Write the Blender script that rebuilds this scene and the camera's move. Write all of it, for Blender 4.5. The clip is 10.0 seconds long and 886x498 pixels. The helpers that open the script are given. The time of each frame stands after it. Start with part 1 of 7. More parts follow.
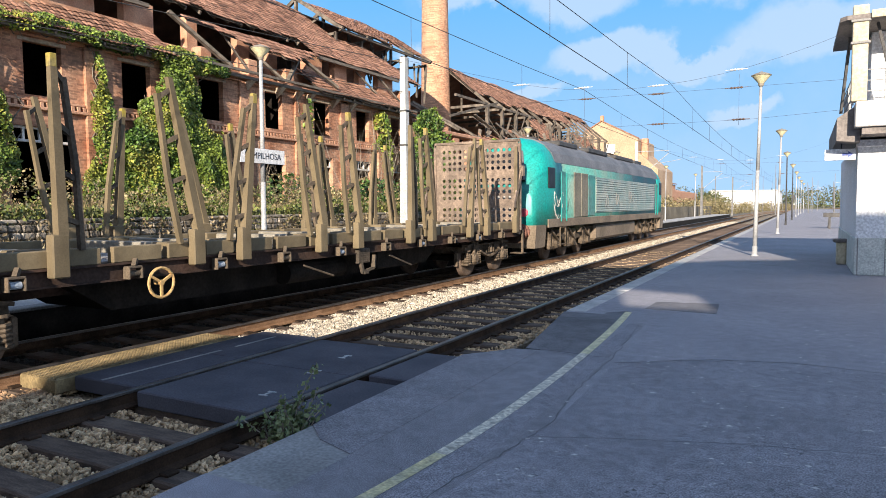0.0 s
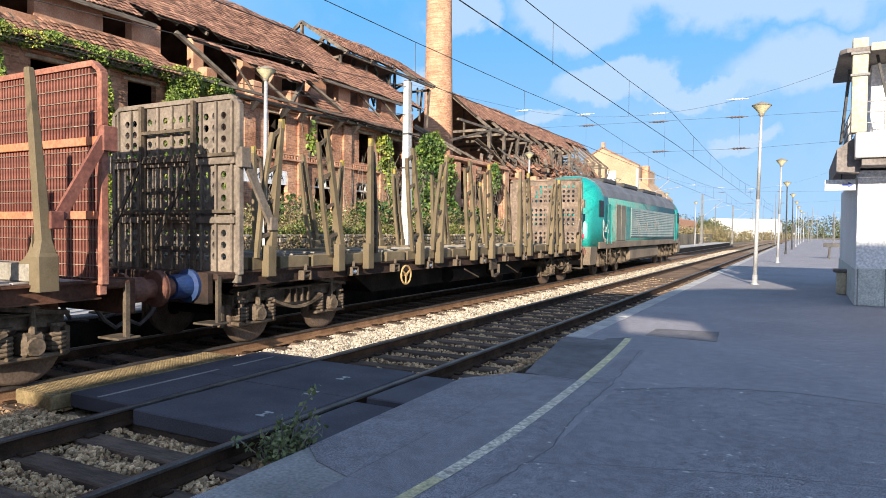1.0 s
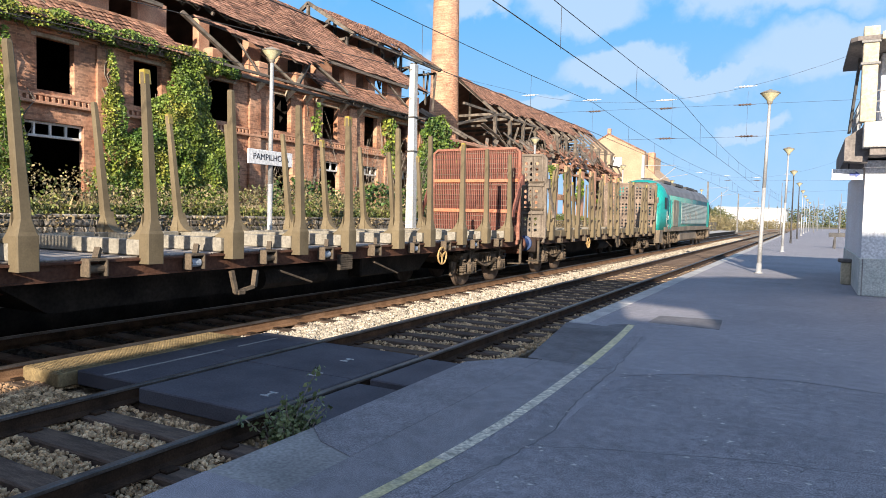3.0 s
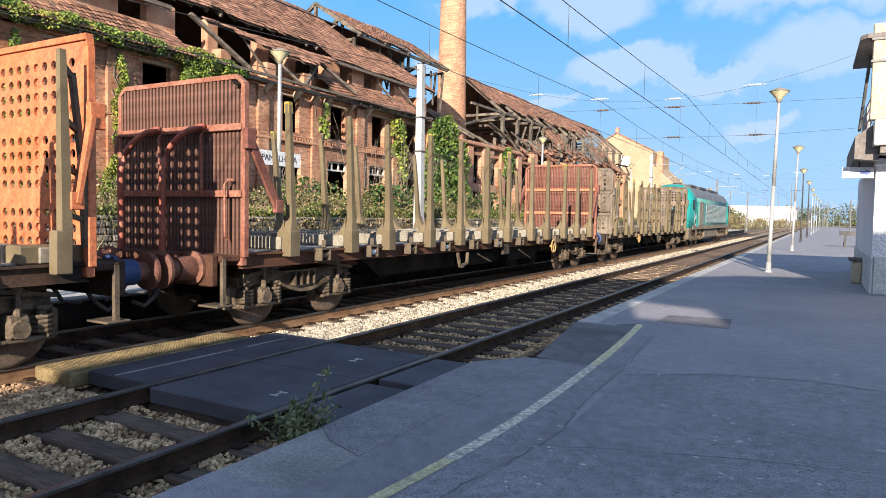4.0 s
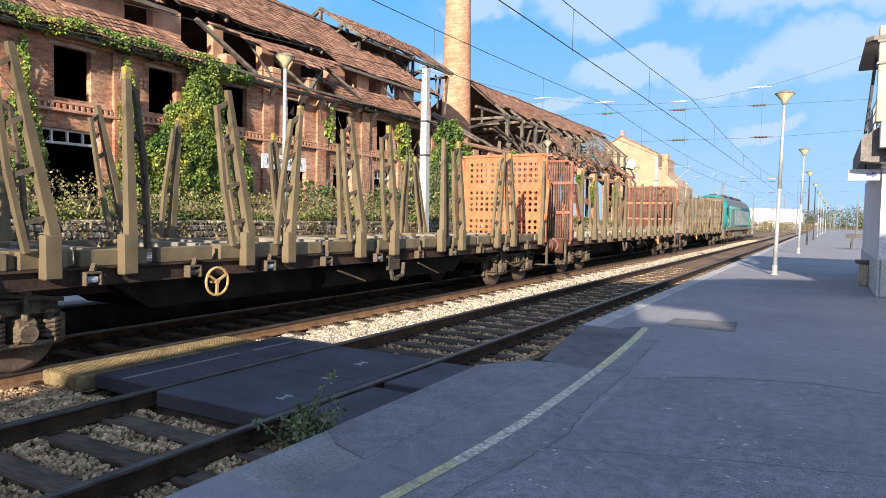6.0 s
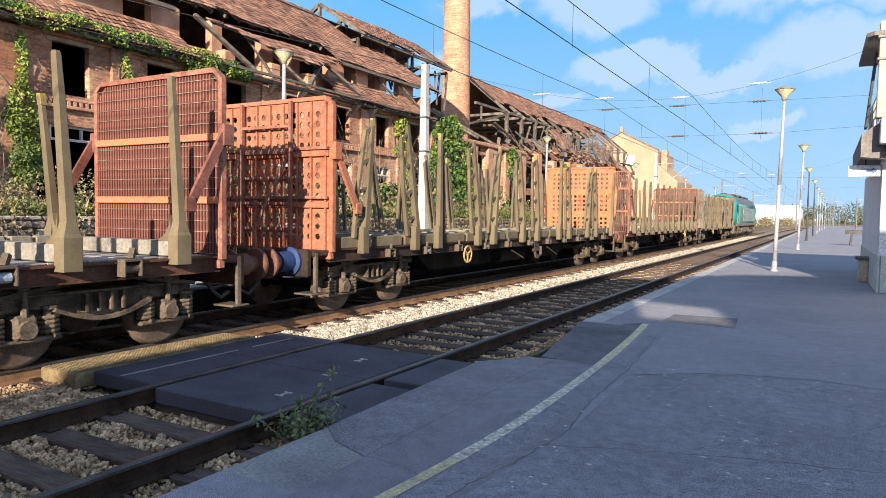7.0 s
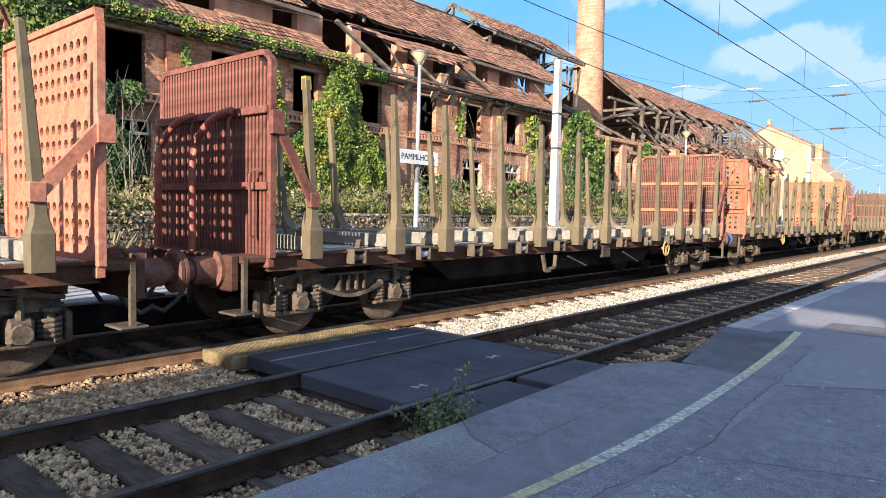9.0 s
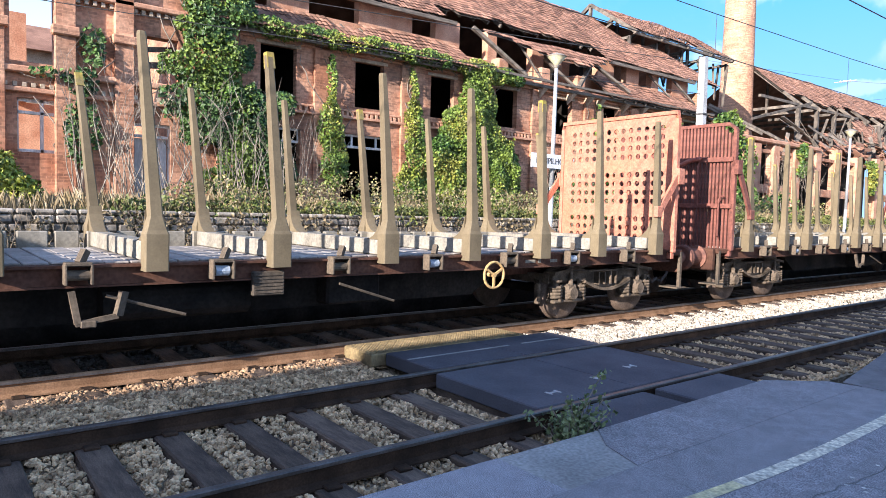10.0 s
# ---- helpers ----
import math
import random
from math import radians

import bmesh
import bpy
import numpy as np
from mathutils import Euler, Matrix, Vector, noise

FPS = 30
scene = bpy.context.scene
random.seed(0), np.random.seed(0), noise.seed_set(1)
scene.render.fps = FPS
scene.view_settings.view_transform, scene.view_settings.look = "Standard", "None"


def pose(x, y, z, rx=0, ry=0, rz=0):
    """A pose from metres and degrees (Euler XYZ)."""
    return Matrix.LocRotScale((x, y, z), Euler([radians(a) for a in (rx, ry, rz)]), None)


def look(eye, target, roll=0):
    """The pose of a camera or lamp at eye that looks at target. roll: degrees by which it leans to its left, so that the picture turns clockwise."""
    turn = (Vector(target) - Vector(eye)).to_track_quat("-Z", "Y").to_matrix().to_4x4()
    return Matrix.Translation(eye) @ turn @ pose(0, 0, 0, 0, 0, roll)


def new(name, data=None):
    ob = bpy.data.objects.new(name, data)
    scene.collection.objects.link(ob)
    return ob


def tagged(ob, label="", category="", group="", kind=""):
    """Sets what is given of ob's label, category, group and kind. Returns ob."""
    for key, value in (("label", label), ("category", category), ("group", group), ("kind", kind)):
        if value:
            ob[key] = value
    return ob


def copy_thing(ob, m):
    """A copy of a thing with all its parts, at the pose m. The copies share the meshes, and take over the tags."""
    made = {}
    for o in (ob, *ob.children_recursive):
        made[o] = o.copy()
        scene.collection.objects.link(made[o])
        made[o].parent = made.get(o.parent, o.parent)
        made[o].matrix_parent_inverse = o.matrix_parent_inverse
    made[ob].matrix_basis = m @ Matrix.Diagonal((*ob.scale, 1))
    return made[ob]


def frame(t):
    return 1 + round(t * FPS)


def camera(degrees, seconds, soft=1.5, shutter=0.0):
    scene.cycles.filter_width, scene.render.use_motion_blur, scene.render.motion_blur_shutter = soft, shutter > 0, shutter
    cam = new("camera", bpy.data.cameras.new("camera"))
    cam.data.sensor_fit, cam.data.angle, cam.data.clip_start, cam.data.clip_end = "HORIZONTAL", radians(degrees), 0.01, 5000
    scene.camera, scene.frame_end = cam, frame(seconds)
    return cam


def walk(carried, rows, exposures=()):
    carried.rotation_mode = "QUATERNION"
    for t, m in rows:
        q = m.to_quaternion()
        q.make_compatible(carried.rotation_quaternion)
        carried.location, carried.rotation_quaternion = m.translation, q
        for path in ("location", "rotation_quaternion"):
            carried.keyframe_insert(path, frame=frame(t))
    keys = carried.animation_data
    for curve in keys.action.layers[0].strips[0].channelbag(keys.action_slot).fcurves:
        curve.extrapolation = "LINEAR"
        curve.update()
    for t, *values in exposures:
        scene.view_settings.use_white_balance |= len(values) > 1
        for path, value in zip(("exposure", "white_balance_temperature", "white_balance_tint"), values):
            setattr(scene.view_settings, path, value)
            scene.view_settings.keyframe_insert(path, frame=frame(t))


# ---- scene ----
cam = camera(66.95, 10.0, soft=0.6, shutter=0.0)
PATH = [
    (0.0, pose(0.018, 0.016, 1.815, 86.43, 0.51, 28.34)),
    (0.5, pose(0.007, 0.012, 1.805, 86.18, 0.30, 28.09)),
    (1.0, pose(0.011, 0.007, 1.807, 88.41, -0.53, 28.38)),
    (1.5, pose(0.015, 0.019, 1.808, 88.21, -0.40, 27.58)),
    (2.0, pose(0.001, 0.003, 1.804, 87.51, -0.97, 26.89)),
    (2.5, pose(0.005, -0.006, 1.802, 87.25, -1.23, 27.90)),
    (4.0, pose(0.012, -0.024, 1.806, 87.05, -1.09, 29.40)),
    (4.5, pose(0.010, -0.022, 1.806, 87.32, -1.09, 29.64)),
    (5.0, pose(0.008, -0.019, 1.808, 87.17, -0.85, 29.48)),
    (5.5, pose(0.020, -0.043, 1.807, 87.42, -0.94, 29.85)),
    (7.0, pose(0.002, -0.015, 1.802, 87.04, -0.90, 29.77)),
    (7.5, pose(-0.007, -0.021, 1.809, 86.96, -0.78, 30.27)),
    (8.0, pose(-0.001, -0.024, 1.798, 86.95, -0.61, 31.42)),
    (8.5, pose(-0.019, -0.052, 1.804, 86.89, -0.84, 34.18)),
    (9.0, pose(-0.071, -0.058, 1.797, 86.63, -1.23, 40.64)),
    (9.5, pose(-0.069, -0.096, 1.795, 86.40, -1.71, 46.02)),
    (10.0, pose(-0.072, -0.116, 1.798, 86.72, -1.53, 51.89)),
]
walk(cam, PATH, [(0.0, 1.25, 6350, 13), (8.0, 1.28, 6350, 13), (9.0, 1.45, 6200, 14), (10.0, 1.73, 5700, 16)])

# ---- light ----
# the sun stands low behind the camera: light travels this way
SUN_WAY = Vector((-0.29, 1.0, -0.345)).normalized()
sun_data = bpy.data.lights.new("sun", "SUN")
sun_data.energy, sun_data.angle, sun_data.color = 4.2, radians(0.5), (1.0, 0.88, 0.71)
sun = new("sun", sun_data)
sun.matrix_world = look((0, 0, 60), Vector((0, 0, 60)) + SUN_WAY)
world = bpy.data.worlds.new("world")
scene.world = world
world.use_nodes = True
wt = world.node_tree
sky = wt.nodes.new("ShaderNodeTexSky")
sky.sky_type, sky.sun_disc = "NISHITA", False
sky.sun_elevation = math.asin(-SUN_WAY.z)
sky.sun_rotation = math.atan2(-SUN_WAY.x, -SUN_WAY.y)
sky.air_density, sky.dust_density, sky.ozone_density = 1.0, 0.0, 3.0
sky.altitude = 1800
# the sky is deeper blue away from the sun and pales towards the horizon
tc = wt.nodes.new("ShaderNodeTexCoord")


def world_node(kind, links=(), **values):
    """A node of the world with its inputs linked and set by name."""
    n = wt.nodes.new(kind)
    for k, v in values.items():
        n.inputs[k.replace("_", " ")].default_value = v
    for k, out in links:
        wt.links.new(out, n.inputs[k])
    return n


deep = world_node("ShaderNodeHueSaturation", [("Color", sky.outputs["Color"])], Saturation=0.72, Hue=0.505)
pale = world_node("ShaderNodeMixRGB", [("Color1", deep.outputs["Color"])], Fac=1.0, Color2=(2.38, 2.72, 3.25, 1))
pale.blend_type = "DARKEN"
axes = world_node("ShaderNodeSeparateXYZ", [("Vector", tc.outputs["Generated"])])
climb = world_node("ShaderNodeValToRGB", [("Fac", axes.outputs["Z"])])
climb.color_ramp.elements[0].position, climb.color_ramp.elements[0].color = 0.02, (1.30, 2.10, 2.96, 1)
climb.color_ramp.elements[1].position, climb.color_ramp.elements[1].color = 0.30, (0.50, 1.58, 2.90, 1)
away = world_node("ShaderNodeMapRange", [("Value", axes.outputs["Y"])], From_Min=0.2, From_Max=0.75)
blue = world_node("ShaderNodeMixRGB", [("Fac", away.outputs["Result"]), ("Color1", pale.outputs["Color"]), ("Color2", climb.outputs["Color"])])
# fair-weather clouds: soft banks with torn edges, and a thin veil between them
torn = world_node("ShaderNodeTexNoise", [("Vector", tc.outputs["Generated"])], Scale=6.5, Detail=6.0, Roughness=0.58)
tear = world_node("ShaderNodeVectorMath", [("Vector", torn.outputs["Color"])])
tear.operation = "SCALE"
tear.inputs["Scale"].default_value = 0.16
way = world_node("ShaderNodeVectorMath", [(0, tc.outputs["Generated"]), (1, tear.outputs["Vector"])])
way.operation = "ADD"
bank = None
for az, up, wide, high in ((-4.0, 17.9, 13.0, 2.3), (-18.0, 17.2, 5.5, 1.9), (-14.4, 12.2, 5.0, 1.4), (-8.6, 12.0, 6.5, 0.9), (1.5, 12.6, 7.0, 2.4), (-31.0, 13.2, 1.6, 0.9), (-21.5, 9.6, 3.6, 0.8), (-3.6, 7.8, 2.2, 0.7), (-27.0, 18.0, 2.6, 1.4), (-12.0, 27.0, 22.0, 5.0), (12.0, 20.0, 14.0, 5.0), (-62.0, 24.0, 16.0, 5.0), (60.0, 16.0, 20.0, 4.0), (140.0, 22.0, 24.0, 6.0), (-140.0, 18.0, 24.0, 5.0)):
    a, e = radians(az), radians(up)
    c = Vector((math.sin(a) * math.cos(e), math.cos(a) * math.cos(e), math.sin(e))) + Vector((0.08, 0.08, 0.08))
    mp = world_node("ShaderNodeMapping", [("Vector", way.outputs["Vector"])], Location=c, Rotation=(0, 0, -a), Scale=(1.3 * radians(wide), 2.0, 1.3 * radians(high)))
    mp.vector_type = "TEXTURE"
    ball = world_node("ShaderNodeTexGradient", [("Vector", mp.outputs["Vector"])])
    ball.gradient_type = "SPHERICAL"
    if bank is None:
        bank = ball.outputs["Fac"]
    else:
        mx = world_node("ShaderNodeMath", [(0, bank), (1, ball.outputs["Fac"])])
        mx.operation = "MAXIMUM"
        bank = mx.outputs["Value"]
cr = world_node("ShaderNodeMapRange", [("Value", bank)], From_Min=0.02, From_Max=0.46, To_Max=0.74)
cr.interpolation_type = "SMOOTHSTEP"
veil = world_node("ShaderNodeMapRange", [("Value", torn.outputs["Fac"])], From_Min=0.5, From_Max=0.8, To_Max=0.30)
cover = world_node("ShaderNodeMath", [(0, cr.outputs["Result"]), (1, veil.outputs["Result"])])
cover.operation = "MAXIMUM"
cmix = world_node("ShaderNodeMixRGB", [("Fac", cover.outputs["Value"]), ("Color1", blue.outputs["Color"])], Color2=(1.80, 2.32, 2.92, 1))
wt.links.new(cmix.outputs["Color"], wt.nodes["Background"].inputs["Color"])
wt.nodes["Background"].inputs["Strength"].default_value = 0.143


# ---- materials ----
def mat(name, a, b, scale=3.0, fine=40.0, rough=0.85, metal=0.0, bump=0.25, dist=0.01, vary=0.0, island=0.0, lo=0.35, hi=0.65, stretch=None, spec=0.5, grain=(0.72, 1.22), mid=None, span=(0.3, 0.7)):
    """Two colours mixed by a coarse noise, a fine grain over it, bump from the grain; vary/island: change from object to object or piece to piece."""
    m = bpy.data.materials.new(name)
    m.use_nodes = True
    t = m.node_tree
    n, l = t.nodes, t.links
    bsdf = n["Principled BSDF"]
    co = n.new("ShaderNodeTexCoord").outputs["Object"]
    if stretch:
        mp = n.new("ShaderNodeMapping")
        mp.inputs["Scale"].default_value = stretch
        l.new(co, mp.inputs["Vector"])
        co = mp.outputs["Vector"]
    n1 = n.new("ShaderNodeTexNoise")
    n1.inputs["Scale"].default_value, n1.inputs["Detail"].default_value = scale, 5.0
    n2 = n.new("ShaderNodeTexNoise")
    n2.inputs["Scale"].default_value, n2.inputs["Detail"].default_value = fine, 4.0
    l.new(co, n1.inputs["Vector"])
    l.new(co, n2.inputs["Vector"])
    ramp = n.new("ShaderNodeValToRGB")
    ramp.color_ramp.elements[0].position, ramp.color_ramp.elements[1].position = lo, hi
    ramp.color_ramp.elements[0].color, ramp.color_ramp.elements[1].color = (*a, 1), (*b, 1)
    l.new(n1.outputs["Fac"], ramp.inputs["Fac"])
    mul = n.new("ShaderNodeMixRGB")
    mul.blend_type = "MULTIPLY"
    mul.inputs["Fac"].default_value = 1.0
    gr = n.new("ShaderNodeMapRange")
    gr.inputs["From Min"].default_value, gr.inputs["From Max"].default_value = span
    gr.inputs["To Min"].default_value, gr.inputs["To Max"].default_value = grain
    l.new(n2.outputs["Fac"], gr.inputs["Value"])
    l.new(ramp.outputs["Color"], mul.inputs["Color1"])
    l.new(gr.outputs["Result"], mul.inputs["Color2"])
    col = mul.outputs["Color"]
    if mid:
        n3 = n.new("ShaderNodeTexNoise")
        n3.inputs["Scale"].default_value, n3.inputs["Detail"].default_value, n3.inputs["Roughness"].default_value = mid[0], 6.0, 0.65
        l.new(co, n3.inputs["Vector"])
        g3 = n.new("ShaderNodeMapRange")
        g3.inputs["From Min"].default_value, g3.inputs["From Max"].default_value = 0.35, 0.65
        g3.inputs["To Min"].default_value, g3.inputs["To Max"].default_value = mid[1], mid[2]
        l.new(n3.outputs["Fac"], g3.inputs["Value"])
        m3 = n.new("ShaderNodeMixRGB")
        m3.blend_type = "MULTIPLY"
        m3.inputs["Fac"].default_value = 1.0
        l.new(col, m3.inputs["Color1"])
        l.new(g3.outputs["Result"], m3.inputs["Color2"])
        col = m3.outputs["Color"]
    if vary or island:
        src = n.new("ShaderNodeObjectInfo").outputs["Random"] if vary else n.new("ShaderNodeNewGeometry").outputs["Random Per Island"]
        k = vary or island
        mr = n.new("ShaderNodeMapRange")
        mr.inputs["To Min"].default_value, mr.inputs["To Max"].default_value = 1 - k, 1 + k
        l.new(src, mr.inputs["Value"])
        m2 = n.new("ShaderNodeMixRGB")
        m2.blend_type = "MULTIPLY"
        m2.inputs["Fac"].default_value = 1.0
        l.new(col, m2.inputs["Color1"])
        l.new(mr.outputs["Result"], m2.inputs["Color2"])
        col = m2.outputs["Color"]
    l.new(col, bsdf.inputs["Base Color"])
    bsdf.inputs["Roughness"].default_value, bsdf.inputs["Metallic"].default_value = rough, metal
    bsdf.inputs["Specular IOR Level"].default_value = spec
    if bump:
        bp = n.new("ShaderNodeBump")
        bp.inputs["Strength"].default_value, bp.inputs["Distance"].default_value = bump, dist
        l.new(n2.outputs["Fac"], bp.inputs["Height"])
        l.new(bp.outputs["Normal"], bsdf.inputs["Normal"])
    return m


def brick_mat(name, a, b, mortar, axis="x", stain=(0.10, 0.07, 0.05), amount=0.55):
    """Brick courses at true size on a wall that faces the axis, with patches of dirt and worn render."""
    m = mat(name, a, b, scale=0.9, fine=9.0, rough=0.92, bump=0.2)
    t = m.node_tree
    n, l = t.nodes, t.links
    bsdf = n["Principled BSDF"]
    co = n.new("ShaderNodeTexCoord").outputs["Object"]
    sep = n.new("ShaderNodeSeparateXYZ")
    com = n.new("ShaderNodeCombineXYZ")
    l.new(co, sep.inputs["Vector"])
    l.new(sep.outputs["Y" if axis == "x" else "X"], com.inputs["X"])
    l.new(sep.outputs["Z"], com.inputs["Y"])
    br = n.new("ShaderNodeTexBrick")
    br.inputs["Scale"].default_value = 1.0
    br.inputs["Brick Width"].default_value, br.inputs["Row Height"].default_value = 0.24, 0.078
    br.inputs["Mortar Size"].default_value, br.inputs["Mortar Smooth"].default_value = 0.008, 0.2
    br.inputs["Color1"].default_value, br.inputs["Color2"].default_value = (0.58, 0.56, 0.55, 1), (1.26, 1.20, 1.14, 1)
    br.inputs["Mortar"].default_value = (*mortar, 1)
    l.new(com.outputs["Vector"], br.inputs["Vector"])
    old = bsdf.inputs["Base Color"].links[0].from_socket
    mul = n.new("ShaderNodeMixRGB")
    mul.blend_type = "MULTIPLY"
    mul.inputs["Fac"].default_value = 0.9
    l.new(old, mul.inputs["Color1"])
    l.new(br.outputs["Color"], mul.inputs["Color2"])
    dn = n.new("ShaderNodeTexNoise")
    dn.inputs["Scale"].default_value, dn.inputs["Detail"].default_value = 0.55, 7.0
    l.new(co, dn.inputs["Vector"])
    rp = n.new("ShaderNodeValToRGB")
    rp.color_ramp.elements[0].position, rp.color_ramp.elements[1].position = 0.52, 0.72
    rp.color_ramp.elements[1].color = (amount, amount, amount, 1)
    l.new(dn.outputs["Fac"], rp.inputs["Fac"])
    mx = n.new("ShaderNodeMixRGB")
    mx.inputs["Color2"].default_value = (*stain, 1)
    l.new(rp.outputs["Color"], mx.inputs["Fac"])
    l.new(mul.outputs["Color"], mx.inputs["Color1"])
    l.new(mx.outputs["Color"], bsdf.inputs["Base Color"])
    bp = n.new("ShaderNodeBump")
    bp.inputs["Strength"].default_value, bp.inputs["Distance"].default_value = 0.6, 0.012
    inv = n.new("ShaderNodeMath")
    inv.operation = "SUBTRACT"
    inv.inputs[0].default_value = 1.0
    l.new(br.outputs["Fac"], inv.inputs[1])
    l.new(inv.outputs["Value"], bp.inputs["Height"])
    l.new(bp.outputs["Normal"], bsdf.inputs["Normal"])
    return m


M = {}
M["asphalt"] = mat("asphalt", (0.240, 0.230, 0.244), (0.282, 0.270, 0.286), scale=0.6, fine=120, rough=0.9, bump=0.6, dist=0.008, grain=(0.50, 1.5), mid=(7.0, 0.86, 1.12), span=(0.36, 0.64))
M["asphalt_patch"] = mat("asphalt_patch", (0.092, 0.088, 0.092), (0.148, 0.142, 0.148), scale=0.8, fine=90, rough=0.9, bump=0.4, dist=0.006, grain=(0.65, 1.35), mid=(5.0, 0.8, 1.18), span=(0.38, 0.62))
M["asphalt_rough"] = mat("asphalt_rough", (0.202, 0.194, 0.206), (0.252, 0.242, 0.257), scale=0.9, fine=95, rough=0.92, bump=0.7, dist=0.012, grain=(0.42, 1.55), mid=(9.0, 0.80, 1.16), span=(0.36, 0.62))
M["chip"] = mat("chip", (0.44, 0.42, 0.39), (0.60, 0.57, 0.52), scale=6, fine=40, rough=0.9, bump=0.2, island=0.25)
M["crack"] = mat("crack", (0.08, 0.08, 0.082), (0.15, 0.15, 0.15), scale=3, fine=40, rough=0.95, bump=0.2)
M["concrete"] = mat("concrete", (0.20, 0.195, 0.185), (0.34, 0.33, 0.31), scale=1.2, fine=35, rough=0.9, bump=0.3)
M["apron"] = mat("apron", (0.190, 0.182, 0.190), (0.243, 0.232, 0.243), scale=1.0, fine=110, rough=0.92, bump=0.5, dist=0.008, grain=(0.52, 1.46), mid=(6.0, 0.84, 1.12), span=(0.38, 0.62))
M["rubber"] = mat("rubber", (0.066, 0.065, 0.076), (0.098, 0.096, 0.110), scale=1.5, fine=60, rough=0.75, bump=0.3, dist=0.004, spec=0.12)
M["paint_yellow"] = mat("paint_yellow", (0.78, 0.69, 0.38), (0.50, 0.46, 0.30), scale=14, fine=60, rough=0.8, bump=0.2, dist=0.003, mid=(9.0, 0.7, 1.15))
M["paint_ochre"] = mat("paint_ochre", (0.62, 0.54, 0.28), (0.44, 0.40, 0.26), scale=7, fine=45, rough=0.8, bump=0.2, dist=0.003, mid=(12.0, 0.7, 1.15))
M["paint_worn"] = mat("paint_worn", (0.80, 0.73, 0.57), (0.34, 0.315, 0.265), scale=22, fine=60, rough=0.85, bump=0.2, dist=0.003, mid=(6.0, 0.7, 1.15))
M["ballast"] = mat("ballast", (0.20, 0.145, 0.088), (0.38, 0.29, 0.19), scale=9, fine=28, rough=0.95, bump=1.0, dist=0.05)
# ballast blackened below the train: its shade is put into the colour
M["ballast_shade"] = mat("ballast_shade", (0.03, 0.027, 0.024), (0.07, 0.06, 0.05), scale=9, fine=28, rough=0.9, bump=1.0, dist=0.05, spec=0.12)
M["stone_pale"] = mat("stone_pale", (0.27, 0.23, 0.17), (0.54, 0.475, 0.375), scale=6, fine=40, rough=0.93, bump=0.3, island=0.4)
# stones for the same strip, with the train's shade in their colour
M["stone_shade"] = mat("stone_shade", (0.03, 0.027, 0.024), (0.08, 0.07, 0.06), scale=6, fine=40, rough=0.9, bump=0.3, island=0.35, spec=0.12)
M["stone"] = mat("stone", (0.27, 0.175, 0.088), (0.66, 0.475, 0.275), scale=6, fine=40, rough=0.93, bump=0.3, island=0.45)
M["wall_stone"] = mat("wall_stone", (0.17, 0.15, 0.118), (0.34, 0.30, 0.245), scale=4, fine=30, rough=0.95, bump=0.5, island=0.4)
M["soil"] = mat("soil", (0.10, 0.085, 0.06), (0.19, 0.16, 0.11), scale=0.6, fine=12, rough=0.98, bump=0.6, dist=0.04)
M["field"] = mat("field", (0.10, 0.11, 0.045), (0.26, 0.21, 0.12), scale=0.15, fine=3, rough=0.98, bump=0.5, dist=0.1)
# near-black rail rust: shade over the rails is put into the colour
M["rail"] = mat("rail", (0.028, 0.018, 0.012), (0.070, 0.042, 0.026), scale=4, fine=60, rough=0.85, metal=0.0, bump=0.2, dist=0.003, spec=0.12)
M["rail_head"] = mat("rail_head", (0.075, 0.064, 0.058), (0.14, 0.124, 0.114), scale=3, fine=50, rough=0.45, metal=0.6, bump=0.05, dist=0.002)
# the same rust as it looks on the sunlit rail
M["rail_rust_lit"] = mat("rail_rust_lit", (0.17, 0.095, 0.05), (0.27, 0.16, 0.09), scale=4, fine=60, rough=0.9, bump=0.2, dist=0.003, spec=0.12)
M["stone_rust"] = mat("stone_rust", (0.20, 0.12, 0.065), (0.44, 0.29, 0.165), scale=6, fine=40, rough=0.93, bump=0.3, island=0.45)
M["sleeper"] = mat("sleeper", (0.075, 0.056, 0.045), (0.15, 0.11, 0.082), scale=3, fine=30, rough=0.9, bump=0.5, vary=0.25, stretch=(1, 6, 6), spec=0.12)
M["mesh_plate"] = mat("mesh_plate", (0.15, 0.11, 0.050), (0.27, 0.20, 0.098), scale=3, fine=45, rough=0.85, bump=0.6, dist=0.01, mid=(7.0, 0.7, 1.2))
M["paving"] = mat("paving", (0.34, 0.33, 0.31), (0.50, 0.48, 0.45), scale=2, fine=30, rough=0.9, bump=0.3)
M["brick"] = brick_mat("brick", (0.34, 0.150, 0.082), (0.54, 0.318, 0.205), (1.15, 1.12, 1.05))
M["brick_end"] = brick_mat("brick_end", (0.34, 0.150, 0.082), (0.54, 0.318, 0.205), (1.15, 1.12, 1.05), axis="y")
M["brick_plain"] = mat("brick_plain", (0.42, 0.20, 0.115), (0.56, 0.32, 0.20), scale=2, fine=20, rough=0.92, bump=0.4)
M["render_old"] = mat("render_old", (0.50, 0.41, 0.30), (0.34, 0.25, 0.17), scale=1.2, fine=14, rough=0.95, bump=0.4)
M["render_yellow"] = mat("render_yellow", (0.47, 0.335, 0.215), (0.38, 0.26, 0.165), scale=0.5, fine=6, rough=0.95, bump=0.3)
# near-black: the shade inside the rooms is put into this colour
M["interior_shade"] = mat("interior_shade", (0.014, 0.012, 0.01), (0.03, 0.024, 0.02), scale=1, fine=8, rough=1.0, bump=0.2, spec=0.12)
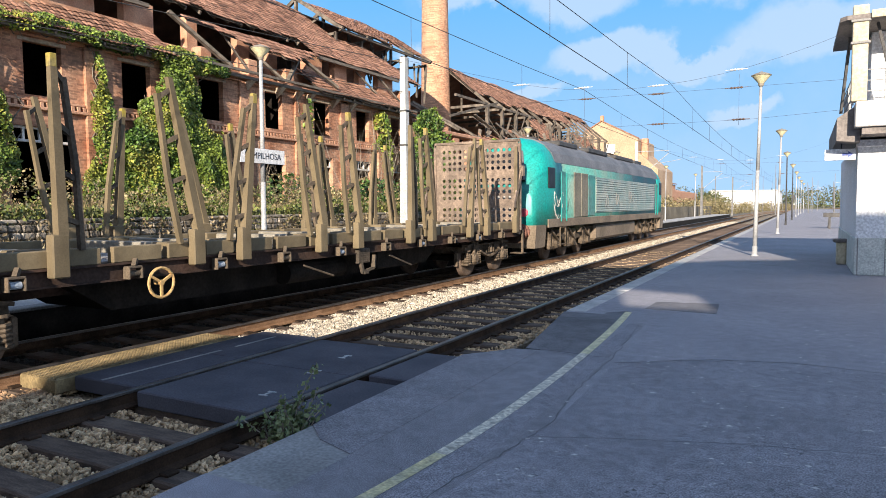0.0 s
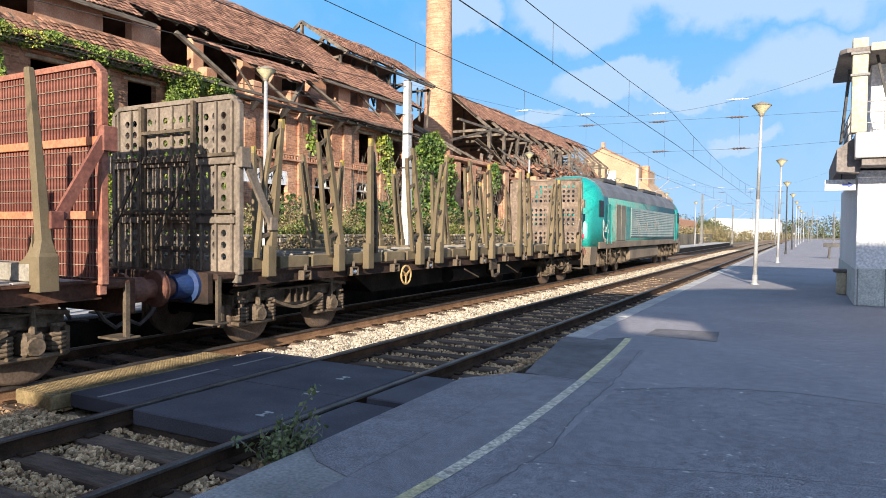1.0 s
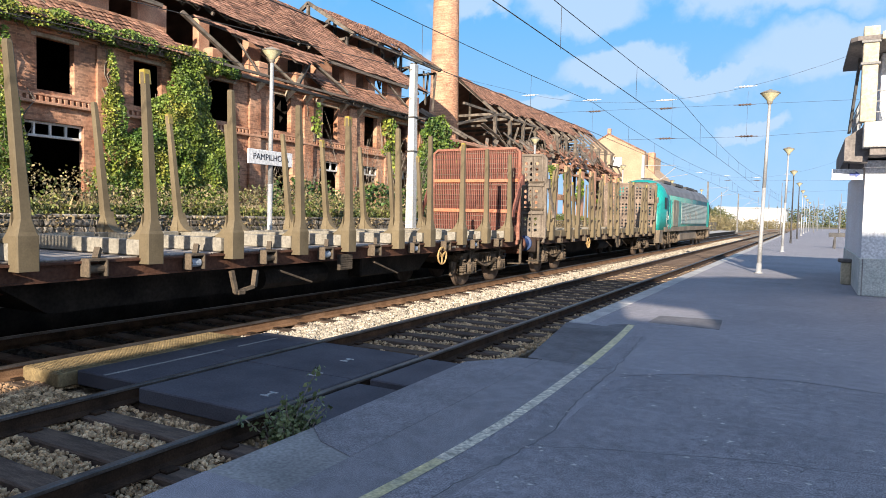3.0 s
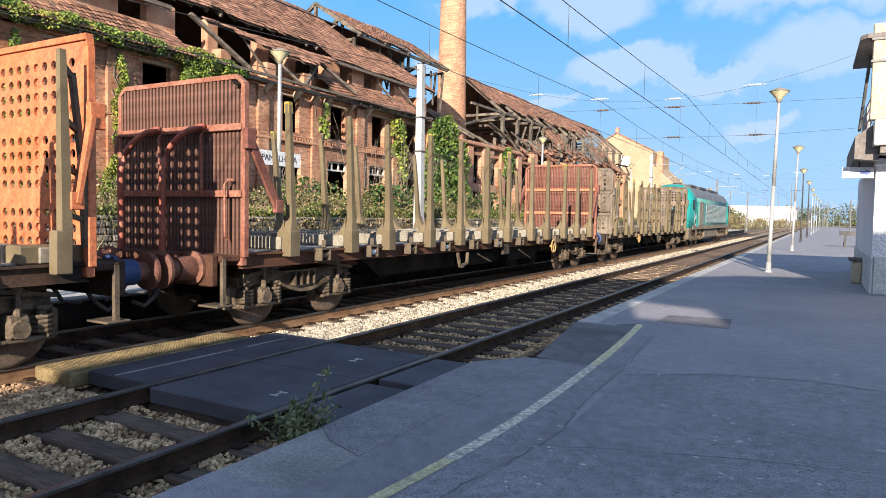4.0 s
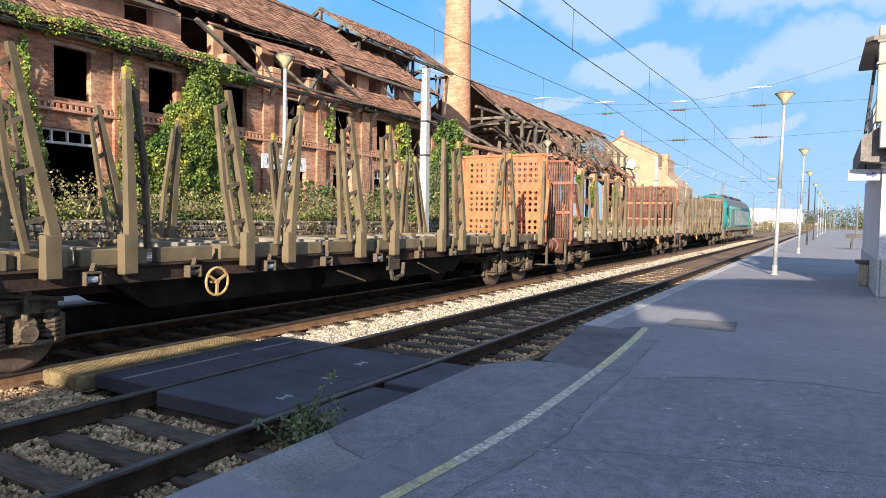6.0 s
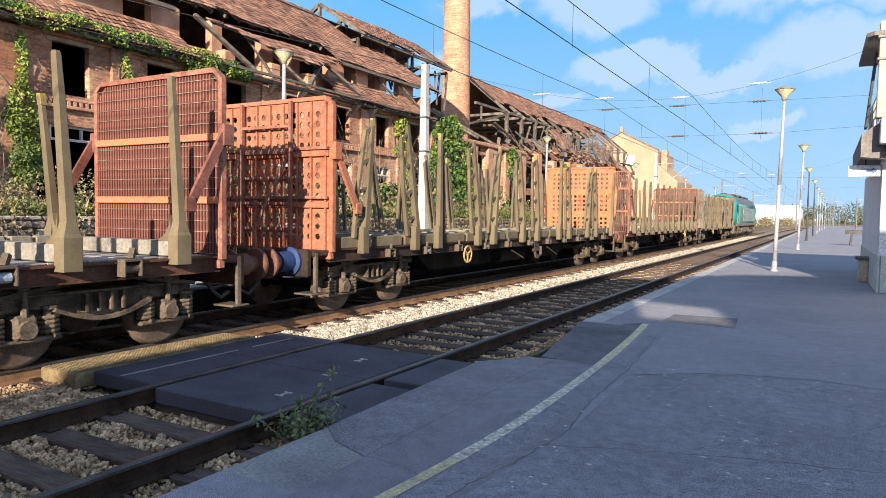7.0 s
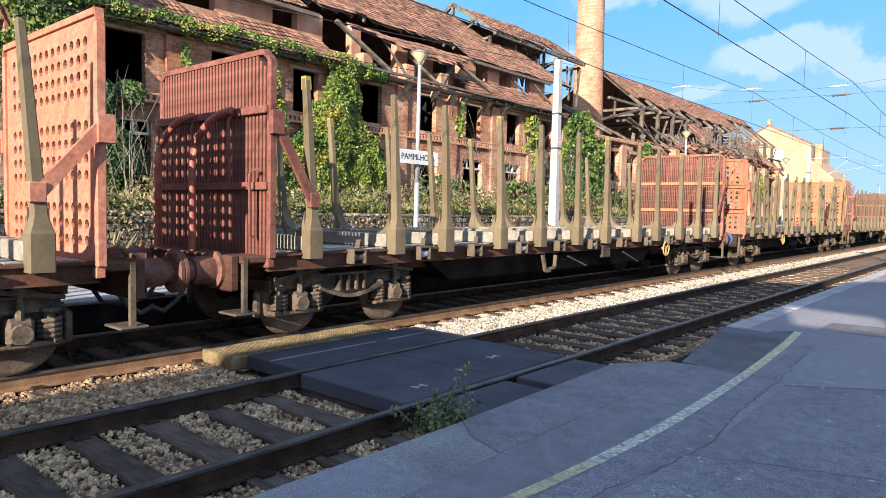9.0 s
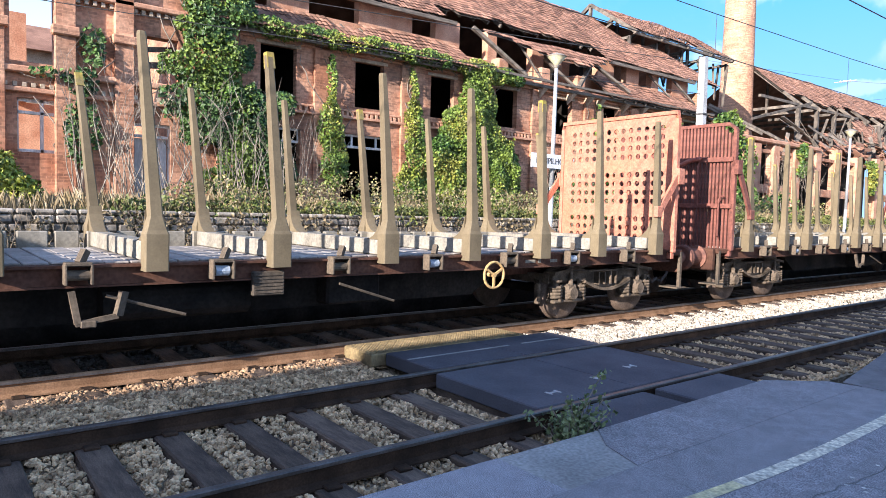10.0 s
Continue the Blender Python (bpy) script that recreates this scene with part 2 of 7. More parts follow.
M["tile"] = mat("tile", (0.17, 0.082, 0.050), (0.31, 0.165, 0.105), scale=1.3, fine=25, rough=0.92, bump=0.3, island=0.55)
M["tile_one"] = mat("tile_one", (0.17, 0.082, 0.050), (0.31, 0.165, 0.105), scale=3, fine=25, rough=0.92, bump=0.3, vary=0.4)
M["timber"] = mat("timber", (0.10, 0.082, 0.064), (0.22, 0.18, 0.14), scale=3, fine=25, rough=0.95, bump=0.5, stretch=(6, 1, 6))
M["timber_grey"] = mat("timber_grey", (0.07, 0.058, 0.046), (0.18, 0.148, 0.115), scale=3, fine=25, rough=0.95, bump=0.5, island=0.3)
M["chimney"] = brick_mat("chimney", (0.46, 0.245, 0.15), (0.58, 0.345, 0.22), (1.0, 0.97, 0.92), amount=0.35, stain=(0.26, 0.16, 0.10))
M["white_wall"] = mat("white_wall", (0.78, 0.79, 0.80), (0.70, 0.70, 0.69), scale=0.6, fine=18, rough=0.85, bump=0.15)
M["white_dirty"] = mat("white_dirty", (0.70, 0.68, 0.63), (0.50, 0.48, 0.44), scale=1.5, fine=12, rough=0.9, bump=0.2, stretch=(3, 3, 0.6))
M["cream"] = mat("cream", (0.56, 0.49, 0.34), (0.47, 0.41, 0.29), scale=1, fine=16, rough=0.85, bump=0.15)
M["plinth"] = mat("plinth", (0.46, 0.50, 0.46), (0.62, 0.63, 0.58), scale=2, fine=25, rough=0.85, bump=0.3)
# dark brown with the shade under balcony and roof put in; also bollard cap
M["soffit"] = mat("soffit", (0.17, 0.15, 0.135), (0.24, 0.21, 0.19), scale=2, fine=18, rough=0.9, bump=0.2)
M["glass_dark"] = mat("glass_dark", (0.02, 0.022, 0.025), (0.03, 0.032, 0.036), scale=1, fine=5, rough=0.08, bump=0)
M["loco_glass"] = mat("loco_glass", (0.012, 0.014, 0.016), (0.022, 0.024, 0.027), scale=1, fine=5, rough=0.45, bump=0, spec=0.2)
M["steel_grey"] = mat("steel_grey", (0.33, 0.335, 0.335), (0.45, 0.45, 0.44), scale=2, fine=25, rough=0.6, metal=0.2, bump=0.1, dist=0.003)
M["steel_dull"] = mat("steel_dull", (0.13, 0.13, 0.128), (0.21, 0.205, 0.20), scale=2, fine=25, rough=0.8, bump=0.1, dist=0.003)
M["mast"] = mat("mast", (0.50, 0.50, 0.48), (0.38, 0.38, 0.36), scale=1.5, fine=20, rough=0.75, bump=0.2)
M["dark_steel"] = mat("dark_steel", (0.05, 0.05, 0.05), (0.10, 0.095, 0.09), scale=3, fine=30, rough=0.7, metal=0.3, bump=0.2)
M["wire"] = mat("wire", (0.06, 0.06, 0.06), (0.10, 0.09, 0.08), scale=3, fine=30, rough=0.6, metal=0.6, bump=0)
M["insulator"] = mat("insulator", (0.48, 0.49, 0.49), (0.60, 0.60, 0.59), scale=4, fine=30, rough=0.4, bump=0)
M["insulator_brown"] = mat("insulator_brown", (0.09, 0.06, 0.05), (0.14, 0.10, 0.08), scale=4, fine=30, rough=0.3, bump=0)
M["lamp_cone"] = mat("lamp_cone", (0.46, 0.42, 0.25), (0.56, 0.51, 0.32), scale=4, fine=25, rough=0.4, bump=0.05)
M["lamp_cap"] = mat("lamp_cap", (0.20, 0.17, 0.13), (0.28, 0.25, 0.2), scale=4, fine=25, rough=0.6, bump=0.05)
M["sign_white"] = mat("sign_white", (0.80, 0.80, 0.79), (0.72, 0.72, 0.70), scale=2, fine=20, rough=0.5, bump=0.03)
M["letter"] = mat("letter", (0.02, 0.022, 0.03), (0.03, 0.03, 0.04), scale=2, fine=20, rough=0.6, bump=0)
M["sign_blue"] = mat("sign_blue", (0.05, 0.08, 0.28), (0.06, 0.10, 0.32), scale=2, fine=20, rough=0.5, bump=0)
# train
M["stake"] = mat("stake", (0.122, 0.092, 0.048), (0.178, 0.137, 0.077), scale=1.6, fine=45, rough=0.8, bump=0.12, dist=0.004, vary=0.14, mid=(3.0, 0.84, 1.10), grain=(0.88, 1.10))
M["stake_dark"] = mat("stake_dark", (0.07, 0.058, 0.045), (0.15, 0.115, 0.08), scale=3, fine=28, rough=0.85, bump=0.3, spec=0.12)
M["tip_yellow"] = mat("tip_yellow", (0.36, 0.27, 0.035), (0.24, 0.19, 0.075), scale=6, fine=30, rough=0.7, bump=0.1)
M["frame_brown"] = mat("frame_brown", (0.030, 0.023, 0.020), (0.085, 0.052, 0.038), scale=1.6, fine=22, rough=0.85, bump=0.3, spec=0.12)
# near-black for under the train; the shade there is put into the colour
M["under_train_shade"] = mat("under_train_shade", (0.012, 0.011, 0.010), (0.03, 0.026, 0.022), scale=2, fine=22, rough=0.9, bump=0.3, spec=0.12)
M["frame_rust"] = mat("frame_rust", (0.07, 0.035, 0.024), (0.14, 0.07, 0.045), scale=1.6, fine=22, rough=0.85, bump=0.3, spec=0.12)
M["deck"] = mat("deck", (0.17, 0.15, 0.13), (0.30, 0.27, 0.24), scale=2, fine=20, rough=0.92, bump=0.4)
M["bolster"] = mat("bolster", (0.18, 0.16, 0.12), (0.28, 0.255, 0.205), scale=2, fine=24, rough=0.85, bump=0.3)
M["bogie"] = mat("bogie", (0.060, 0.046, 0.032), (0.17, 0.13, 0.092), scale=4, fine=30, rough=0.85, bump=0.4, spec=0.12)
M["wheel"] = mat("wheel", (0.014, 0.012, 0.010), (0.032, 0.026, 0.021), scale=4, fine=30, rough=0.9, metal=0.0, bump=0.2, spec=0.12)
M["tread"] = mat("tread", (0.085, 0.06, 0.044), (0.15, 0.11, 0.082), scale=4, fine=30, rough=0.75, metal=0.0, bump=0.05, spec=0.12)
M["panel_orange"] = mat("panel_orange", (0.60, 0.165, 0.058), (0.50, 0.18, 0.085), scale=1.1, fine=22, rough=0.7, bump=0.15, dist=0.004, mid=(5.0, 0.8, 1.12))
M["panel_dusty"] = mat("panel_dusty", (0.50, 0.165, 0.088), (0.44, 0.19, 0.12), scale=0.9, fine=22, rough=0.75, bump=0.15, dist=0.004, mid=(5.0, 0.85, 1.12))
M["panel_rear"] = mat("panel_rear", (0.44, 0.135, 0.062), (0.36, 0.15, 0.088), scale=1.0, fine=22, rough=0.75, bump=0.15, dist=0.004, mid=(5.0, 0.8, 1.12))
M["panel_red"] = mat("panel_red", (0.155, 0.05, 0.034), (0.22, 0.085, 0.058), scale=1.5, fine=22, rough=0.8, bump=0.2, dist=0.004, mid=(6.0, 0.75, 1.2))
M["panel_brown"] = mat("panel_brown", (0.14, 0.105, 0.08), (0.25, 0.185, 0.135), scale=1.5, fine=22, rough=0.82, bump=0.3, dist=0.004, mid=(6.0, 0.75, 1.2))
M["panel_grey"] = mat("panel_grey", (0.13, 0.105, 0.08), (0.24, 0.195, 0.15), scale=1.5, fine=22, rough=0.82, bump=0.3, dist=0.004)
M["band_orange"] = mat("band_orange", (0.54, 0.18, 0.08), (0.46, 0.18, 0.10), scale=2, fine=24, rough=0.7, bump=0.15, dist=0.004)
M["bars_brown"] = mat("bars_brown", (0.10, 0.046, 0.032), (0.17, 0.085, 0.06), scale=1.5, fine=22, rough=0.8, bump=0.2, dist=0.004, mid=(6.0, 0.75, 1.2))
M["hoop_red"] = mat("hoop_red", (0.30, 0.075, 0.045), (0.36, 0.13, 0.085), scale=3, fine=24, rough=0.55, bump=0.1, dist=0.003)
M["frame_red"] = mat("frame_red", (0.25, 0.09, 0.055), (0.33, 0.145, 0.095), scale=2, fine=24, rough=0.75, bump=0.15, dist=0.004, mid=(6.0, 0.75, 1.2))
M["buffer_rust"] = mat("buffer_rust", (0.11, 0.040, 0.026), (0.19, 0.085, 0.052), scale=3, fine=22, rough=0.75, bump=0.2, dist=0.004, mid=(7.0, 0.7, 1.2))
M["blue_drum"] = mat("blue_drum", (0.010, 0.035, 0.13), (0.018, 0.045, 0.12), scale=3, fine=22, rough=0.6, bump=0.15)
M["teal"] = mat("teal", (0.0, 0.33, 0.285), (0.02, 0.26, 0.225), scale=0.9, fine=16, rough=0.42, bump=0.05, dist=0.003)
M["teal_dusty"] = mat("teal_dusty", (0.05, 0.26, 0.23), (0.15, 0.22, 0.19), scale=0.8, fine=10, rough=0.65, bump=0.1, dist=0.003)
M["loco_dust"] = mat("loco_dust", (0.15, 0.115, 0.078), (0.24, 0.185, 0.128), scale=1.2, fine=18, rough=0.8, bump=0.15, dist=0.003)
M["loco_grey"] = mat("loco_grey", (0.20, 0.19, 0.18), (0.30, 0.285, 0.265), scale=1.1, fine=18, rough=0.6, bump=0.1, dist=0.003)
M["loco_roof"] = mat("loco_roof", (0.10, 0.098, 0.10), (0.17, 0.165, 0.165), scale=0.8, fine=14, rough=0.6, bump=0.1, dist=0.003)
M["louvre"] = mat("louvre", (0.22, 0.30, 0.265), (0.36, 0.38, 0.325), scale=1.5, fine=20, rough=0.6, metal=0.0, bump=0.1, dist=0.003)
M["door_brown"] = mat("door_brown", (0.155, 0.145, 0.105), (0.22, 0.195, 0.145), scale=1.5, fine=18, rough=0.75, bump=0.15, dist=0.003)
M["lens_red"] = mat("lens_red", (0.45, 0.06, 0.10), (0.55, 0.10, 0.14), scale=4, fine=20, rough=0.3, bump=0)
# plants
def leaf_mat(name, a, b, k=0.6):
    m = mat(name, a, b, scale=0.9, fine=6, rough=0.55, bump=0.0, island=k)
    return m
M["ivy"] = leaf_mat("ivy", (0.05, 0.105, 0.012), (0.16, 0.215, 0.028))
M["ivy_yellow"] = leaf_mat("ivy_yellow", (0.14, 0.19, 0.02), (0.28, 0.27, 0.04))
M["laurel"] = leaf_mat("laurel", (0.17, 0.25, 0.03), (0.32, 0.36, 0.06))
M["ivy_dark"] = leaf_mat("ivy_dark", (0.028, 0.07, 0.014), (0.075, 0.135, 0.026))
M["grass"] = leaf_mat("grass", (0.055, 0.085, 0.015), (0.15, 0.155, 0.035))
M["dry"] = leaf_mat("dry", (0.15, 0.11, 0.05), (0.27, 0.205, 0.105))
M["scrub"] = leaf_mat("scrub", (0.12, 0.105, 0.045), (0.27, 0.22, 0.11))
M["weed"] = leaf_mat("weed", (0.10, 0.14, 0.05), (0.22, 0.25, 0.11), 0.3)
M["creeper_stem"] = mat("creeper_stem", (0.10, 0.08, 0.055), (0.19, 0.15, 0.10), scale=3, fine=20, rough=0.9, bump=0.2, island=0.3)
M["twig"] = mat("twig", (0.15, 0.128, 0.098), (0.28, 0.24, 0.19), scale=3, fine=20, rough=0.9, bump=0.2, island=0.3)
M["tree_far"] = leaf_mat("tree_far", (0.045, 0.07, 0.018), (0.13, 0.12, 0.045))


# ---- mesh helpers ----
class Mesh:
    """Collects faces for one mesh."""

    def __init__(self):
        self.v, self.f = [], []

    def add(self, verts, faces):
        k = len(self.v)
        self.v += [tuple(p) for p in verts]
        self.f += [tuple(i + k for i in f) for f in faces]
        return self

    def box(self, x0, x1, y0, y1, z0, z1, m=None):
        p = [Vector((x, y, z)) for z in (z0, z1) for y in (y0, y1) for x in (x0, x1)]
        if m is not None:
            p = [m @ q for q in p]
        return self.add(p, [(0, 2, 3, 1), (4, 5, 7, 6), (0, 1, 5, 4), (2, 6, 7, 3), (0, 4, 6, 2), (1, 3, 7, 5)])

    def bev(self, x0, x1, y0, y1, z0, z1, c=0.02, m=None):
        """A box with chamfered edges."""
        X, Y, Z = (x0, x1), (y0, y1), (z0, z1)
        p = []
        idx = {}
        for i in (0, 1):
            for j in (0, 1):
                for k in (0, 1):
                    s = [c if q == 0 else -c for q in (i, j, k)]
                    for ax in range(3):
                        q = [X[i], Y[j], Z[k]]
                        for o in range(3):
                            if o != ax:
                                q[o] += s[o]
                        idx[i, j, k, ax] = len(p)
                        p.append(Vector(q))
        f = []
        for ax in range(3):
            o1, o2 = [o for o in range(3) if o != ax]
            for sgn in (0, 1):
                ring = []
                for a, b in ((0, 0), (1, 0), (1, 1), (0, 1)):
                    t = [0, 0, 0]
                    t[ax], t[o1], t[o2] = sgn, a, b
                    ring.append(idx[t[0], t[1], t[2], ax])
                flip = (sgn == 1) == (ax == 1)
                f.append(tuple(reversed(ring)) if flip else tuple(ring))
        for ax in range(3):
            o1, o2 = [o for o in range(3) if o != ax]
            for a in (0, 1):
                for b in (0, 1):
                    def t(s):
                        q = [0, 0, 0]
                        q[ax], q[o1], q[o2] = s, a, b
                        return q
                    u, w = t(0), t(1)
                    f.append((idx[(*u, o1)], idx[(*w, o1)], idx[(*w, o2)], idx[(*u, o2)]))
        for i in (0, 1):
            for j in (0, 1):
                for k in (0, 1):
                    f.append((idx[i, j, k, 0], idx[i, j, k, 1], idx[i, j, k, 2]))
        if m is not None:
            p = [m @ q for q in p]
        return self.add(p, f)

    def beam(self, a, b, w, h=None, up=(0, 0, 1)):
        """A square bar from a to b."""
        a, b = Vector(a), Vector(b)
        h = h or w
        d = (b - a).normalized()
        u = Vector(up)
        if abs(d.dot(u)) > 0.98:
            u = Vector((1, 0, 0))
        s = d.cross(u).normalized()
        u = s.cross(d).normalized()
        p = [q + s * (w / 2 * i) + u * (h / 2 * j) for q in (a, b) for i, j in ((-1, -1), (1, -1), (1, 1), (-1, 1))]
        return self.add(p, [(0, 1, 2, 3), (7, 6, 5, 4), (0, 4, 5, 1), (1, 5, 6, 2), (2, 6, 7, 3), (3, 7, 4, 0)])

    def tube(self, a, b, r0, r1=None, n=8, caps=True):
        a, b = Vector(a), Vector(b)
        r1 = r0 if r1 is None else r1
        d = (b - a).normalized()
        u = Vector((0, 0, 1)) if abs(d.z) < 0.9 else Vector((1, 0, 0))
        s = d.cross(u).normalized()
        u = s.cross(d)
        p = []
        for q, r in ((a, r0), (b, r1)):
            for i in range(n):
                t = 2 * math.pi * i / n
                p.append(q + s * (r * math.cos(t)) + u * (r * math.sin(t)))
        f = [(i, (i + 1) % n, n + (i + 1) % n, n + i) for i in range(n)]
        if caps:
            f += [tuple(reversed(range(n))), tuple(range(n, 2 * n))]
        return self.add(p, f)

    def rings(self, rings):
        """Joins rings of equal count into one closed shell."""
        n = len(rings[0])
        f = []
        for k in range(len(rings) - 1):
            f += [(k * n + i, k * n + (i + 1) % n, (k + 1) * n + (i + 1) % n, (k + 1) * n + i) for i in range(n)]
        f += [tuple(reversed(range(n))), tuple(range((len(rings) - 1) * n, len(rings) * n))]
        return self.add([p for r in rings for p in r], f)

    def path(self, pts, r, n=6):
        """One bent round bar through the points."""
        P = [Vector(q) for q in pts]
        rings = []
        for i, q in enumerate(P):
            d = (P[min(i + 1, len(P) - 1)] - P[max(i - 1, 0)]).normalized()
            u = Vector((0, 0, 1)) if abs(d.z) < 0.9 else Vector((1, 0, 0))
            s = d.cross(u).normalized()
            u = s.cross(d)
            rings.append([q + s * (r * math.cos(2 * math.pi * k / n)) + u * (r * math.sin(2 * math.pi * k / n)) for k in range(n)])
        return self.rings(rings)

    def prism(self, prof, y0, y1, axis="y", caps=True):
        """A closed profile carried along an axis: prof in (x, z) for y, in (y, z) for x, in (x, y) for z."""
        n = len(prof)
        p = []
        for q in (y0, y1):
            for a, b in prof:
                p.append({"y": (a, q, b), "x": (q, a, b), "z": (a, b, q)}[axis])
        f = [(i, (i + 1) % n, n + (i + 1) % n, n + i) for i in range(n)]
        if caps:
            f += [tuple(reversed(range(n))), tuple(range(n, 2 * n))]
        return self.add(p, f)

    def lathe(self, prof, centre=(0, 0, 0), n=20, axis="z"):
        """prof: (radius, height) pairs, turned round the axis."""
        p = []
        for r, h in prof:
            for i in range(n):
                t = 2 * math.pi * i / n
                a, b = r * math.cos(t), r * math.sin(t)
                q = (a, b, h) if axis == "z" else (h, a, b)
                p.append(tuple(c + d for c, d in zip(centre, q)))
        f = []
        for k in range(len(prof) - 1):
            for i in range(n):
                j = (i + 1) % n
                f.append((k * n + i, k * n + j, (k + 1) * n + j, (k + 1) * n + i))
        f += [tuple(reversed(range(n))), tuple(range((len(prof) - 1) * n, len(prof) * n))]
        return self.add(p, f)

    def weld(self):
        """Merges vertices that lie on one another."""
        seen, ids, v = {}, [], []
        for q in self.v:
            k = (round(q[0], 4), round(q[1], 4), round(q[2], 4))
            if k not in seen:
                seen[k] = len(v)
                v.append(q)
            ids.append(seen[k])
        faces, used = [], {}
        for f in self.f:
            g = tuple(dict.fromkeys(ids[i] for i in f))
            if len(g) > 2:
                used[tuple(sorted(g))] = used.get(tuple(sorted(g)), 0) + 1
                faces.append(g)
        self.v, self.f = v, [g for g in faces if used[tuple(sorted(g))] == 1]
        return self

    def data(self, name, material, smooth=False):
        me = bpy.data.meshes.new(name)
        me.from_pydata(self.v, [], self.f)
        bm = bmesh.new()
        bm.from_mesh(me)
        bmesh.ops.recalc_face_normals(bm, faces=bm.faces) if len(self.f) < 60000 else None
        bm.to_mesh(me)
        bm.free()
        me.materials.append(material)
        if smooth:
            for q in me.polygons:
                q.use_smooth = True
        return me


def part(name, mesh, material, parent=None, label="", smooth=False):
    """Links a Mesh (or ready mesh data) as one object under a thing or a part."""
    ob = new(name, mesh.data(name, material, smooth) if isinstance(mesh, Mesh) else mesh)
    if parent is not None:
        ob.parent = parent
    if label:
        ob["label"] = label
    return ob


def thing(name, label, category, at=None, group="", kind=""):
    ob = new(name)
    if at is not None:
        ob.matrix_basis = at
    return tagged(ob, label, category, group, kind)


def solid(name, mesh, material, label, category, kind="", group="", smooth=False):
    return tagged(part(name, mesh, material, smooth=smooth), label, category, group, kind)


def walls(mesh, x0, x1, ya, yb, za, zb, holes):
    """One wall in the plane x0..x1 with openings (y0, y1, z0, z1) through it."""
    ys = sorted({ya, yb, *[q for h in holes for q in h[:2] if ya < q < yb]})
    zs = sorted({za, zb, *[q for h in holes for q in h[2:] if za < q < zb]})

    def full(i, k):
        if not (0 <= i < len(ys) - 1 and 0 <= k < len(zs) - 1):
            return False
        y, z = (ys[i] + ys[i + 1]) / 2, (zs[k] + zs[k + 1]) / 2
        return not any(h[0] < y < h[1] and h[2] < z < h[3] for h in holes)
    ids, v, f = {}, [], []

    def at(x, i, k):
        if (x, i, k) not in ids:
            ids[x, i, k] = len(v)
            v.append((x, ys[i], zs[k]))
        return ids[x, i, k]
    for i in range(len(ys) - 1):
        for k in range(len(zs) - 1):
            if not full(i, k):
                continue
            for x in (x0, x1):
                f.append((at(x, i, k), at(x, i + 1, k), at(x, i + 1, k + 1), at(x, i, k + 1)))
            for di, dk, a, b in ((-1, 0, (0, 0), (0, 1)), (1, 0, (1, 0), (1, 1)), (0, -1, (0, 0), (1, 0)), (0, 1, (0, 1), (1, 1))):
                if not full(i + di, k + dk):
                    f.append((at(x0, i + a[0], k + a[1]), at(x0, i + b[0], k + b[1]), at(x1, i + b[0], k + b[1]), at(x1, i + a[0], k + a[1])))
    return mesh.add(v, f)


R = random.Random(7)

# ---- plan ----
NEAR, FAR = -5.10, -8.72          # axes of the two tracks
GAUGE = 1.74
EDGE = -3.58                      # edge of the platform
FRONT = -20.0                     # front of the ruined works
SHELF = 1.6                       # ground behind the stone wall

# ---- ground ----
g = Mesh()
g.add([(-700, -300, -0.62), (700, -300, -0.62), (700, 1800, -0.62), (-700, 1800, -0.62)], [(0, 1, 2, 3)])
solid("ground", g, M["field"], "rough grass and earth reaching to the horizon", "ground", "structure")
b = Mesh()
b.prism([(-10.6, -0.6), (-10.6, -0.22), (-7.2, -0.24), (-6.6, -0.27), (-3.9, -0.22), (-3.6, -0.22), (-3.6, -0.6)], -60, 420)
# dark strip laid only below the train, painted in for its shade
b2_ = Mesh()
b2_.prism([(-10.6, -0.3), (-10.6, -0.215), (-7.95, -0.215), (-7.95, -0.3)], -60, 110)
solid("track_bed", b2_, M["ballast_shade"], "ballast under the goods train, blackened to stand in for its shade", "track bed", "structure")
solid("track_bed", b, M["ballast"], "bed of pale grey crushed stone under the rails", "track bed", "structure")
b = Mesh()
b.prism([(-30, -0.6), (-30, -0.3), (-10.62, -0.3), (-10.62, -0.6)], 118, 420)
solid("ground_strip", b, M["soil"], "bare earth beside the distant tracks", "ground", "structure")

# platform with its curved apron at the crossing
pl = Mesh()
pl.prism([(EDGE, -0.6), (EDGE, 0.0), (60, 0.0), (60, -0.6)], 11.1, 260)
pl.prism([(EDGE, -0.6), (EDGE, 0.0), (60, 0.0), (60, -0.6)], -60, 3.2)
pl.box(-2.9, 60, 3.2, 11.1, -0.6, 0.0)
platform = solid("platform", pl, M["asphalt"], "worn grey asphalt station platform with cracks and patches", "platform", "structure")
ap = Mesh()
ap.prism([(-3.58, 4.35), (-3.3, 4.1), (-2.9, 3.95), (-2.9, 7.95), (-3.2, 7.9), (-3.65, 7.3)], -0.6, 0.004, "z")
part("apron", ap, M["apron"], platform, "paler concrete apron beside the crossing")
ap = Mesh()
ap.prism([(-3.58, 3.2), (-2.9, 3.2), (-2.9, 3.97), (-3.3, 4.13), (-3.58, 4.38)], -0.6, -0.004, "z")
part("fill", ap, M["concrete"], platform, "rough mortar fill at the platform edge")
ap = Mesh()
ap.prism([(-3.6, 11.1), (-2.9, 11.1), (-2.9, 8.0), (-3.1, 8.0)], -0.6, 0.003, "z")
part("fill", ap, M["asphalt_patch"], platform, "darker asphalt fill")
ed = Mesh()
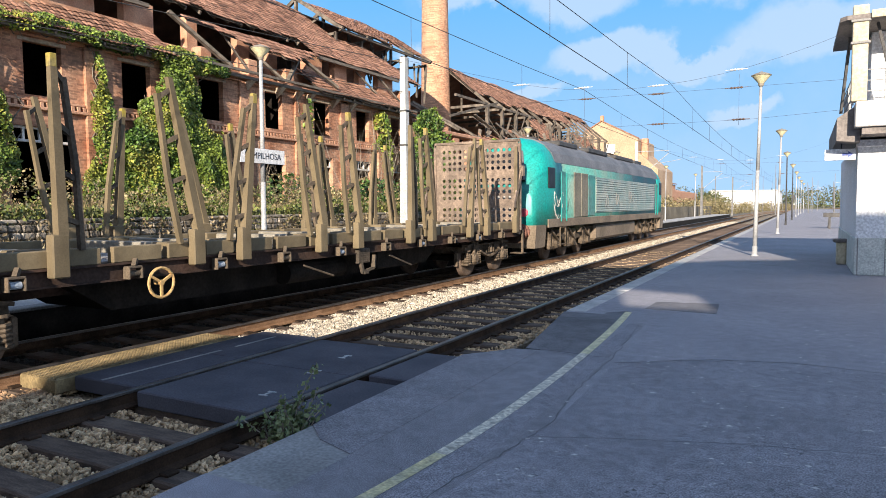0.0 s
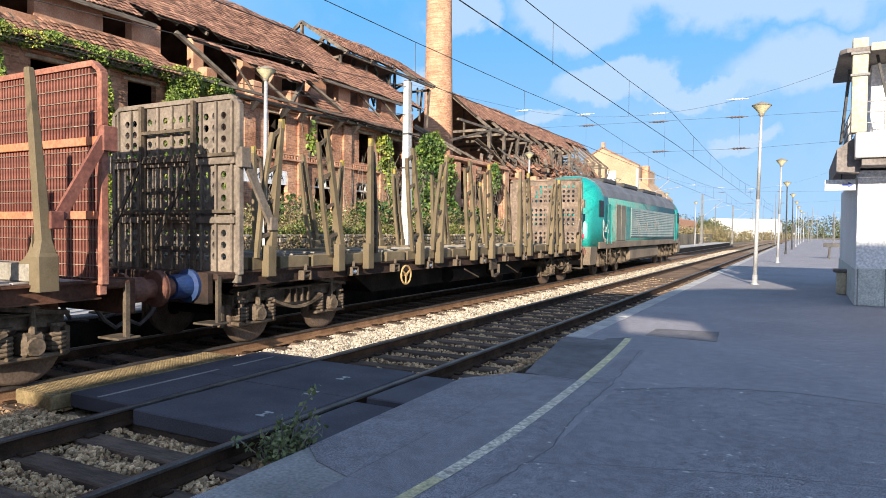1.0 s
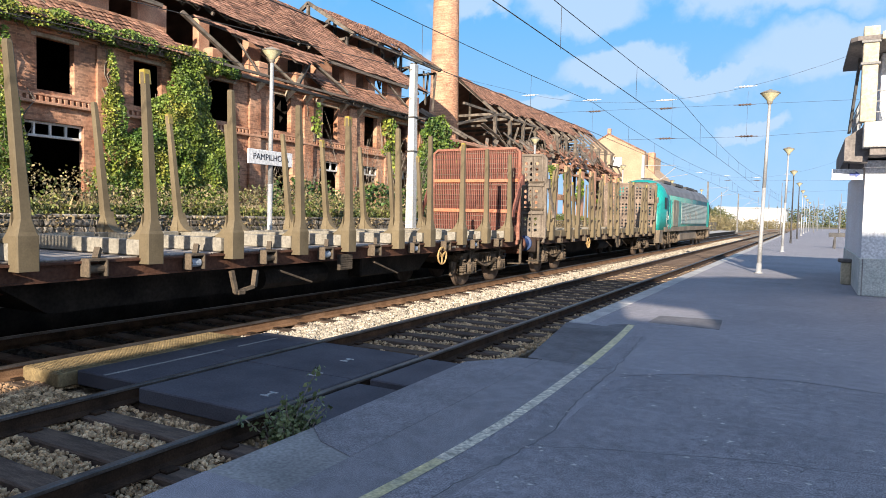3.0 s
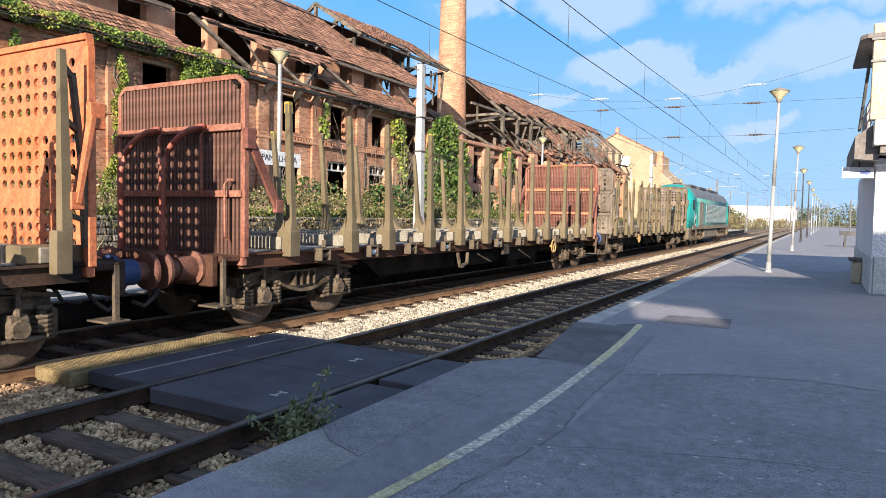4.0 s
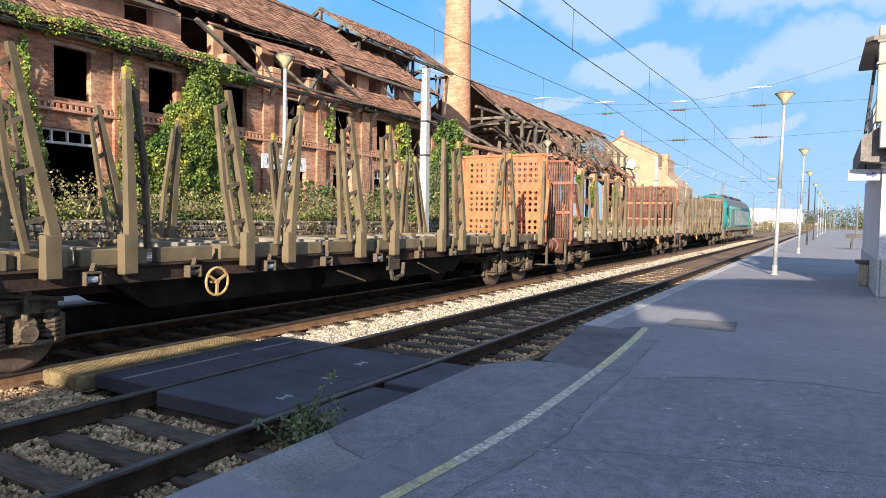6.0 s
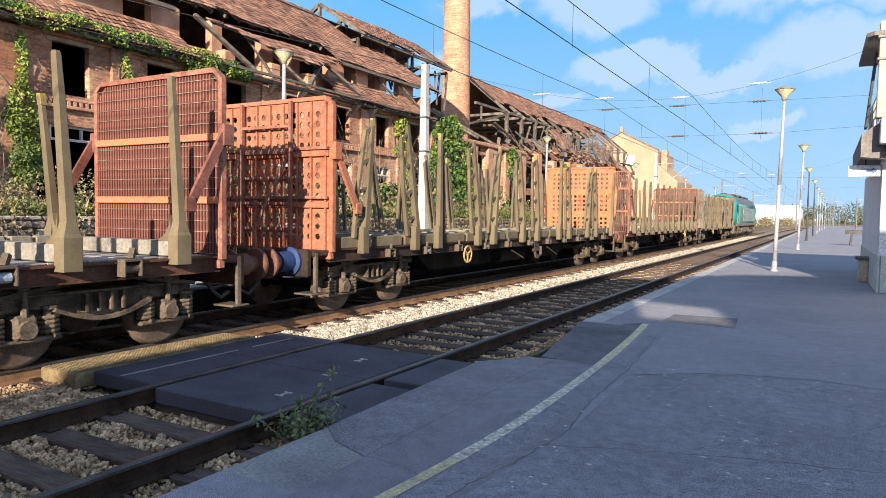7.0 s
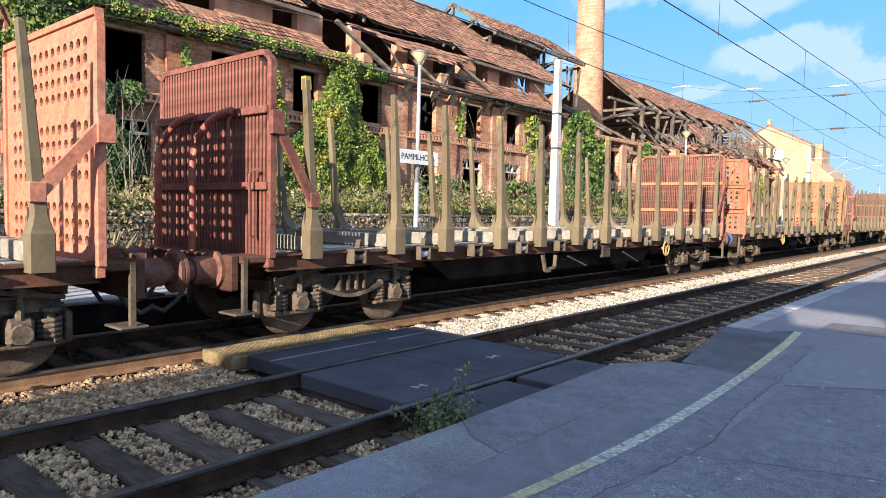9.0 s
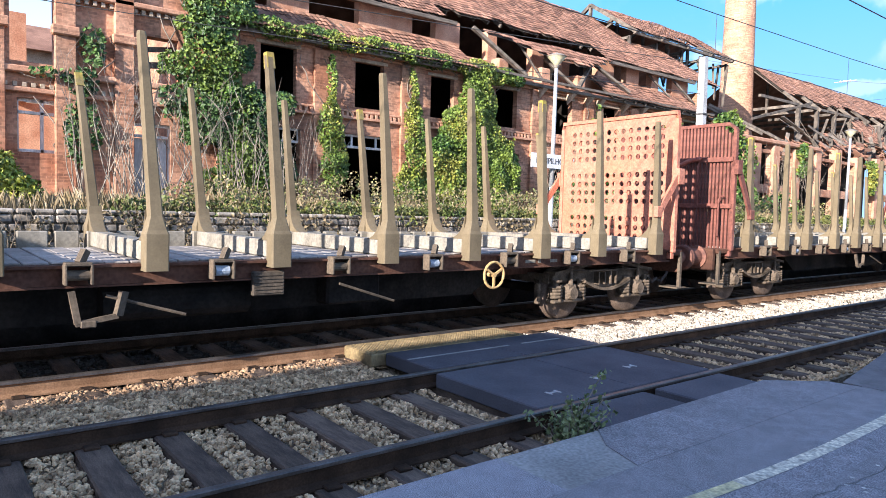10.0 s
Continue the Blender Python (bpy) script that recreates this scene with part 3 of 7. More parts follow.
for k in range(60):
    ed.bev(EDGE - 0.02, EDGE + 0.32, 11.2 + k * 1.6, 12.78 + k * 1.6, -0.25, 0.006 + R.uniform(-0.002, 0.002), 0.012)
part("kerb", ed, M["paving"], platform, "pale worn concrete kerb stones along the edge")

# worn safety line
def ribbon(pts, w, z):
    m = Mesh()
    v, f = [], []
    for i, (x, y) in enumerate(pts):
        a, c = pts[max(i - 1, 0)], pts[min(i + 1, len(pts) - 1)]
        d = Vector((c[0] - a[0], c[1] - a[1])).normalized()
        v += [(x - d.y * w / 2, y + d.x * w / 2, z), (x + d.y * w / 2, y - d.x * w / 2, z)]
    f = [(2 * i, 2 * i + 1, 2 * i + 3, 2 * i + 2) for i in range(len(pts) - 1)]
    return m.add(v, f)


def line_x(y):
    return -2.26 - 0.0225 * (y - 5.6) ** 2 if y < 5.6 else -2.26 - 0.0078 * (y - 5.6) ** 2 - 0.02 * (y - 5.6) * 0.5


part("safety_line", ribbon([(line_x(y), y) for y in [1.0 + 0.25 * k for k in range(14)]], 0.10, 0.005), M["paint_ochre"], platform, "faded yellow line")
part("safety_line", ribbon([(line_x(y), y) for y in [4.25 + 0.25 * k for k in range(16)]], 0.11, 0.005), M["paint_worn"], platform, "line worn to pale grey")
part("safety_line", ribbon([(line_x(y), y) for y in [8.0 + 0.25 * k for k in range(15)]], 0.115, 0.005), M["paint_yellow"], platform, "faded yellow line")

# cracks and a patch in the asphalt
def crack(pts, w):
    q = []
    for a, c in zip(pts[:-1], pts[1:]):
        n_ = max(2, int(math.dist(a, c) / 0.09))
        for k in range(n_):
            t = k / n_
            q.append((a[0] + (c[0] - a[0]) * t + R.uniform(-0.018, 0.018), a[1] + (c[1] - a[1]) * t + R.uniform(-0.018, 0.018)))
    part("crack", ribbon(q, w, 0.003), M["crack"], platform, "dark open crack")


crack([(-2.05, 2.6), (-2.0, 3.9), (-1.88, 4.6), (-1.82, 5.44), (-1.93, 6.4), (-1.97, 7.95), (-2.18, 10.52)], 0.010)
crack([(-1.89, 7.66), (-0.96, 8.31), (-0.09, 8.55), (0.85, 8.45), (3.0, 8.3)], 0.018)
crack([(-1.85, 4.9), (-1.2, 5.16), (-0.42, 5.46), (0.57, 5.66), (2.5, 5.5)], 0.011)
crack([(-2.9, 7.95), (-2.4, 7.9), (-1.97, 7.9)], 0.02)
crack([(-2.9, 3.96), (-2.5, 3.9), (-2.2, 3.88)], 0.005)
crack([(-1.4, 22.3), (-0.3, 21.9)], 0.06)
pt_ = Mesh().prism([(-2.40, 12.95), (-1.32, 13.1), (-1.24, 11.9), (-2.42, 12.0)], -0.01, 0.004, "z")
part("patch", pt_, M["asphalt_patch"], platform, "darker square asphalt patch")
pt_ = Mesh().prism([(-2.902, 8.0), (-2.33, 7.95), (-2.45, 9.8), (-2.62, 11.6), (-2.902, 11.3)], -0.01, 0.0032, "z")
part("patch", pt_, M["asphalt_patch"], platform)

part("patch", Mesh().prism([(-2.898, -8.0), (-2.35, -8.0), (-2.06, 2.6), (-1.87, 4.6), (-1.82, 5.44), (-1.93, 6.4), (-1.96, 7.9), (-2.898, 7.95)], -0.01, 0.0012, "z"), M["apron"], platform, "smooth darker strip along the edge")
# older, rougher surface nearer than the cross crack
old_ = Mesh().prism([(-1.86, 7.66), (-0.96, 8.27), (-0.09, 8.50), (0.85, 8.40), (3.0, 8.25), (6.0, 8.0), (6.0, -8.0), (-2.3, -8.0), (-2.05, 2.6), (-1.86, 4.6), (-1.81, 5.44)], -0.01, 0.0014, "z")
part("patch", old_, M["asphalt_rough"], platform, "older rough asphalt with open cracks")
chips = Mesh()
for k in range(1500):
    cx, cy = R.uniform(-1.9, 4.0), R.uniform(2.0, 17.0)
    if noise.noise(Vector((cx * 0.7, cy * 0.45, 4.0))) < -0.02:
        continue
    a_, r_ = R.uniform(0, 3.1), R.uniform(0.006, 0.019)
    chips.add([(cx + r_ * (1.7 if q % 2 else 1.0) * math.cos(a_ + q * 1.57), cy + r_ * math.sin(a_ + q * 1.57), 0.0032) for q in range(4)], [(0, 1, 2, 3)])
o = part("chips", chips, M["chip"], platform, "pale stone chips showing in the asphalt")
o["kind"] = "stuff"
pits = Mesh()
for k in range(3200):
    cx, cy = R.uniform(-1.75, 4.5), R.uniform(2.5, 8.2)
    if noise.noise(Vector((cx * 0.9, cy * 0.9, 9.0))) < 0.0:
        continue
    a_, r_ = R.uniform(0, 3.1), R.uniform(0.003, 0.014)
    pits.add([(cx + r_ * R.uniform(0.7, 1.8) * math.cos(a_ + q * 1.256), cy + r_ * R.uniform(0.5, 1.0) * math.sin(a_ + q * 1.256), 0.003) for q in range(5)], [(0, 1, 2, 3, 4)])
o = part("pits", pits, M["crack"], platform, "dark pits in the rough asphalt")
o["kind"] = "stuff"

# smoother trench strip along the line
stp = ribbon([(0.5 * (line_x(y) - 1.93), y) for y in [2.4 + 0.3 * k for k in range(28)]], 0.24, 0.0022)
part("strip", stp, M["asphalt_rough"], platform, "smoother filled trench beside the line")

# ---- tracks ----
def rail_mesh(y0, y1):
    m = Mesh()
    m.prism([(-0.07, -0.17), (0.07, -0.17), (0.07, -0.155), (0.012, -0.13), (0.012, -0.045), (0.036, -0.032), (-0.036, -0.032), (-0.012, -0.045), (-0.012, -0.13), (-0.07, -0.155)], y0, y1)
    h = Mesh()
    h.prism([(-0.036, -0.031), (0.036, -0.031), (0.036, -0.008), (0.026, 0.0), (-0.026, 0.0), (-0.036, -0.008)], y0, y1)
    return m, h


SLEEPER = Mesh().bev(-1.3, 1.3, -0.125, 0.125, -0.36, -0.165, 0.015).data("sleeper", M["sleeper"])
FASTEN = Mesh()
for s in (-1, 1):
    for e in (-1, 1):
        FASTEN.bev(s * 0.87 + e * 0.10 - 0.05, s * 0.87 + e * 0.10 + 0.05, -0.06, 0.06, -0.17, -0.14, 0.008)
FASTEN = FASTEN.data("fastening", M["rail"])


def track(axis, label, first, count, side):
    th = thing("railway_track", label, "railway track", pose(axis, 0, 0), kind="structure")
    for s in (-1, 1):
        # the train's far rail gets the darker colour for the shade there
        for name, mesh, m in zip(("rail", "rail_head"), rail_mesh(-40, 110), (side if s > 0 else M["rail"], M["rail_head"])):
            o = part(name, mesh, m, th)
            o.location.x = s * GAUGE / 2
        pts = [110 + 12 * k for k in range(26)]
        far = Mesh()
        for a, c in zip(pts[:-1], pts[1:]):
            xa, xc = [0.00055 * (q - 110) ** 2 for q in (a, c)]
            far.beam((xa, a, -0.05), (xc, c, -0.05), 0.07, 0.1)
        o = part("rail", far, side, th)
        o.location.x = s * GAUGE / 2
    for k in range(count):
        o = part("sleeper", SLEEPER, None, th)
        o.location = (R.uniform(-0.02, 0.02), first + 0.6 * k, 0)
        o.rotation_euler.z = R.uniform(-0.012, 0.012)
        if k < 40:
            o2 = part("fastening", FASTEN, None, th)
            o2.location = (0, first + 0.6 * k, 0)
    return th


near_track = track(NEAR, "rusty rails on dark timber sleepers beside the platform", -2.65, 130, M["rail"])
far_track = track(FAR, "rusty rails on timber sleepers under the goods train", -2.95, 110, M["rail_rust_lit"])

# crossing boards
cx = thing("foot_crossing", "black rubber boards laid level with the rails", "foot crossing", kind="structure")
def board(x0, x1, y0, y1, top, m, label):
    q = Mesh().bev(x0, x1, y0, y1, top - 0.16, top, 0.012)
    return part("board", q, m, cx, label)
ym = 0.5 * (4.4 + 7.35)
for a, c in ((4.40, 5.88), (5.885, 7.35)):
    board(-5.88, -4.32, a, c, -0.012, M["rubber"], "black rubber board")
    board(-7.05, -6.06, a + 0.1, c + 0.1, -0.010, M["rubber"], "black rubber board")
    board(-4.15, -3.60, a + 0.1, c - 0.1, -0.014, M["rubber"], "black rubber board")
board(-7.74, -7.07, 4.3, 7.0, -0.015, M["mesh_plate"], "rusty chequered steel plate")
tread = Mesh()
for k in range(60):
    tread.box(-7.72, -7.09, 4.33 + 0.0445 * k, 4.345 + 0.0445 * k, -0.0155, -0.007)
for k in range(13):
    tread.box(-7.72 + 0.051 * k, -7.706 + 0.051 * k, 4.32, 6.98, -0.0155, -0.0085)
part("tread", tread, M["mesh_plate"], cx, "raised lattice of the rusty plate")["kind"] = "stuff"
ln = Mesh()
ln.box(-6.62, -6.58, 4.52, 6.2, -0.01, -0.006).box(-6.62, -6.58, 6.45, 7.2, -0.01, -0.006)
part("seam", ln, M["concrete"], cx, "pale worn joint")
for px_, py_ in ((-4.62, 4.95), (-4.78, 5.85), (-4.92, 6.62)):
    w = Mesh().box(px_ - 0.05, px_ + 0.05, py_ - 0.10, py_ - 0.07, -0.012, -0.006).box(px_ - 0.05, px_ + 0.05, py_ + 0.03, py_ + 0.06, -0.012, -0.006).box(px_ - 0.015, px_ + 0.015, py_ - 0.07, py_ + 0.03, -0.012, -0.006)
    part("lifting_eye", w, M["steel_grey"], cx, "worn steel lifting eye")

# far platform, stone wall and shelf of ground
fp = Mesh().box(-13.1, -10.75, -60, 118, -0.6, 0.28)
far_platform = solid("platform_far", fp, M["paving"], "sunlit pale paved platform behind the train", "platform", "structure")
fk = Mesh()
for k in range(70):
    fk.bev(-11.0, -10.68, -20 + k * 1.5, -18.52 + k * 1.5, 0.24, 0.30, 0.015)
part("kerb", fk, M["concrete"], far_platform)
# face coloured near-black where the train's shade would fall
part("face", Mesh().box(-10.75, -10.70, -60, 118, -0.6, 0.235), M["under_train_shade"], far_platform, "near-black platform face, standing in for shade under the train")
sh = Mesh().box(-60, -13.5, -60, 118, -0.6, SHELF)
solid("ground_shelf", sh, M["soil"], "raised earth with dead weeds in front of the ruin", "ground", "structure")

# ---- goods train ----
HALF = 1.42


def run(t):
    """Metres that the train has gone at t seconds."""
    return 5.9 * t + 0.12 * t * t


MOVING, WHEELS = [], []
WHEEL_R = 0.46


def wheelset_meshes():
    w = Mesh()
    for s in (-1, 1):
        x = s * 0.87
        w.lathe([(0.08, x - 0.07), (0.14, x - 0.07), (0.15, x - 0.03), (0.37, x - 0.025), (0.385, x - 0.06), (0.43, x - 0.06), (0.43, x + 0.05), (0.385, x + 0.05), (0.37, x + 0.025), (0.15, x + 0.03), (0.14, x + 0.08), (0.08, x + 0.08)], n=28, axis="x")
    w.tube((-1.1, 0, 0), (1.1, 0, 0), 0.08, n=10)
    for s in (-1, 1):
        for k in range(6):
            t = k * math.pi / 3
            w.box(s * 0.87 - 0.03, s * 0.87 + 0.035, -0.02, 0.02, 0.18, 0.33, Matrix.Rotation(t, 4, "X"))
    tyres = []
    for s in (-1, 1):
        x = s * 0.87
        t_ = Mesh()
        tyres.append(t_)
        t_.lathe([(0.40, x - s * 0.07), (0.475, x - s * 0.068), (0.485, x - s * 0.05), (0.462, x - s * 0.03), (0.455, x + s * 0.065), (0.40, x + s * 0.067)], n=32, axis="x")
    return w.data("wheelset", M["wheel"], True), [q.data("tyre", M["tread"], True) for q in tyres]


WS_BODY, WS_TYRE = wheelset_meshes()


def add_wheelset(parent, y):
    ob = new("wheelset", WS_BODY)
    ob.parent = parent
    ob.location = (0, y, WHEEL_R)
    WHEELS.append((ob, y))
    ob["label"] = "rusty wheel pair"
    return ob


def bogie_meshes():
    fr = Mesh()
    for s in (-1, 1):
        x = s * 1.02
        # side frame: dips between the axle boxes
        prof = [(-1.32, 0.66), (-1.32, 0.80), (-0.55, 0.86), (-0.45, 0.80), (0.45, 0.80), (0.55, 0.86), (1.32, 0.80), (1.32, 0.66), (0.62, 0.66), (0.40, 0.52), (-0.40, 0.52), (-0.62, 0.66)]
        fr.prism(prof, x - 0.05, x + 0.05, "x")
        fr.bev(x - 0.10, x + 0.10, -1.34, 1.34, 0.80, 0.835, 0.008)
        for k in (-0.24, -0.08, 0.08, 0.24):
            fr.box(x - 0.03, x + 0.13 * s + 0.03, k - 0.015, k + 0.015, 0.58, 0.80)
        pts = [(x + s * 0.10, -0.62 + 0.124 * k, 0.66 - 0.17 * math.cos((k - 5) / 5 * 1.5)) for k in range(11)]
        for a, c in zip(pts[:-1], pts[1:]):
            fr.beam(a, c, 0.14, 0.045)
        for e in (-1, 1):
            y = e * 0.925
            fr.beam((x + s * 0.10, y - 0.5 * e, 0.94), (x + s * 0.10, y + 0.42 * e, 0.80), 0.05, 0.05)
    fr.box(-1.0, 1.0, -0.16, 0.16, 0.5, 0.82)
    for e in (-1, 1):
        fr.box(-1.0, 1.0, e * 1.30 - 0.05, e * 1.30 + 0.05, 0.62, 0.78)
        for s in (-1, 1):
            fr.bev(s * 0.87 - 0.05, s * 0.87 + 0.05, e * 1.46 - 0.04, e * 1.46 + 0.04, 0.28, 0.62, 0.015)
            fr.beam((s * 0.87, e * 1.46, 0.6), (s * 0.6, e * 1.28, 0.7), 0.06)
    boxes = {}
    for s in (-1, 1):
        x, y, ax = s * 1.02, 0.0, Mesh()
        ax.bev(x - 0.09, x + 0.15, y - 0.13, y + 0.13, 0.34, 0.62, 0.04)
        ax.tube((x + s * 0.12, y, 0.46), (x + s * 0.19, y, 0.46), 0.115, 0.10, 12)
        ax.bev(x - 0.08, x + 0.12, y - 0.42, y + 0.42, 0.30, 0.36, 0.02)
        ax.tube((x + s * 0.10, y, 0.60), (x + s * 0.10, y, 0.88), 0.045, 0.03, 8)
        ax.bev(x + s * 0.06 - 0.06, x + s * 0.06 + 0.06, y - 0.07, y + 0.07, 0.86, 0.93, 0.015)
        boxes[s] = ax.data("axle_box", M["bogie"])
    sp = Mesh()
    sp.path([(0.10 * math.cos(a), 0.10 * math.sin(a), 0.36 + 0.0085 * a) for a in [k * math.pi / 4 for k in range(37)]], 0.027, 6)
    sp.tube((0, 0, 0.36), (0, 0, 0.68), 0.055, n=8)
    sp.tube((0, 0, 0.66), (0, 0, 0.70), 0.11, n=10)
    return fr.data("bogie", M["bogie"]), boxes, sp.data("spring", M["bogie"])


BG = bogie_meshes()


def add_bogie(parent, y):
    b = part("bogie", BG[0], None, parent, "dusty brown cast bogie frame")
    b.location.y = y
    for s in (-1, 1):
        for e in (-0.925, 0.925):
            part("axle_box", BG[1][s], None, b).location.y = e
            for q in (-0.30, 0.30):
                part("spring", BG[2], None, b).location = (s * 1.05, e + q, 0)
    for q in (-0.925, 0.925):
        w = add_wheelset(parent, y + q)
        for q_ in WS_TYRE:
            part("tyre", q_, None, w, "bright worn tread")
    return b


def wagon_frame(L, rust):
    fr = Mesh()
    for s in (-1, 1):
        # channel-shaped sole bar
        x = s * 1.30
        fr.box(x - 0.012, x + 0.012, -L / 2, L / 2, 0.955, 1.17)
        fr.box(x - 0.09, x + 0.07, -L / 2, L / 2, 1.145, 1.172)
        fr.box(x - 0.06, x + 0.06, -L / 2, L / 2, 0.95, 0.97)
        fr.box(s * 0.45 - 0.06, s * 0.45 + 0.06, -L / 2, L / 2, 0.75, 1.14)
    for k in range(13):
        y = -L / 2 + 0.4 + k * (L - 0.8) / 12
        fr.box(-1.29, 1.29, y - 0.05, y + 0.05, 0.98, 1.14)
    for e in (-1, 1):
        fr.bev(-1.36, 1.36, e * (L / 2 + 0.20) - 0.20, e * (L / 2 + 0.20) + 0.20, 1.06, 1.16, 0.02)
        fr.bev(-1.30, 1.30, e * (L / 2 + 0.46) - 0.06, e * (L / 2 + 0.46) + 0.06, 0.72, 1.17, 0.02)
        fr.beam((0.0, e * (L / 2 + 0.5), 0.95), (0.0, e * (L / 2 + 1.15), 0.90), 0.12)
    return fr.data("underframe", M["frame_rust"] if rust else M["frame_brown"])


def buffer_mesh():
    b = Mesh()
    b.lathe([(0.24, 0.0), (0.24, 0.05), (0.175, 0.07), (0.17, 0.34), (0.13, 0.345)], n=24)
    h = Mesh().lathe([(0.13, 0.33), (0.13, 0.50), (0.24, 0.515), (0.255, 0.54), (0.255, 0.58), (0.22, 0.605)], n=24)
    return {q: b.data("buffer", M[q]) for q in ("buffer_rust", "blue_drum")}, h.data("head", M["buffer_rust"])


BUFFER, BUFFER_HEAD = buffer_mesh()


def plate(nx, nz, w, h, r, thick, skip=()):
    """A sheet in the xz plane with a grid of round holes through it."""
    m = Mesh()
    dx, dz = w / nx, h / nz
    seg = 8
    for i in range(nx):
        for k in range(nz):
            cx_, cz_ = -w / 2 + dx * (i + 0.5), dz * (k + 0.5)
            x0, x1, z0, z1 = cx_ - dx / 2, cx_ + dx / 2, cz_ - dz / 2, cz_ + dz / 2
            if (i, k) in skip or i in skip or ("row", k) in skip:
                m.box(x0, x1, -thick / 2, thick / 2, z0, z1)
                continue
            outer = [(x1, cz_), (x1, z1), (cx_, z1), (x0, z1), (x0, cz_), (x0, z0), (cx_, z0), (x1, z0)]
            inner = [(cx_ + r * math.cos(2 * math.pi * q / seg), cz_ + r * math.sin(2 * math.pi * q / seg)) for q in range(seg)]
            v = [(a, y, c) for y in (-thick / 2, thick / 2) for a, c in outer] + [(a, y, c) for y in (-thick / 2, thick / 2) for a, c in inner]
            f = []
            for q in range(seg):
                p = (q + 1) % seg
                f += [(q, p, 16 + p, 16 + q), (8 + q, 24 + q, 24 + p, 8 + p), (16 + q, 16 + p, 24 + p, 24 + q)]
            m.add(v, f)
    return m


Z0, Z1 = 1.18, 3.78
CROSS = Mesh().box(-1.36, 1.36, -0.030, -0.021, -0.005, 0.005).data("cross_wire", M["panel_brown"])
BARS = {}


def bar_data(hw, hd, h, material):
    key = (hw, h, material.name)
    if key not in BARS:
        BARS[key] = Mesh().box(-hw, hw, -hd, hd, 0, h).data("bar", material)
    return BARS[key]



def bulkhead(wagon, y, kind, colour, frame_colour, back):
    """An end wall of the wagon; back: +1 when its braces stand on the forward side."""
    e = part("bulkhead", Mesh().bev(-1.40, 1.40, y - 0.05, y + 0.05, 1.0, 1.12, 0.01), frame_colour, wagon, "steel end wall")
    part("post", Mesh().bev(-1.44, -1.36, y - 0.05, y + 0.05, 1.122, Z1 - 0.14, 0.01), frame_colour, e)
    part("post", Mesh().bev(1.36, 1.44, y - 0.05, y + 0.05, 1.122, Z1 - 0.14, 0.01), frame_colour, e)
    part("top_rail", Mesh().rings([[(x, y + j * 0.045, z + k * 0.035) for j, k in ((-1, -1), (1, -1), (1, 1), (-1, 1))] for x, z in (((-1.42, Z1 - 0.15), (-1.40, Z1 - 0.03), (1.40, Z1 - 0.03), (1.42, Z1 - 0.15)) if kind == "holes" and back < 0 else ((-1.42, Z1 - 0.15), (-1.26, Z1 - 0.03), (1.26, Z1 - 0.03), (1.42, Z1 - 0.15)))]), frame_colour, e)
    if kind == "holes":
        m = plate(15, 15, 2.72, Z1 - 0.03 - 1.12, 0.056, 0.03, {0, 14, ("row", 4), ("row", 9), ("row", 14), ("row", 0)}).weld()
        o = part("panel", m, colour, e, "steel sheet with rows of round holes")
        o.location = (0, y, 1.12)
        rb = Mesh()
        for k in range(9):
            x = -1.28 + k * 0.32
            rb.bev(x - 0.018, x + 0.018, *((y - 0.06, y - 0.018) if back > 0 else (y + 0.018, y + 0.06)), 1.13, Z1 - 0.08, 0.005)
        part("rib", rb, colour, e)
        bd = Mesh()
        for z in (1.93, 2.81):
            bd.bev(-1.36, 1.36, *((y - 0.075, y - 0.02) if back > 0 else (y + 0.02, y + 0.075)), z - 0.05, z + 0.05, 0.008)
        part("band", bd, frame_colour, e)
    elif kind == "mesh":
        sh_ = Mesh()
        n = 44
        for k in range(n + 1):
            x = -1.36 + 2.72 * k / n
            top = Z1 - 0.05 - max(0.0, (abs(x) - 1.14)) * 0.9
            one = part("bar", bar_data(0.016, 0.02, round(top - 1.12, 2), colour), None, e)
            one.location = (x, y, 1.12)
        hz = Mesh()
        for k in range(17):
            z = 1.20 + k * 0.152
            one = part("cross_wire", CROSS, None, e)
            one.location = (0, y, z)
        bd = Mesh()
        for z in (1.95, 2.83):
            bd.bev(-1.38, 1.38, y - 0.06, y - 0.03, z - 0.05, z + 0.05, 0.006)
        part("band", bd, M["band_orange"], e, "bright orange flat band")
        for k in range(16):
            x = -1.28 + k * 0.171
            part("slat", Mesh().box(x - 0.045, x + 0.045, y + 0.03, y + 0.05, 1.12, Z1 - 0.08), M["panel_red"], e)
    else:
        sh_ = Mesh()
        n = 34
        for k in range(n + 1):
            x = -1.36 + 2.72 * k / n
            top = Z1 - 0.05 - max(0.0, (x - 1.10)) * 0.9
            one = part("bar", bar_data(0.022, 0.03, round(top - 1.12, 2), colour), None, e)
            one.location = (x, y, 1.12)
        bd = Mesh()
        for z in (2.05, 3.02):
            bd.bev(-1.40, 1.40, y - 0.09, y - 0.03, z - 0.05, z + 0.05, 0.008)
        part("band", bd, frame_colour, e)
        for x in (-1.02, -0.02):
            pts = [(x, y - 0.30, 1.0 + 0.14 * k) for k in range(11)]
            pts += [(x + 0.74 * (1 - math.cos(a)), y - 0.30 + 0.10 * a, 2.42 + 0.62 * math.sin(a)) for a in (0.2, 0.45, 0.7, 0.95, 1.2, 1.45, 1.57)]
            part("hoop", Mesh().path(pts, 0.05, 8), M["hoop_red"], e, "curved red steel pipe against the end wall", True)
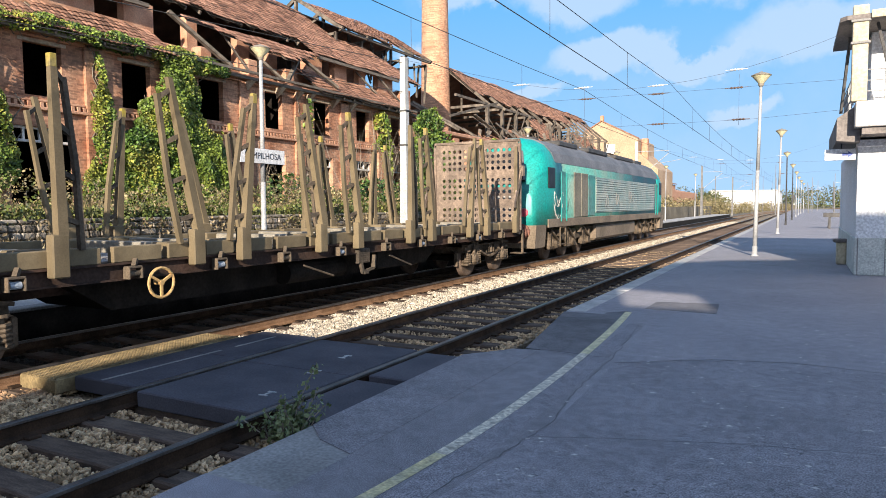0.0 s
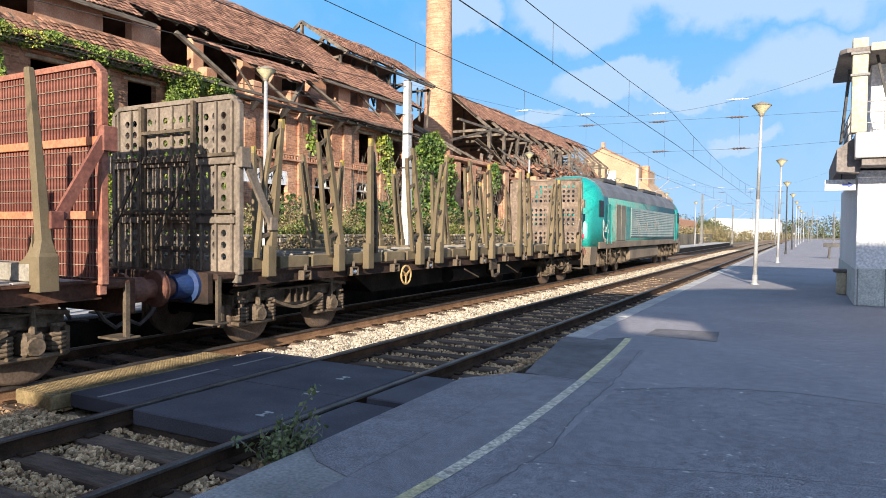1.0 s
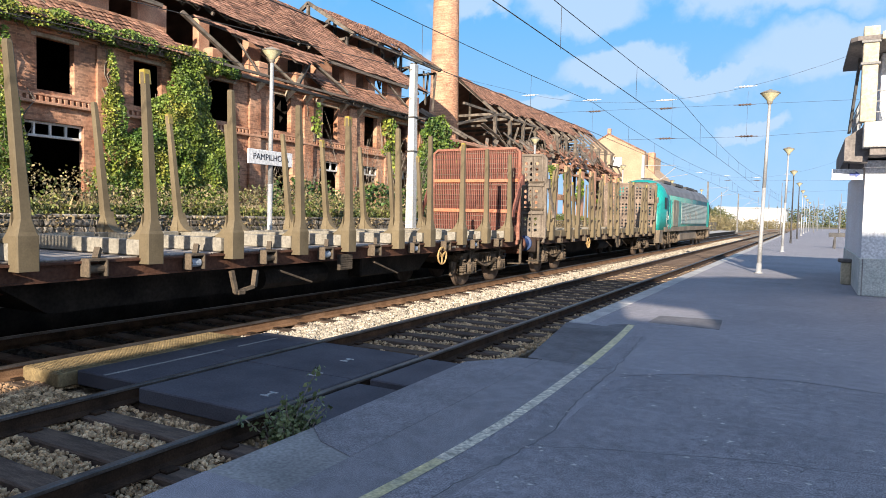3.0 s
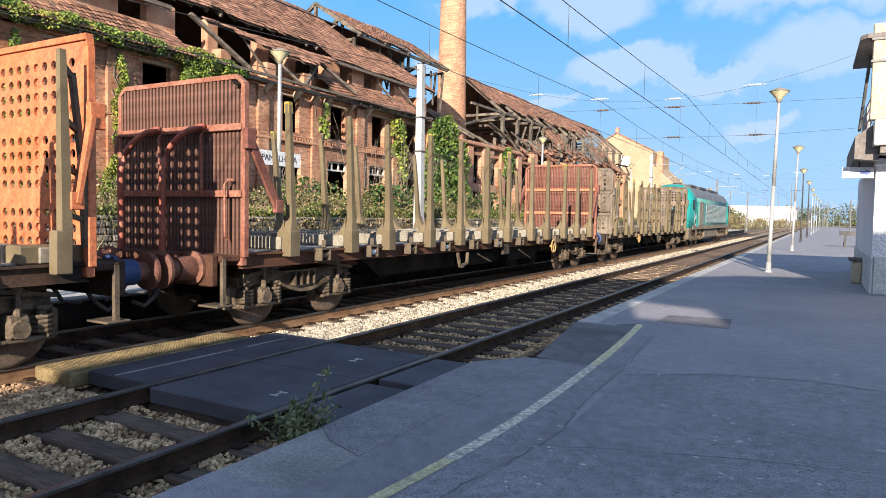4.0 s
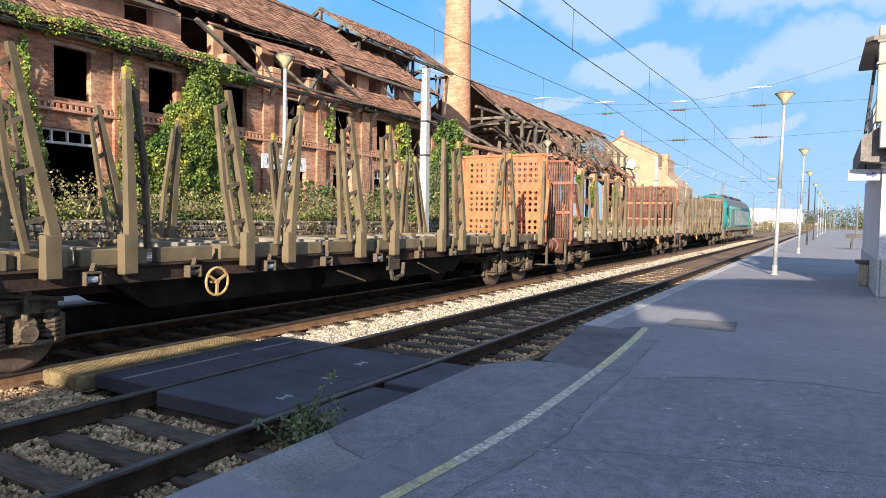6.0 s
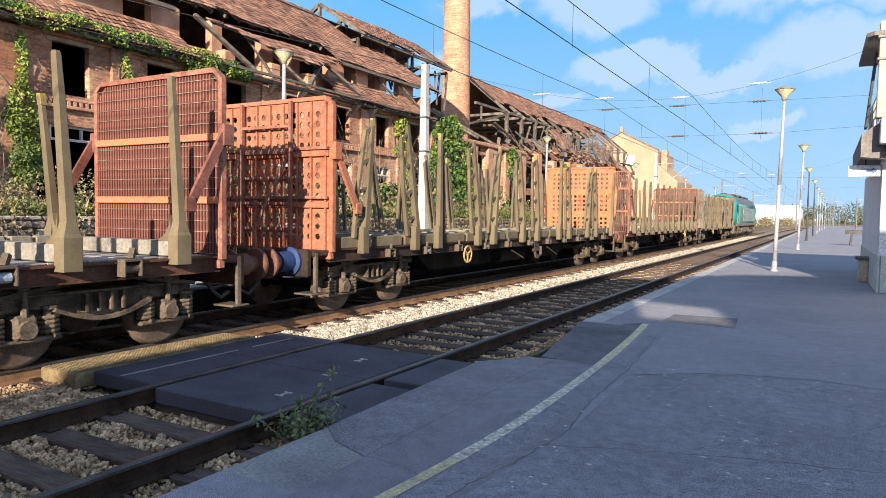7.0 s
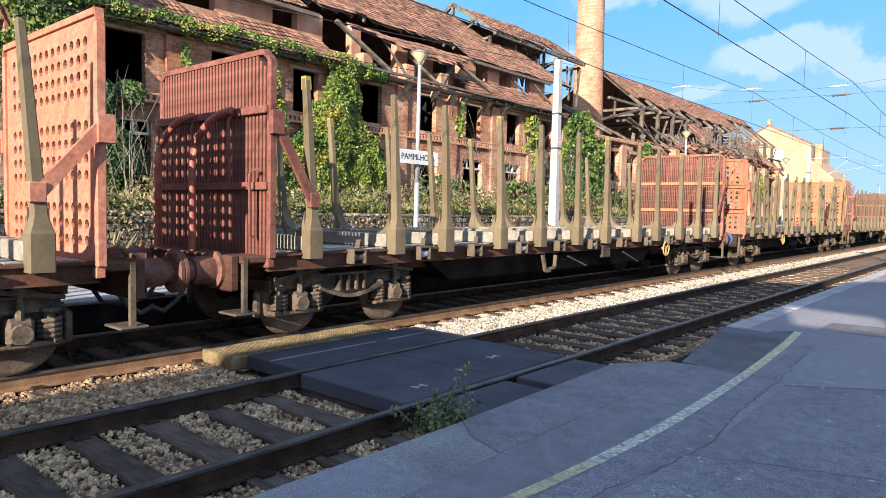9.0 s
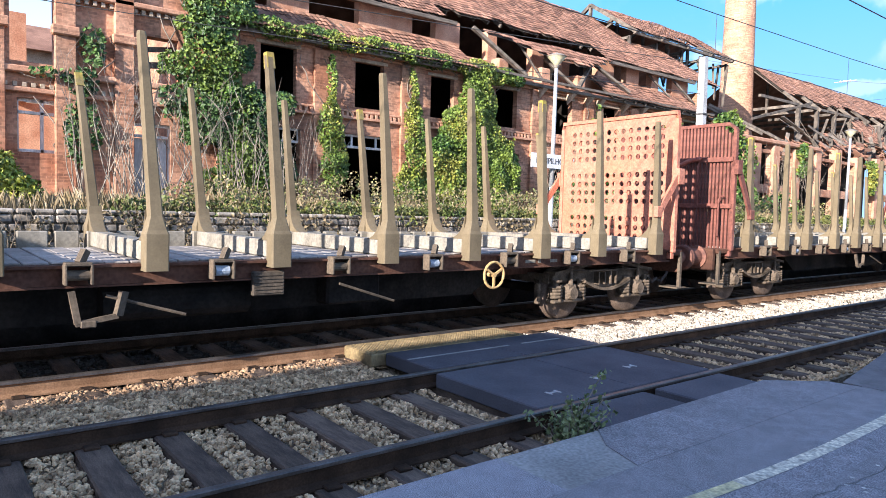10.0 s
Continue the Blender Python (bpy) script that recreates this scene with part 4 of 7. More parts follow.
        for x in (-0.28, 0.66):
            part("rod", Mesh().path([(x, y - 0.14, 2.05), (x, y - 0.16, 2.9), (x + 0.06, y - 0.13, 3.02)], 0.022, 6), frame_colour, e)
        part("grab_handle", Mesh().path([(1.18, y - 0.10, 1.38), (1.18, y - 0.17, 1.42), (1.18, y - 0.18, 2.18), (1.22, y - 0.16, 2.25), (1.27, y - 0.10, 2.25)], 0.02, 6), frame_colour, e, "bent steel grab handle")
    # raking braces at both edges
    reach = 0.22 if colour is M["panel_orange"] and back < 0 else 0.62
    for s in (-1, 1):
        br = Mesh()
        up = 2.55 if colour is M["panel_dusty"] else 2.85
        br.beam((s * 1.47, y + back * 0.03, up), (s * 1.47, y + back * reach, 1.85), 0.05, 0.13)
        br.bev(s * 1.47 - 0.045, s * 1.47 + 0.045, y - 0.07, y + 0.12, up - 0.15, up + 0.15, 0.01)
        br.bev(s * 1.47 - 0.045, s * 1.47 + 0.045, y + back * reach - 0.08, y + back * reach + 0.08, 1.78, 1.98, 0.01)
        part("brace", br, M["panel_red"] if kind != "holes" else frame_colour, e, "raking steel brace")
    if kind == "holes" and back > 0:
        ld = Mesh()
        yy = y - 0.11
        for x in (-0.62, 0.55):
            ld.beam((x, yy, 1.1), (x, yy, Z1 - 0.05), 0.06)
        for z in (1.5, 1.95, 2.4, 2.85, 3.3):
            ld.beam((-0.62, yy, z), (0.55, yy, z), 0.05)
        ld.beam((-1.1, yy - 0.3, 1.5), (-0.66, yy, 2.8), 0.05)
        ld.beam((0.0, yy - 0.3, 1.5), (0.5, yy, 2.8), 0.05)
        ld.beam((-1.1, yy - 0.3, 1.1), (-1.1, yy - 0.3, 2.0), 0.05)
        ld.beam((0.0, yy - 0.3, 1.1), (0.0, yy - 0.3, 2.0), 0.05)
        for z in (2.06, 2.9):
            ld.beam((-1.36, yy + 0.03, z), (1.36, yy + 0.03, z), 0.05)
        part("ladder_frame", ld, M["frame_red"] if colour in (M["panel_orange"], M["panel_rear"]) else M["stake_dark"], e, "dark angle-iron frame with ladder rungs")
    return e


def curved_bunk():
    """A cross beam with an upright at each side, curved where they meet."""
    m = Mesh()
    m.bev(-1.30, 1.30, -0.10, 0.10, 1.20, 1.40, 0.012)
    up = []
    for s in (-1, 1):
        u = Mesh()
        # foot and tapered post in one shell, leaning outwards a little
        rings = []
        for z, w, d, lean in ((1.10, 0.12, 0.09, 0.0), (1.48, 0.12, 0.09, 0.0), (1.52, 0.105, 0.075, 0.0), (1.66, 0.068, 0.062, 0.003), (2.2, 0.060, 0.056, 0.035), (2.9, 0.050, 0.052, 0.075), (3.46, 0.040, 0.045, 0.11), (3.49, 0.034, 0.038, 0.112)):
            x, y, c = s * (1.42 + 0.5 * lean), -1.45 * lean, 0.014
            rings.append([(x - d, y - w + c, z), (x - d + c, y - w, z), (x + d - c, y - w, z), (x + d, y - w + c, z), (x + d, y + w - c, z), (x + d - c, y + w, z), (x - d + c, y + w, z), (x - d, y + w - c, z)])
        u.rings(rings)
        # curved fillet towards the deck
        prof = [(s * 1.34, 1.40)] + [(s * (1.34 - 0.34 + 0.34 * math.sin(a)), 1.40 + 0.36 - 0.36 * math.cos(a)) for a in [0.0, 0.3, 0.6, 0.9, 1.2, 1.5]]
        gs = Mesh().prism(prof, -0.08, 0.08)
        up.append((u.data("stake", M["stake"]), [("gusset", gs.data("gusset", M["stake"]))]))
    return m.data("crossbeam", M["bolster"]), up


def ladder_bunk(lean):
    m = Mesh()
    m.bev(-1.30, 1.30, -0.11, 0.11, 1.18, 1.36, 0.012)
    up = []
    for s in (-1, 1):
        u = Mesh()
        u.bev(s * 1.42 - 0.07, s * 1.42 + 0.07, -0.085, 0.115, 1.06, 1.55, 0.015)
        top = (s * 1.47, lean, 3.52)
        a0 = Vector((s * 1.43, 0.05, 1.5))
        rg_ = []
        for q, hx, hy in ((0.0, 0.056, 0.06), (0.5, 0.048, 0.05), (1.0, 0.036, 0.036)):
            c_ = a0.lerp(Vector(top), q)
            rg_.append([(c_.x + i * hx, c_.y + j * hy, c_.z) for i, j in ((-1, -1), (1, -1), (1, 1), (-1, 1))])
        u.rings(rg_)
        # second, thinner leg joined by rungs
        side = 1 if abs(lean) < 0.12 else -1
        foot = Vector((s * 1.38, 0.05 + side * 0.27, 1.36))
        head = Vector(top) + Vector((-s * 0.05, side * 0.15, -0.22))
        kn = foot.lerp(head, 0.45) + Vector((0, side * 0.04, 0))
        extra = [("leg", Mesh().beam(foot, kn, 0.06, 0.075, up=(1, 0, 0)).beam(kn, head, 0.055, 0.07, up=(1, 0, 0)).data("leg", M["stake_dark"] if side > 0 else M["stake"]))]
        for k in (0.12, 0.38, 0.64, 0.93):
            p, q = a0.lerp(Vector(top), k), foot.lerp(head, min(1.0, k + 0.04))
            extra.append(("rung", Mesh().beam(p, q, 0.05, 0.055).data("rung", M["stake_dark"])))
        extra.append(("shoe", Mesh().bev(s * 1.12 - 0.16, s * 1.12 + 0.16, -0.36, 0.36, 1.17, 1.38, 0.02).data("shoe", M["stake"])))
        up.append((u.data("stake", M["stake"]), extra))
    return m.data("crossbeam", M["bolster"]), up


def tip_mesh(x, y, z):
    return Mesh().rings([[(x - 0.008 * q * (1 if x > 0 else -1) + i * (0.046 + 0.004 * q), y + j * (0.041 + 0.006 * q) + 0.018 * q, z + 0.03 - 0.17 * q) for i, j in ((-1, -1), (1, -1), (1, 1), (-1, 1))] for q in (1.0, 0.0)])


BUNK_B = curved_bunk()
BUNK_A = [ladder_bunk(q) for q in (-0.02, -0.40, 0.22, -0.30)]
TIP_B = {s: tip_mesh(s * 1.475, -0.160, 3.47).data("tip", M["tip_yellow"]) for s in (-1, 1)}
VARIANT = [0, 1, 2, 3, 0, 3, 1, 2, 1, 0, 1, 2]
A_AT = [0.42, 2.36, 3.40, 5.28, 6.22, 8.10, 9.2, 11.05, 11.9, 13.85, 14.75, 16.55]
B_AT = {"short": [0.6, 2.2, 3.55, 5.0, 6.4, 7.9, 9.3, 10.7, 12.2, 13.6, 15.1, 16.7], "long": [0.7, 2.2, 3.6, 5.15, 6.4, 8.05, 9.38, 10.85, 12.2, 13.74, 14.95, 16.55]}


def hand_wheel():
    h = Mesh()
    n = 20
    pts = [(0, 0.19 * math.cos(2 * math.pi * k / n), 0.19 * math.sin(2 * math.pi * k / n)) for k in range(n + 1)]
    h.path(pts, 0.02, 6)
    for k in range(3):
        a = 2 * math.pi * k / 3 + 0.5
        h.beam((0, 0, 0), (0, 0.19 * math.cos(a), 0.19 * math.sin(a)), 0.03)
    h.tube((-0.12, 0, 0), (0.02, 0, 0), 0.035)
    return h.data("hand_wheel", mat("wheel_paint", (0.50, 0.34, 0.14), (0.42, 0.26, 0.10), scale=4, fine=25, rough=0.7))


HANDWHEEL = hand_wheel()


def winch_mesh():
    w = Mesh()
    w.tube((0, -0.14, 0), (0, 0.14, 0), 0.07, n=12)
    for e in (-1, 1):
        w.bev(-0.11, 0.11, e * 0.15 - 0.015, e * 0.15 + 0.015, -0.12, 0.14, 0.006)
    w.bev(-0.1, 0.1, -0.16, 0.16, 0.12, 0.17, 0.01)
    w.beam((0.0, 0.02, 0.16), (-0.05, 0.1, 0.32), 0.09)
    return w.data("winch", M["stake_dark"])


WINCH = winch_mesh()
WINCH_STRAP = Mesh().tube((0.0, -0.10, -0.0), (0.0, 0.10, 0.0), 0.078, n=12).data("strap", mat("strap", (0.25, 0.30, 0.36), (0.42, 0.46, 0.50), scale=6, fine=40, rough=0.8))


PLANK = Mesh().bev(-1.20, 1.20, -0.112, 0.112, 1.166, 1.192, 0.008).data("plank", mat("plank", (0.17, 0.15, 0.13), (0.32, 0.29, 0.26), scale=2, fine=20, rough=0.92, bump=0.4, vary=0.2))
CHOCK = {q: [Mesh().bev(-0.06, 0.06, 0, (0.52 + 0.18 * k) if q else (0.22 + 0.06 * k), 0, 0.20 if q else 0.228, 0.012).data("chock", M["stake"] if q else M["bolster"]) for k in range(3)] for q in (True, False)}


def wagon(u_front, L, style, ends, label):
    """u_front: its front end wall along the train at the start."""
    uc = u_front - L / 2
    th = thing("timber_wagon", label, "rail wagon", pose(FAR, uc, 0), group="timber wagons of the train")
    rust = style != "A"
    part("underframe", wagon_frame(L, rust), None, th, "rusty brown steel underframe")
    # centre sill, with the shade below the deck put into its colour
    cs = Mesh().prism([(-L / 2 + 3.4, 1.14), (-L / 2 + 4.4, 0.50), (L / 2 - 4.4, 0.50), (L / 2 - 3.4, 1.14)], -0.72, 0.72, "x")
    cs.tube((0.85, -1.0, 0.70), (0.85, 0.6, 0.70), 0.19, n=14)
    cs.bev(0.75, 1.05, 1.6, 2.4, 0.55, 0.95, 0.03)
    part("centre_sill", cs, M["under_train_shade"], th, "fish-bellied centre sill, near-black for the shade beneath the wagon")
    dk = part("deck", Mesh().box(-1.19, 1.19, -L / 2, L / 2, 1.148, 1.165), M["deck"], th, "worn grey plank deck")
    for k in range(int(L / 0.24)):
        o = part("plank", PLANK, None, dk)
        o.location = (0, -L / 2 + 0.12 + 0.24 * k, R.uniform(-0.004, 0.004))
    # pale blocks between the uprights
    y = -L / 2 + 0.3
    while y < L / 2 - (1.0 if style == "A" else 0.5):
        k = R.randrange(3)
        for s in (-1, 1) if style == "A" else (-1,):
            o = part("chock", CHOCK[style == "A"][k], None, th)
            o.location = (s * 1.31, y, 1.172)
        y += 0.52 + 0.18 * k + R.uniform(0.08, 0.16) if style == "A" else 0.22 + 0.06 * k + R.uniform(0.07, 0.11)
    at = A_AT if style == "A" else B_AT[style]
    for k, d in enumerate(at):
        if d > L - 0.3:
            continue
        y = L / 2 - d
        bunk = BUNK_A[VARIANT[k % 12]] if style == "A" else BUNK_B
        c = part("crossbeam", bunk[0], None, th)
        c.location.y = y
        for s, me in zip((-1, 1), bunk[1]):
            me, extra = me
            st = part("stake", me, None, th)
            for nm, ex in extra:
                part(nm, ex, None, st)
            st.location.y = y + R.uniform(-0.03, 0.03)
            st.rotation_euler.x = R.uniform(-0.012, 0.012)
            if style != "A" and (k + (s > 0)) % 3 == 0:
                part("tip", TIP_B[s], None, st, "yellow painted tip")
            elif style == "A" and k % 2 == 1:
                lean = (-0.02, -0.40, 0.22, -0.30)[VARIANT[k % 12]]
                part("tip", Mesh().bev(s * 1.468 - 0.039, s * 1.468 + 0.039, lean - 0.039, lean + 0.041, 3.38, 3.53, 0.006), M["tip_yellow"], st, "yellow painted tip")
        # winch between the uprights
        if k < len(at) - 1:
            ym = L / 2 - (d + at[k + 1]) / 2
            for s in (-1, 1):
                wn = part("winch", WINCH, None, th, "grey ratchet strap winch")
                wn.matrix_basis = Matrix.LocRotScale((s * 1.42, ym, 1.03 if style == "A" else 1.08), None, (0.55, 0.6, 0.55) if style == "A" else (0.75, 0.75, 0.75))
                if k % 2:
                    part("strap", WINCH_STRAP, None, wn, "rolled grey webbing strap")
    add_bogie(th, L / 2 - 1.6)
    add_bogie(th, -L / 2 + 1.6)
    for e in (-1, 1):
        for s in (-1, 1):
            blue = s > 0 and style == "A"
            bf = part("buffer", BUFFER["blue_drum" if blue else "buffer_rust"], None, th, "blue painted round buffer" if blue else "rusty round buffer")
            part("head", BUFFER_HEAD, None, bf)
            bf.matrix_basis = pose(s * 0.95, e * (L / 2 + 0.52), 0.98, -90 * e)
        bulkhead(th, e * (L / 2), *ends[e], 1 if e < 0 else -1)
        hs = Mesh()
        hs.path([(0.35, e * (L / 2 + 0.55), 0.8), (0.37, e * (L / 2 + 0.72), 0.55), (0.36, e * (L / 2 + 0.9), 0.42), (0.35, e * (L / 2 + 1.08), 0.50)], 0.03, 6)
        part("hose", hs, M["dark_steel"], th, "black rubber brake hose")
        hs = Mesh()
        hs.path([(-0.4, e * (L / 2 + 0.55), 0.8), (-0.42, e * (L / 2 + 0.75), 0.5), (-0.4, e * (L / 2 + 1.0), 0.45)], 0.03, 6)
        part("hose", hs, M["dark_steel"], th, "black rubber brake hose")
        for s in (-1, 1):
            yy = e * (L / 2 + 0.35)
            sp_ = Mesh().beam((s * 1.34, yy, 1.12), (s * 1.34, yy, 0.45), 0.06)
            sp_.bev(s * 1.20 - 0.2, s * 1.20 + 0.2, yy - 0.16, yy + 0.16, 0.42, 0.45, 0.008)
            part("step", sp_, M["stake_dark"], th, "steel foot step")
    hw = part("hand_wheel", HANDWHEEL, None, th, "ochre painted brake wheel")
    hw.location = (1.46, L / 2 - (12.5 if style == "A" else 4.6), 0.88)
    # brake lever loop, label board, hanging chains under the sole bar
    for q in ({"A": 0.6, "long": -2.0, "short": -1.3}[style],):
        lv = Mesh().beam((1.36, q - 0.05, 0.92), (1.40, q, 0.60), 0.06).beam((1.38, q + 0.42, 0.90), (1.40, q + 0.36, 0.66), 0.07)
        lv.beam((1.40, q - 0.02, 0.60), (1.40, q + 0.36, 0.66), 0.05).bev(1.36, 1.44, q + 0.02, q + 0.16, 0.56, 0.63, 0.01)
        part("stirrup", lv, M["stake_dark"], th, "hanging steel step stirrup")
    for a_, c_ in (((1.36, 1.6, 0.86), (1.38, 2.4, 0.60)), ((1.36, -1.04, 0.86), (1.38, -0.27, 0.62))):
        part("lever", Mesh().path([a_, c_], 0.018, 6), M["stake_dark"], th, "bent steel brake lever")
    bx = Mesh().bev(1.32, 1.40, 0.47, 0.85, 0.77, 1.05, 0.012)
    for k in range(6):
        bx.box(1.40, 1.41, 0.49, 0.83, 0.80 + 0.04 * k, 0.815 + 0.04 * k)
    part("label_holder", bx, M["stake_dark"], th, "wire-fronted label holder")
    for k, w in enumerate((0.10, 0.22, 0.06, 0.16, 0.2)):
        part("marking", Mesh().box(1.315, 1.319, 4.6 + k * 0.28, 4.6 + k * 0.28 + w, 1.02, 1.07), M["bolster"], th, "pale painted marking")
    MOVING.append((th, uc))
    return th


orange = ("holes", M["panel_orange"], M["panel_orange"])
dusty = ("holes", M["panel_dusty"], M["panel_dusty"])
W1 = wagon(18.35, 17.1, "A", {1: ("holes", M["panel_brown"], M["panel_brown"]), -1: ("holes", M["panel_grey"], M["panel_grey"])}, "empty brown timber wagon with ladder-like steel stakes")
W2 = wagon(-0.93, 17.5, "long", {1: ("mesh", M["panel_red"], M["frame_red"]), -1: ("bars", M["bars_brown"], M["frame_red"])}, "empty rust-brown timber wagon with tall curved stakes")
W3 = wagon(-20.8, 17.4, "A", {1: orange, -1: ("holes", M["panel_rear"], M["panel_rear"])}, "empty timber wagon with orange perforated end walls")
W4 = wagon(-40.6, 17.2, "long", {1: ("mesh", M["panel_red"], M["frame_red"]), -1: ("bars", M["panel_red"], M["panel_red"])}, "empty rusty timber wagon with red barred end walls")
W5 = wagon(-59.9, 17.4, "short", {1: dusty, -1: orange}, "empty timber wagon with pale dusty stakes and an orange front wall")
W6 = wagon(-79.5, 17.4, "A", {1: ("mesh", M["panel_red"], M["frame_red"]), -1: orange}, "empty timber wagon at the tail of the train")


# ---- locomotive ----
def loft(sections):
    """sections: list of (y, [(x, z), ...]) with equal counts."""
    m = Mesh()
    n = len(sections[0][1])
    v = [(x, y, z) for y, prof in sections for x, z in prof]
    f = []
    for k in range(len(sections) - 1):
        for i in range(n):
            j = (i + 1) % n
            f.append((k * n + i, k * n + j, (k + 1) * n + j, (k + 1) * n + i))
    f += [tuple(reversed(range(n))), tuple(range((len(sections) - 1) * n, len(sections) * n))]
    return m.add(v, f)


def locomotive():
    L = 21.2
    uc = 19.75 + L / 2
    th = thing("locomotive", "dusty teal and grey diesel locomotive with graffiti", "locomotive", pose(FAR, uc, 0))

    def prof(w, zt, z0=1.20, sh_=2.95):
        """Half-round body section: flat sides, roof curving in from the shoulder."""
        k = (zt - sh_) / 1.17
        side = [(w, z0), (w, z0 + (sh_ - z0) * 0.5), (w, sh_), (w * 0.965, sh_ + 0.33 * k), (w * 0.87, sh_ + 0.64 * k), (w * 0.70, sh_ + 0.92 * k), (w * 0.46, sh_ + 1.10 * k), (w * 0.2, sh_ + 1.17 * k)]
        return [(-x, z) for x, z in side] + [(x, z) for x, z in reversed(side)]
    h = L / 2
    mid = loft([(-h + 2.4, prof(1.44, 4.10)), (h - 2.4, prof(1.44, 4.10))])
    part("body", mid, M["teal_dusty"], th, "faded teal side panels under grey dust", True)
    for e in (-1, 1):
        secs = [(e * (h - 2.4), prof(1.445, 4.11)), (e * (h - 1.5), prof(1.445, 4.11)), (e * (h - 1.05), prof(1.43, 4.04)), (e * (h - 0.80), prof(1.40, 3.88)), (e * (h - 0.60), prof(1.37, 3.62, sh_=2.75)), (e * (h - 0.30), prof(1.33, 3.05, sh_=2.4)), (e * (h - 0.05), prof(1.28, 2.52, sh_=2.0)), (e * h, prof(1.22, 2.40, sh_=1.95))]
        c = part("cab", loft(secs), M["teal"], th, "bright teal driver's cab", True)
        ws = Mesh()
        top_, low_ = Vector((0, e * (h - 0.60), 3.60)), Vector((0, e * (h - 0.075), 2.58))
        off, dep = Vector((0, e * 0.045, 0.03)), Vector((0, -e * 0.05, -0.03))
        quad = [top_ + Vector((-0.70, 0, -0.04)), top_ + Vector((0.70, 0, -0.04)), low_ + Vector((0.98, 0, 0.05)), low_ + Vector((-0.98, 0, 0.05))]
        ws.add([q + off for q in quad] + [q + dep for q in quad], [(0, 1, 2, 3), (0, 4, 5, 1), (1, 5, 6, 2), (2, 6, 7, 3), (3, 7, 4, 0)])
        part("windscreen", ws, M["loco_glass"], c, "dark raked windscreen")
        fr2 = Mesh()
        for q0, q1 in zip(quad, quad[1:] + quad[:1]):
            fr2.beam(q0 + off * 1.1, q1 + off * 1.1, 0.06, 0.04)
        part("window_frame", fr2, M["loco_roof"], c)
        part("nose_panel", Mesh().bev(-0.75, 0.75, min(e * (h - 0.02), e * (h + 0.025)), max(e * (h - 0.02), e * (h + 0.025)), 1.30, 2.32, 0.01), M["loco_grey"], c, "grey nose panel")
        for s in (-1, 1):
            ya, yb = sorted((e * (h - 1.62), e * (h - 0.98)))
            part("side_window", Mesh().bev(s * 1.43 - 0.02, s * 1.43 + 0.03, ya, yb, 2.40, 3.08, 0.02), M["loco_glass"], c, "dark cab side window")
            part("tail_lamp", Mesh().tube((s * 0.98, e * (h - 0.02), 1.62), (s * 0.98, e * (h + 0.05), 1.62), 0.15, 0.12, 16), M["lens_red"], c, "round red tail lamp")
            hr = Mesh()
            for d_ in (2.15, 2.75):
                hr.path([(s * 1.48, e * (h - d_), 1.3), (s * 1.48, e * (h - d_), 2.95)], 0.018)
            part("handrail", hr, M["teal"], c)
            part("cab_door", Mesh().bev(s * 1.445 - 0.015, s * 1.445 + 0.012, *sorted((e * (h - 2.7), e * (h - 2.2))), 1.3, 3.0, 0.01), M["teal_dusty"], c)
            bf = part("buffer", BUFFER["buffer_rust"], None, th)
            part("head", BUFFER_HEAD, None, bf)
            bf.matrix_basis = pose(s * 0.95, e * (h + 0.02), 1.02, -90 * e)
        gr = Mesh()
        for k in range(6):
            gr.box(-0.5, 0.5, e * (h - 0.80 + 0.02 * k) - 0.10, e * (h - 0.80 + 0.02 * k) + 0.10, 3.68 + 0.045 * k, 3.70 + 0.045 * k)
        part("vent", gr, M["dark_steel"], c)
        part("beam", Mesh().prism([(-1.35, 0.50), (1.35, 0.50), (1.40, 1.22), (-1.40, 1.22)], *sorted((e * (h - 0.9), e * (h + 0.02)))), M["loco_dust"], th, "dusty brown buffer beam")
        for s in (-1, 1):
            for z in (0.5, 0.8, 1.08):
                part("step", Mesh().bev(s * 1.36 - 0.12, s * 1.36 + 0.10, e * (h - 2.45) - 0.28, e * (h - 2.45) + 0.28, z, z + 0.03, 0.006), M["bogie"], th, "cab access step")
            for d_ in (-0.28, 0.28):
                part("step_hanger", Mesh().beam((s * 1.44, e * (h - 2.45) + d_, 0.45), (s * 1.44, e * (h - 2.45) + d_, 1.2), 0.04), M["bogie"], th)
    cap = [(1.40, 3.27), (1.27, 3.60), (1.02, 3.88), (0.67, 4.07), (0.29, 4.15)]
    prof_r = [(-x, z) for x, z in cap] + [(x, z) for x, z in reversed(cap)] + [(0.2, 3.9), (-0.2, 3.9)]
    part("roof", loft([(-h + 1.75, prof_r), (h - 1.75, prof_r)]), M["loco_roof"], th, "dull grey curved roof")
    for y, l_, w in ((-5.5, 2.2, 0.8), (-1.5, 3.0, 0.85), (3.5, 3.6, 0.8), (7.0, 1.6, 0.7)):
        part("roof_hatch", Mesh().bev(-w, w, y - l_ / 2, y + l_ / 2, 4.02, 4.22, 0.04), M["dark_steel"], th, "dark roof hatch")
    for y in (-7.6, -3.6, 1.0):
        part("roof_fan", Mesh().lathe([(0.3, 4.1), (0.3, 4.26), (0.2, 4.28)], (0, y, 0), 16), M["dark_steel"], th)
    for s in (-1, 1):
        lo = part("louvre_panel", Mesh().bev(s * 1.45 - 0.012, s * 1.45 + 0.012, -4.1, 7.6, 1.55, 2.95, 0.006), M["louvre"], th, "grey louvred side panel with sprayed scribbles")
        for k in range(14):
            z = 1.62 + k * 0.094
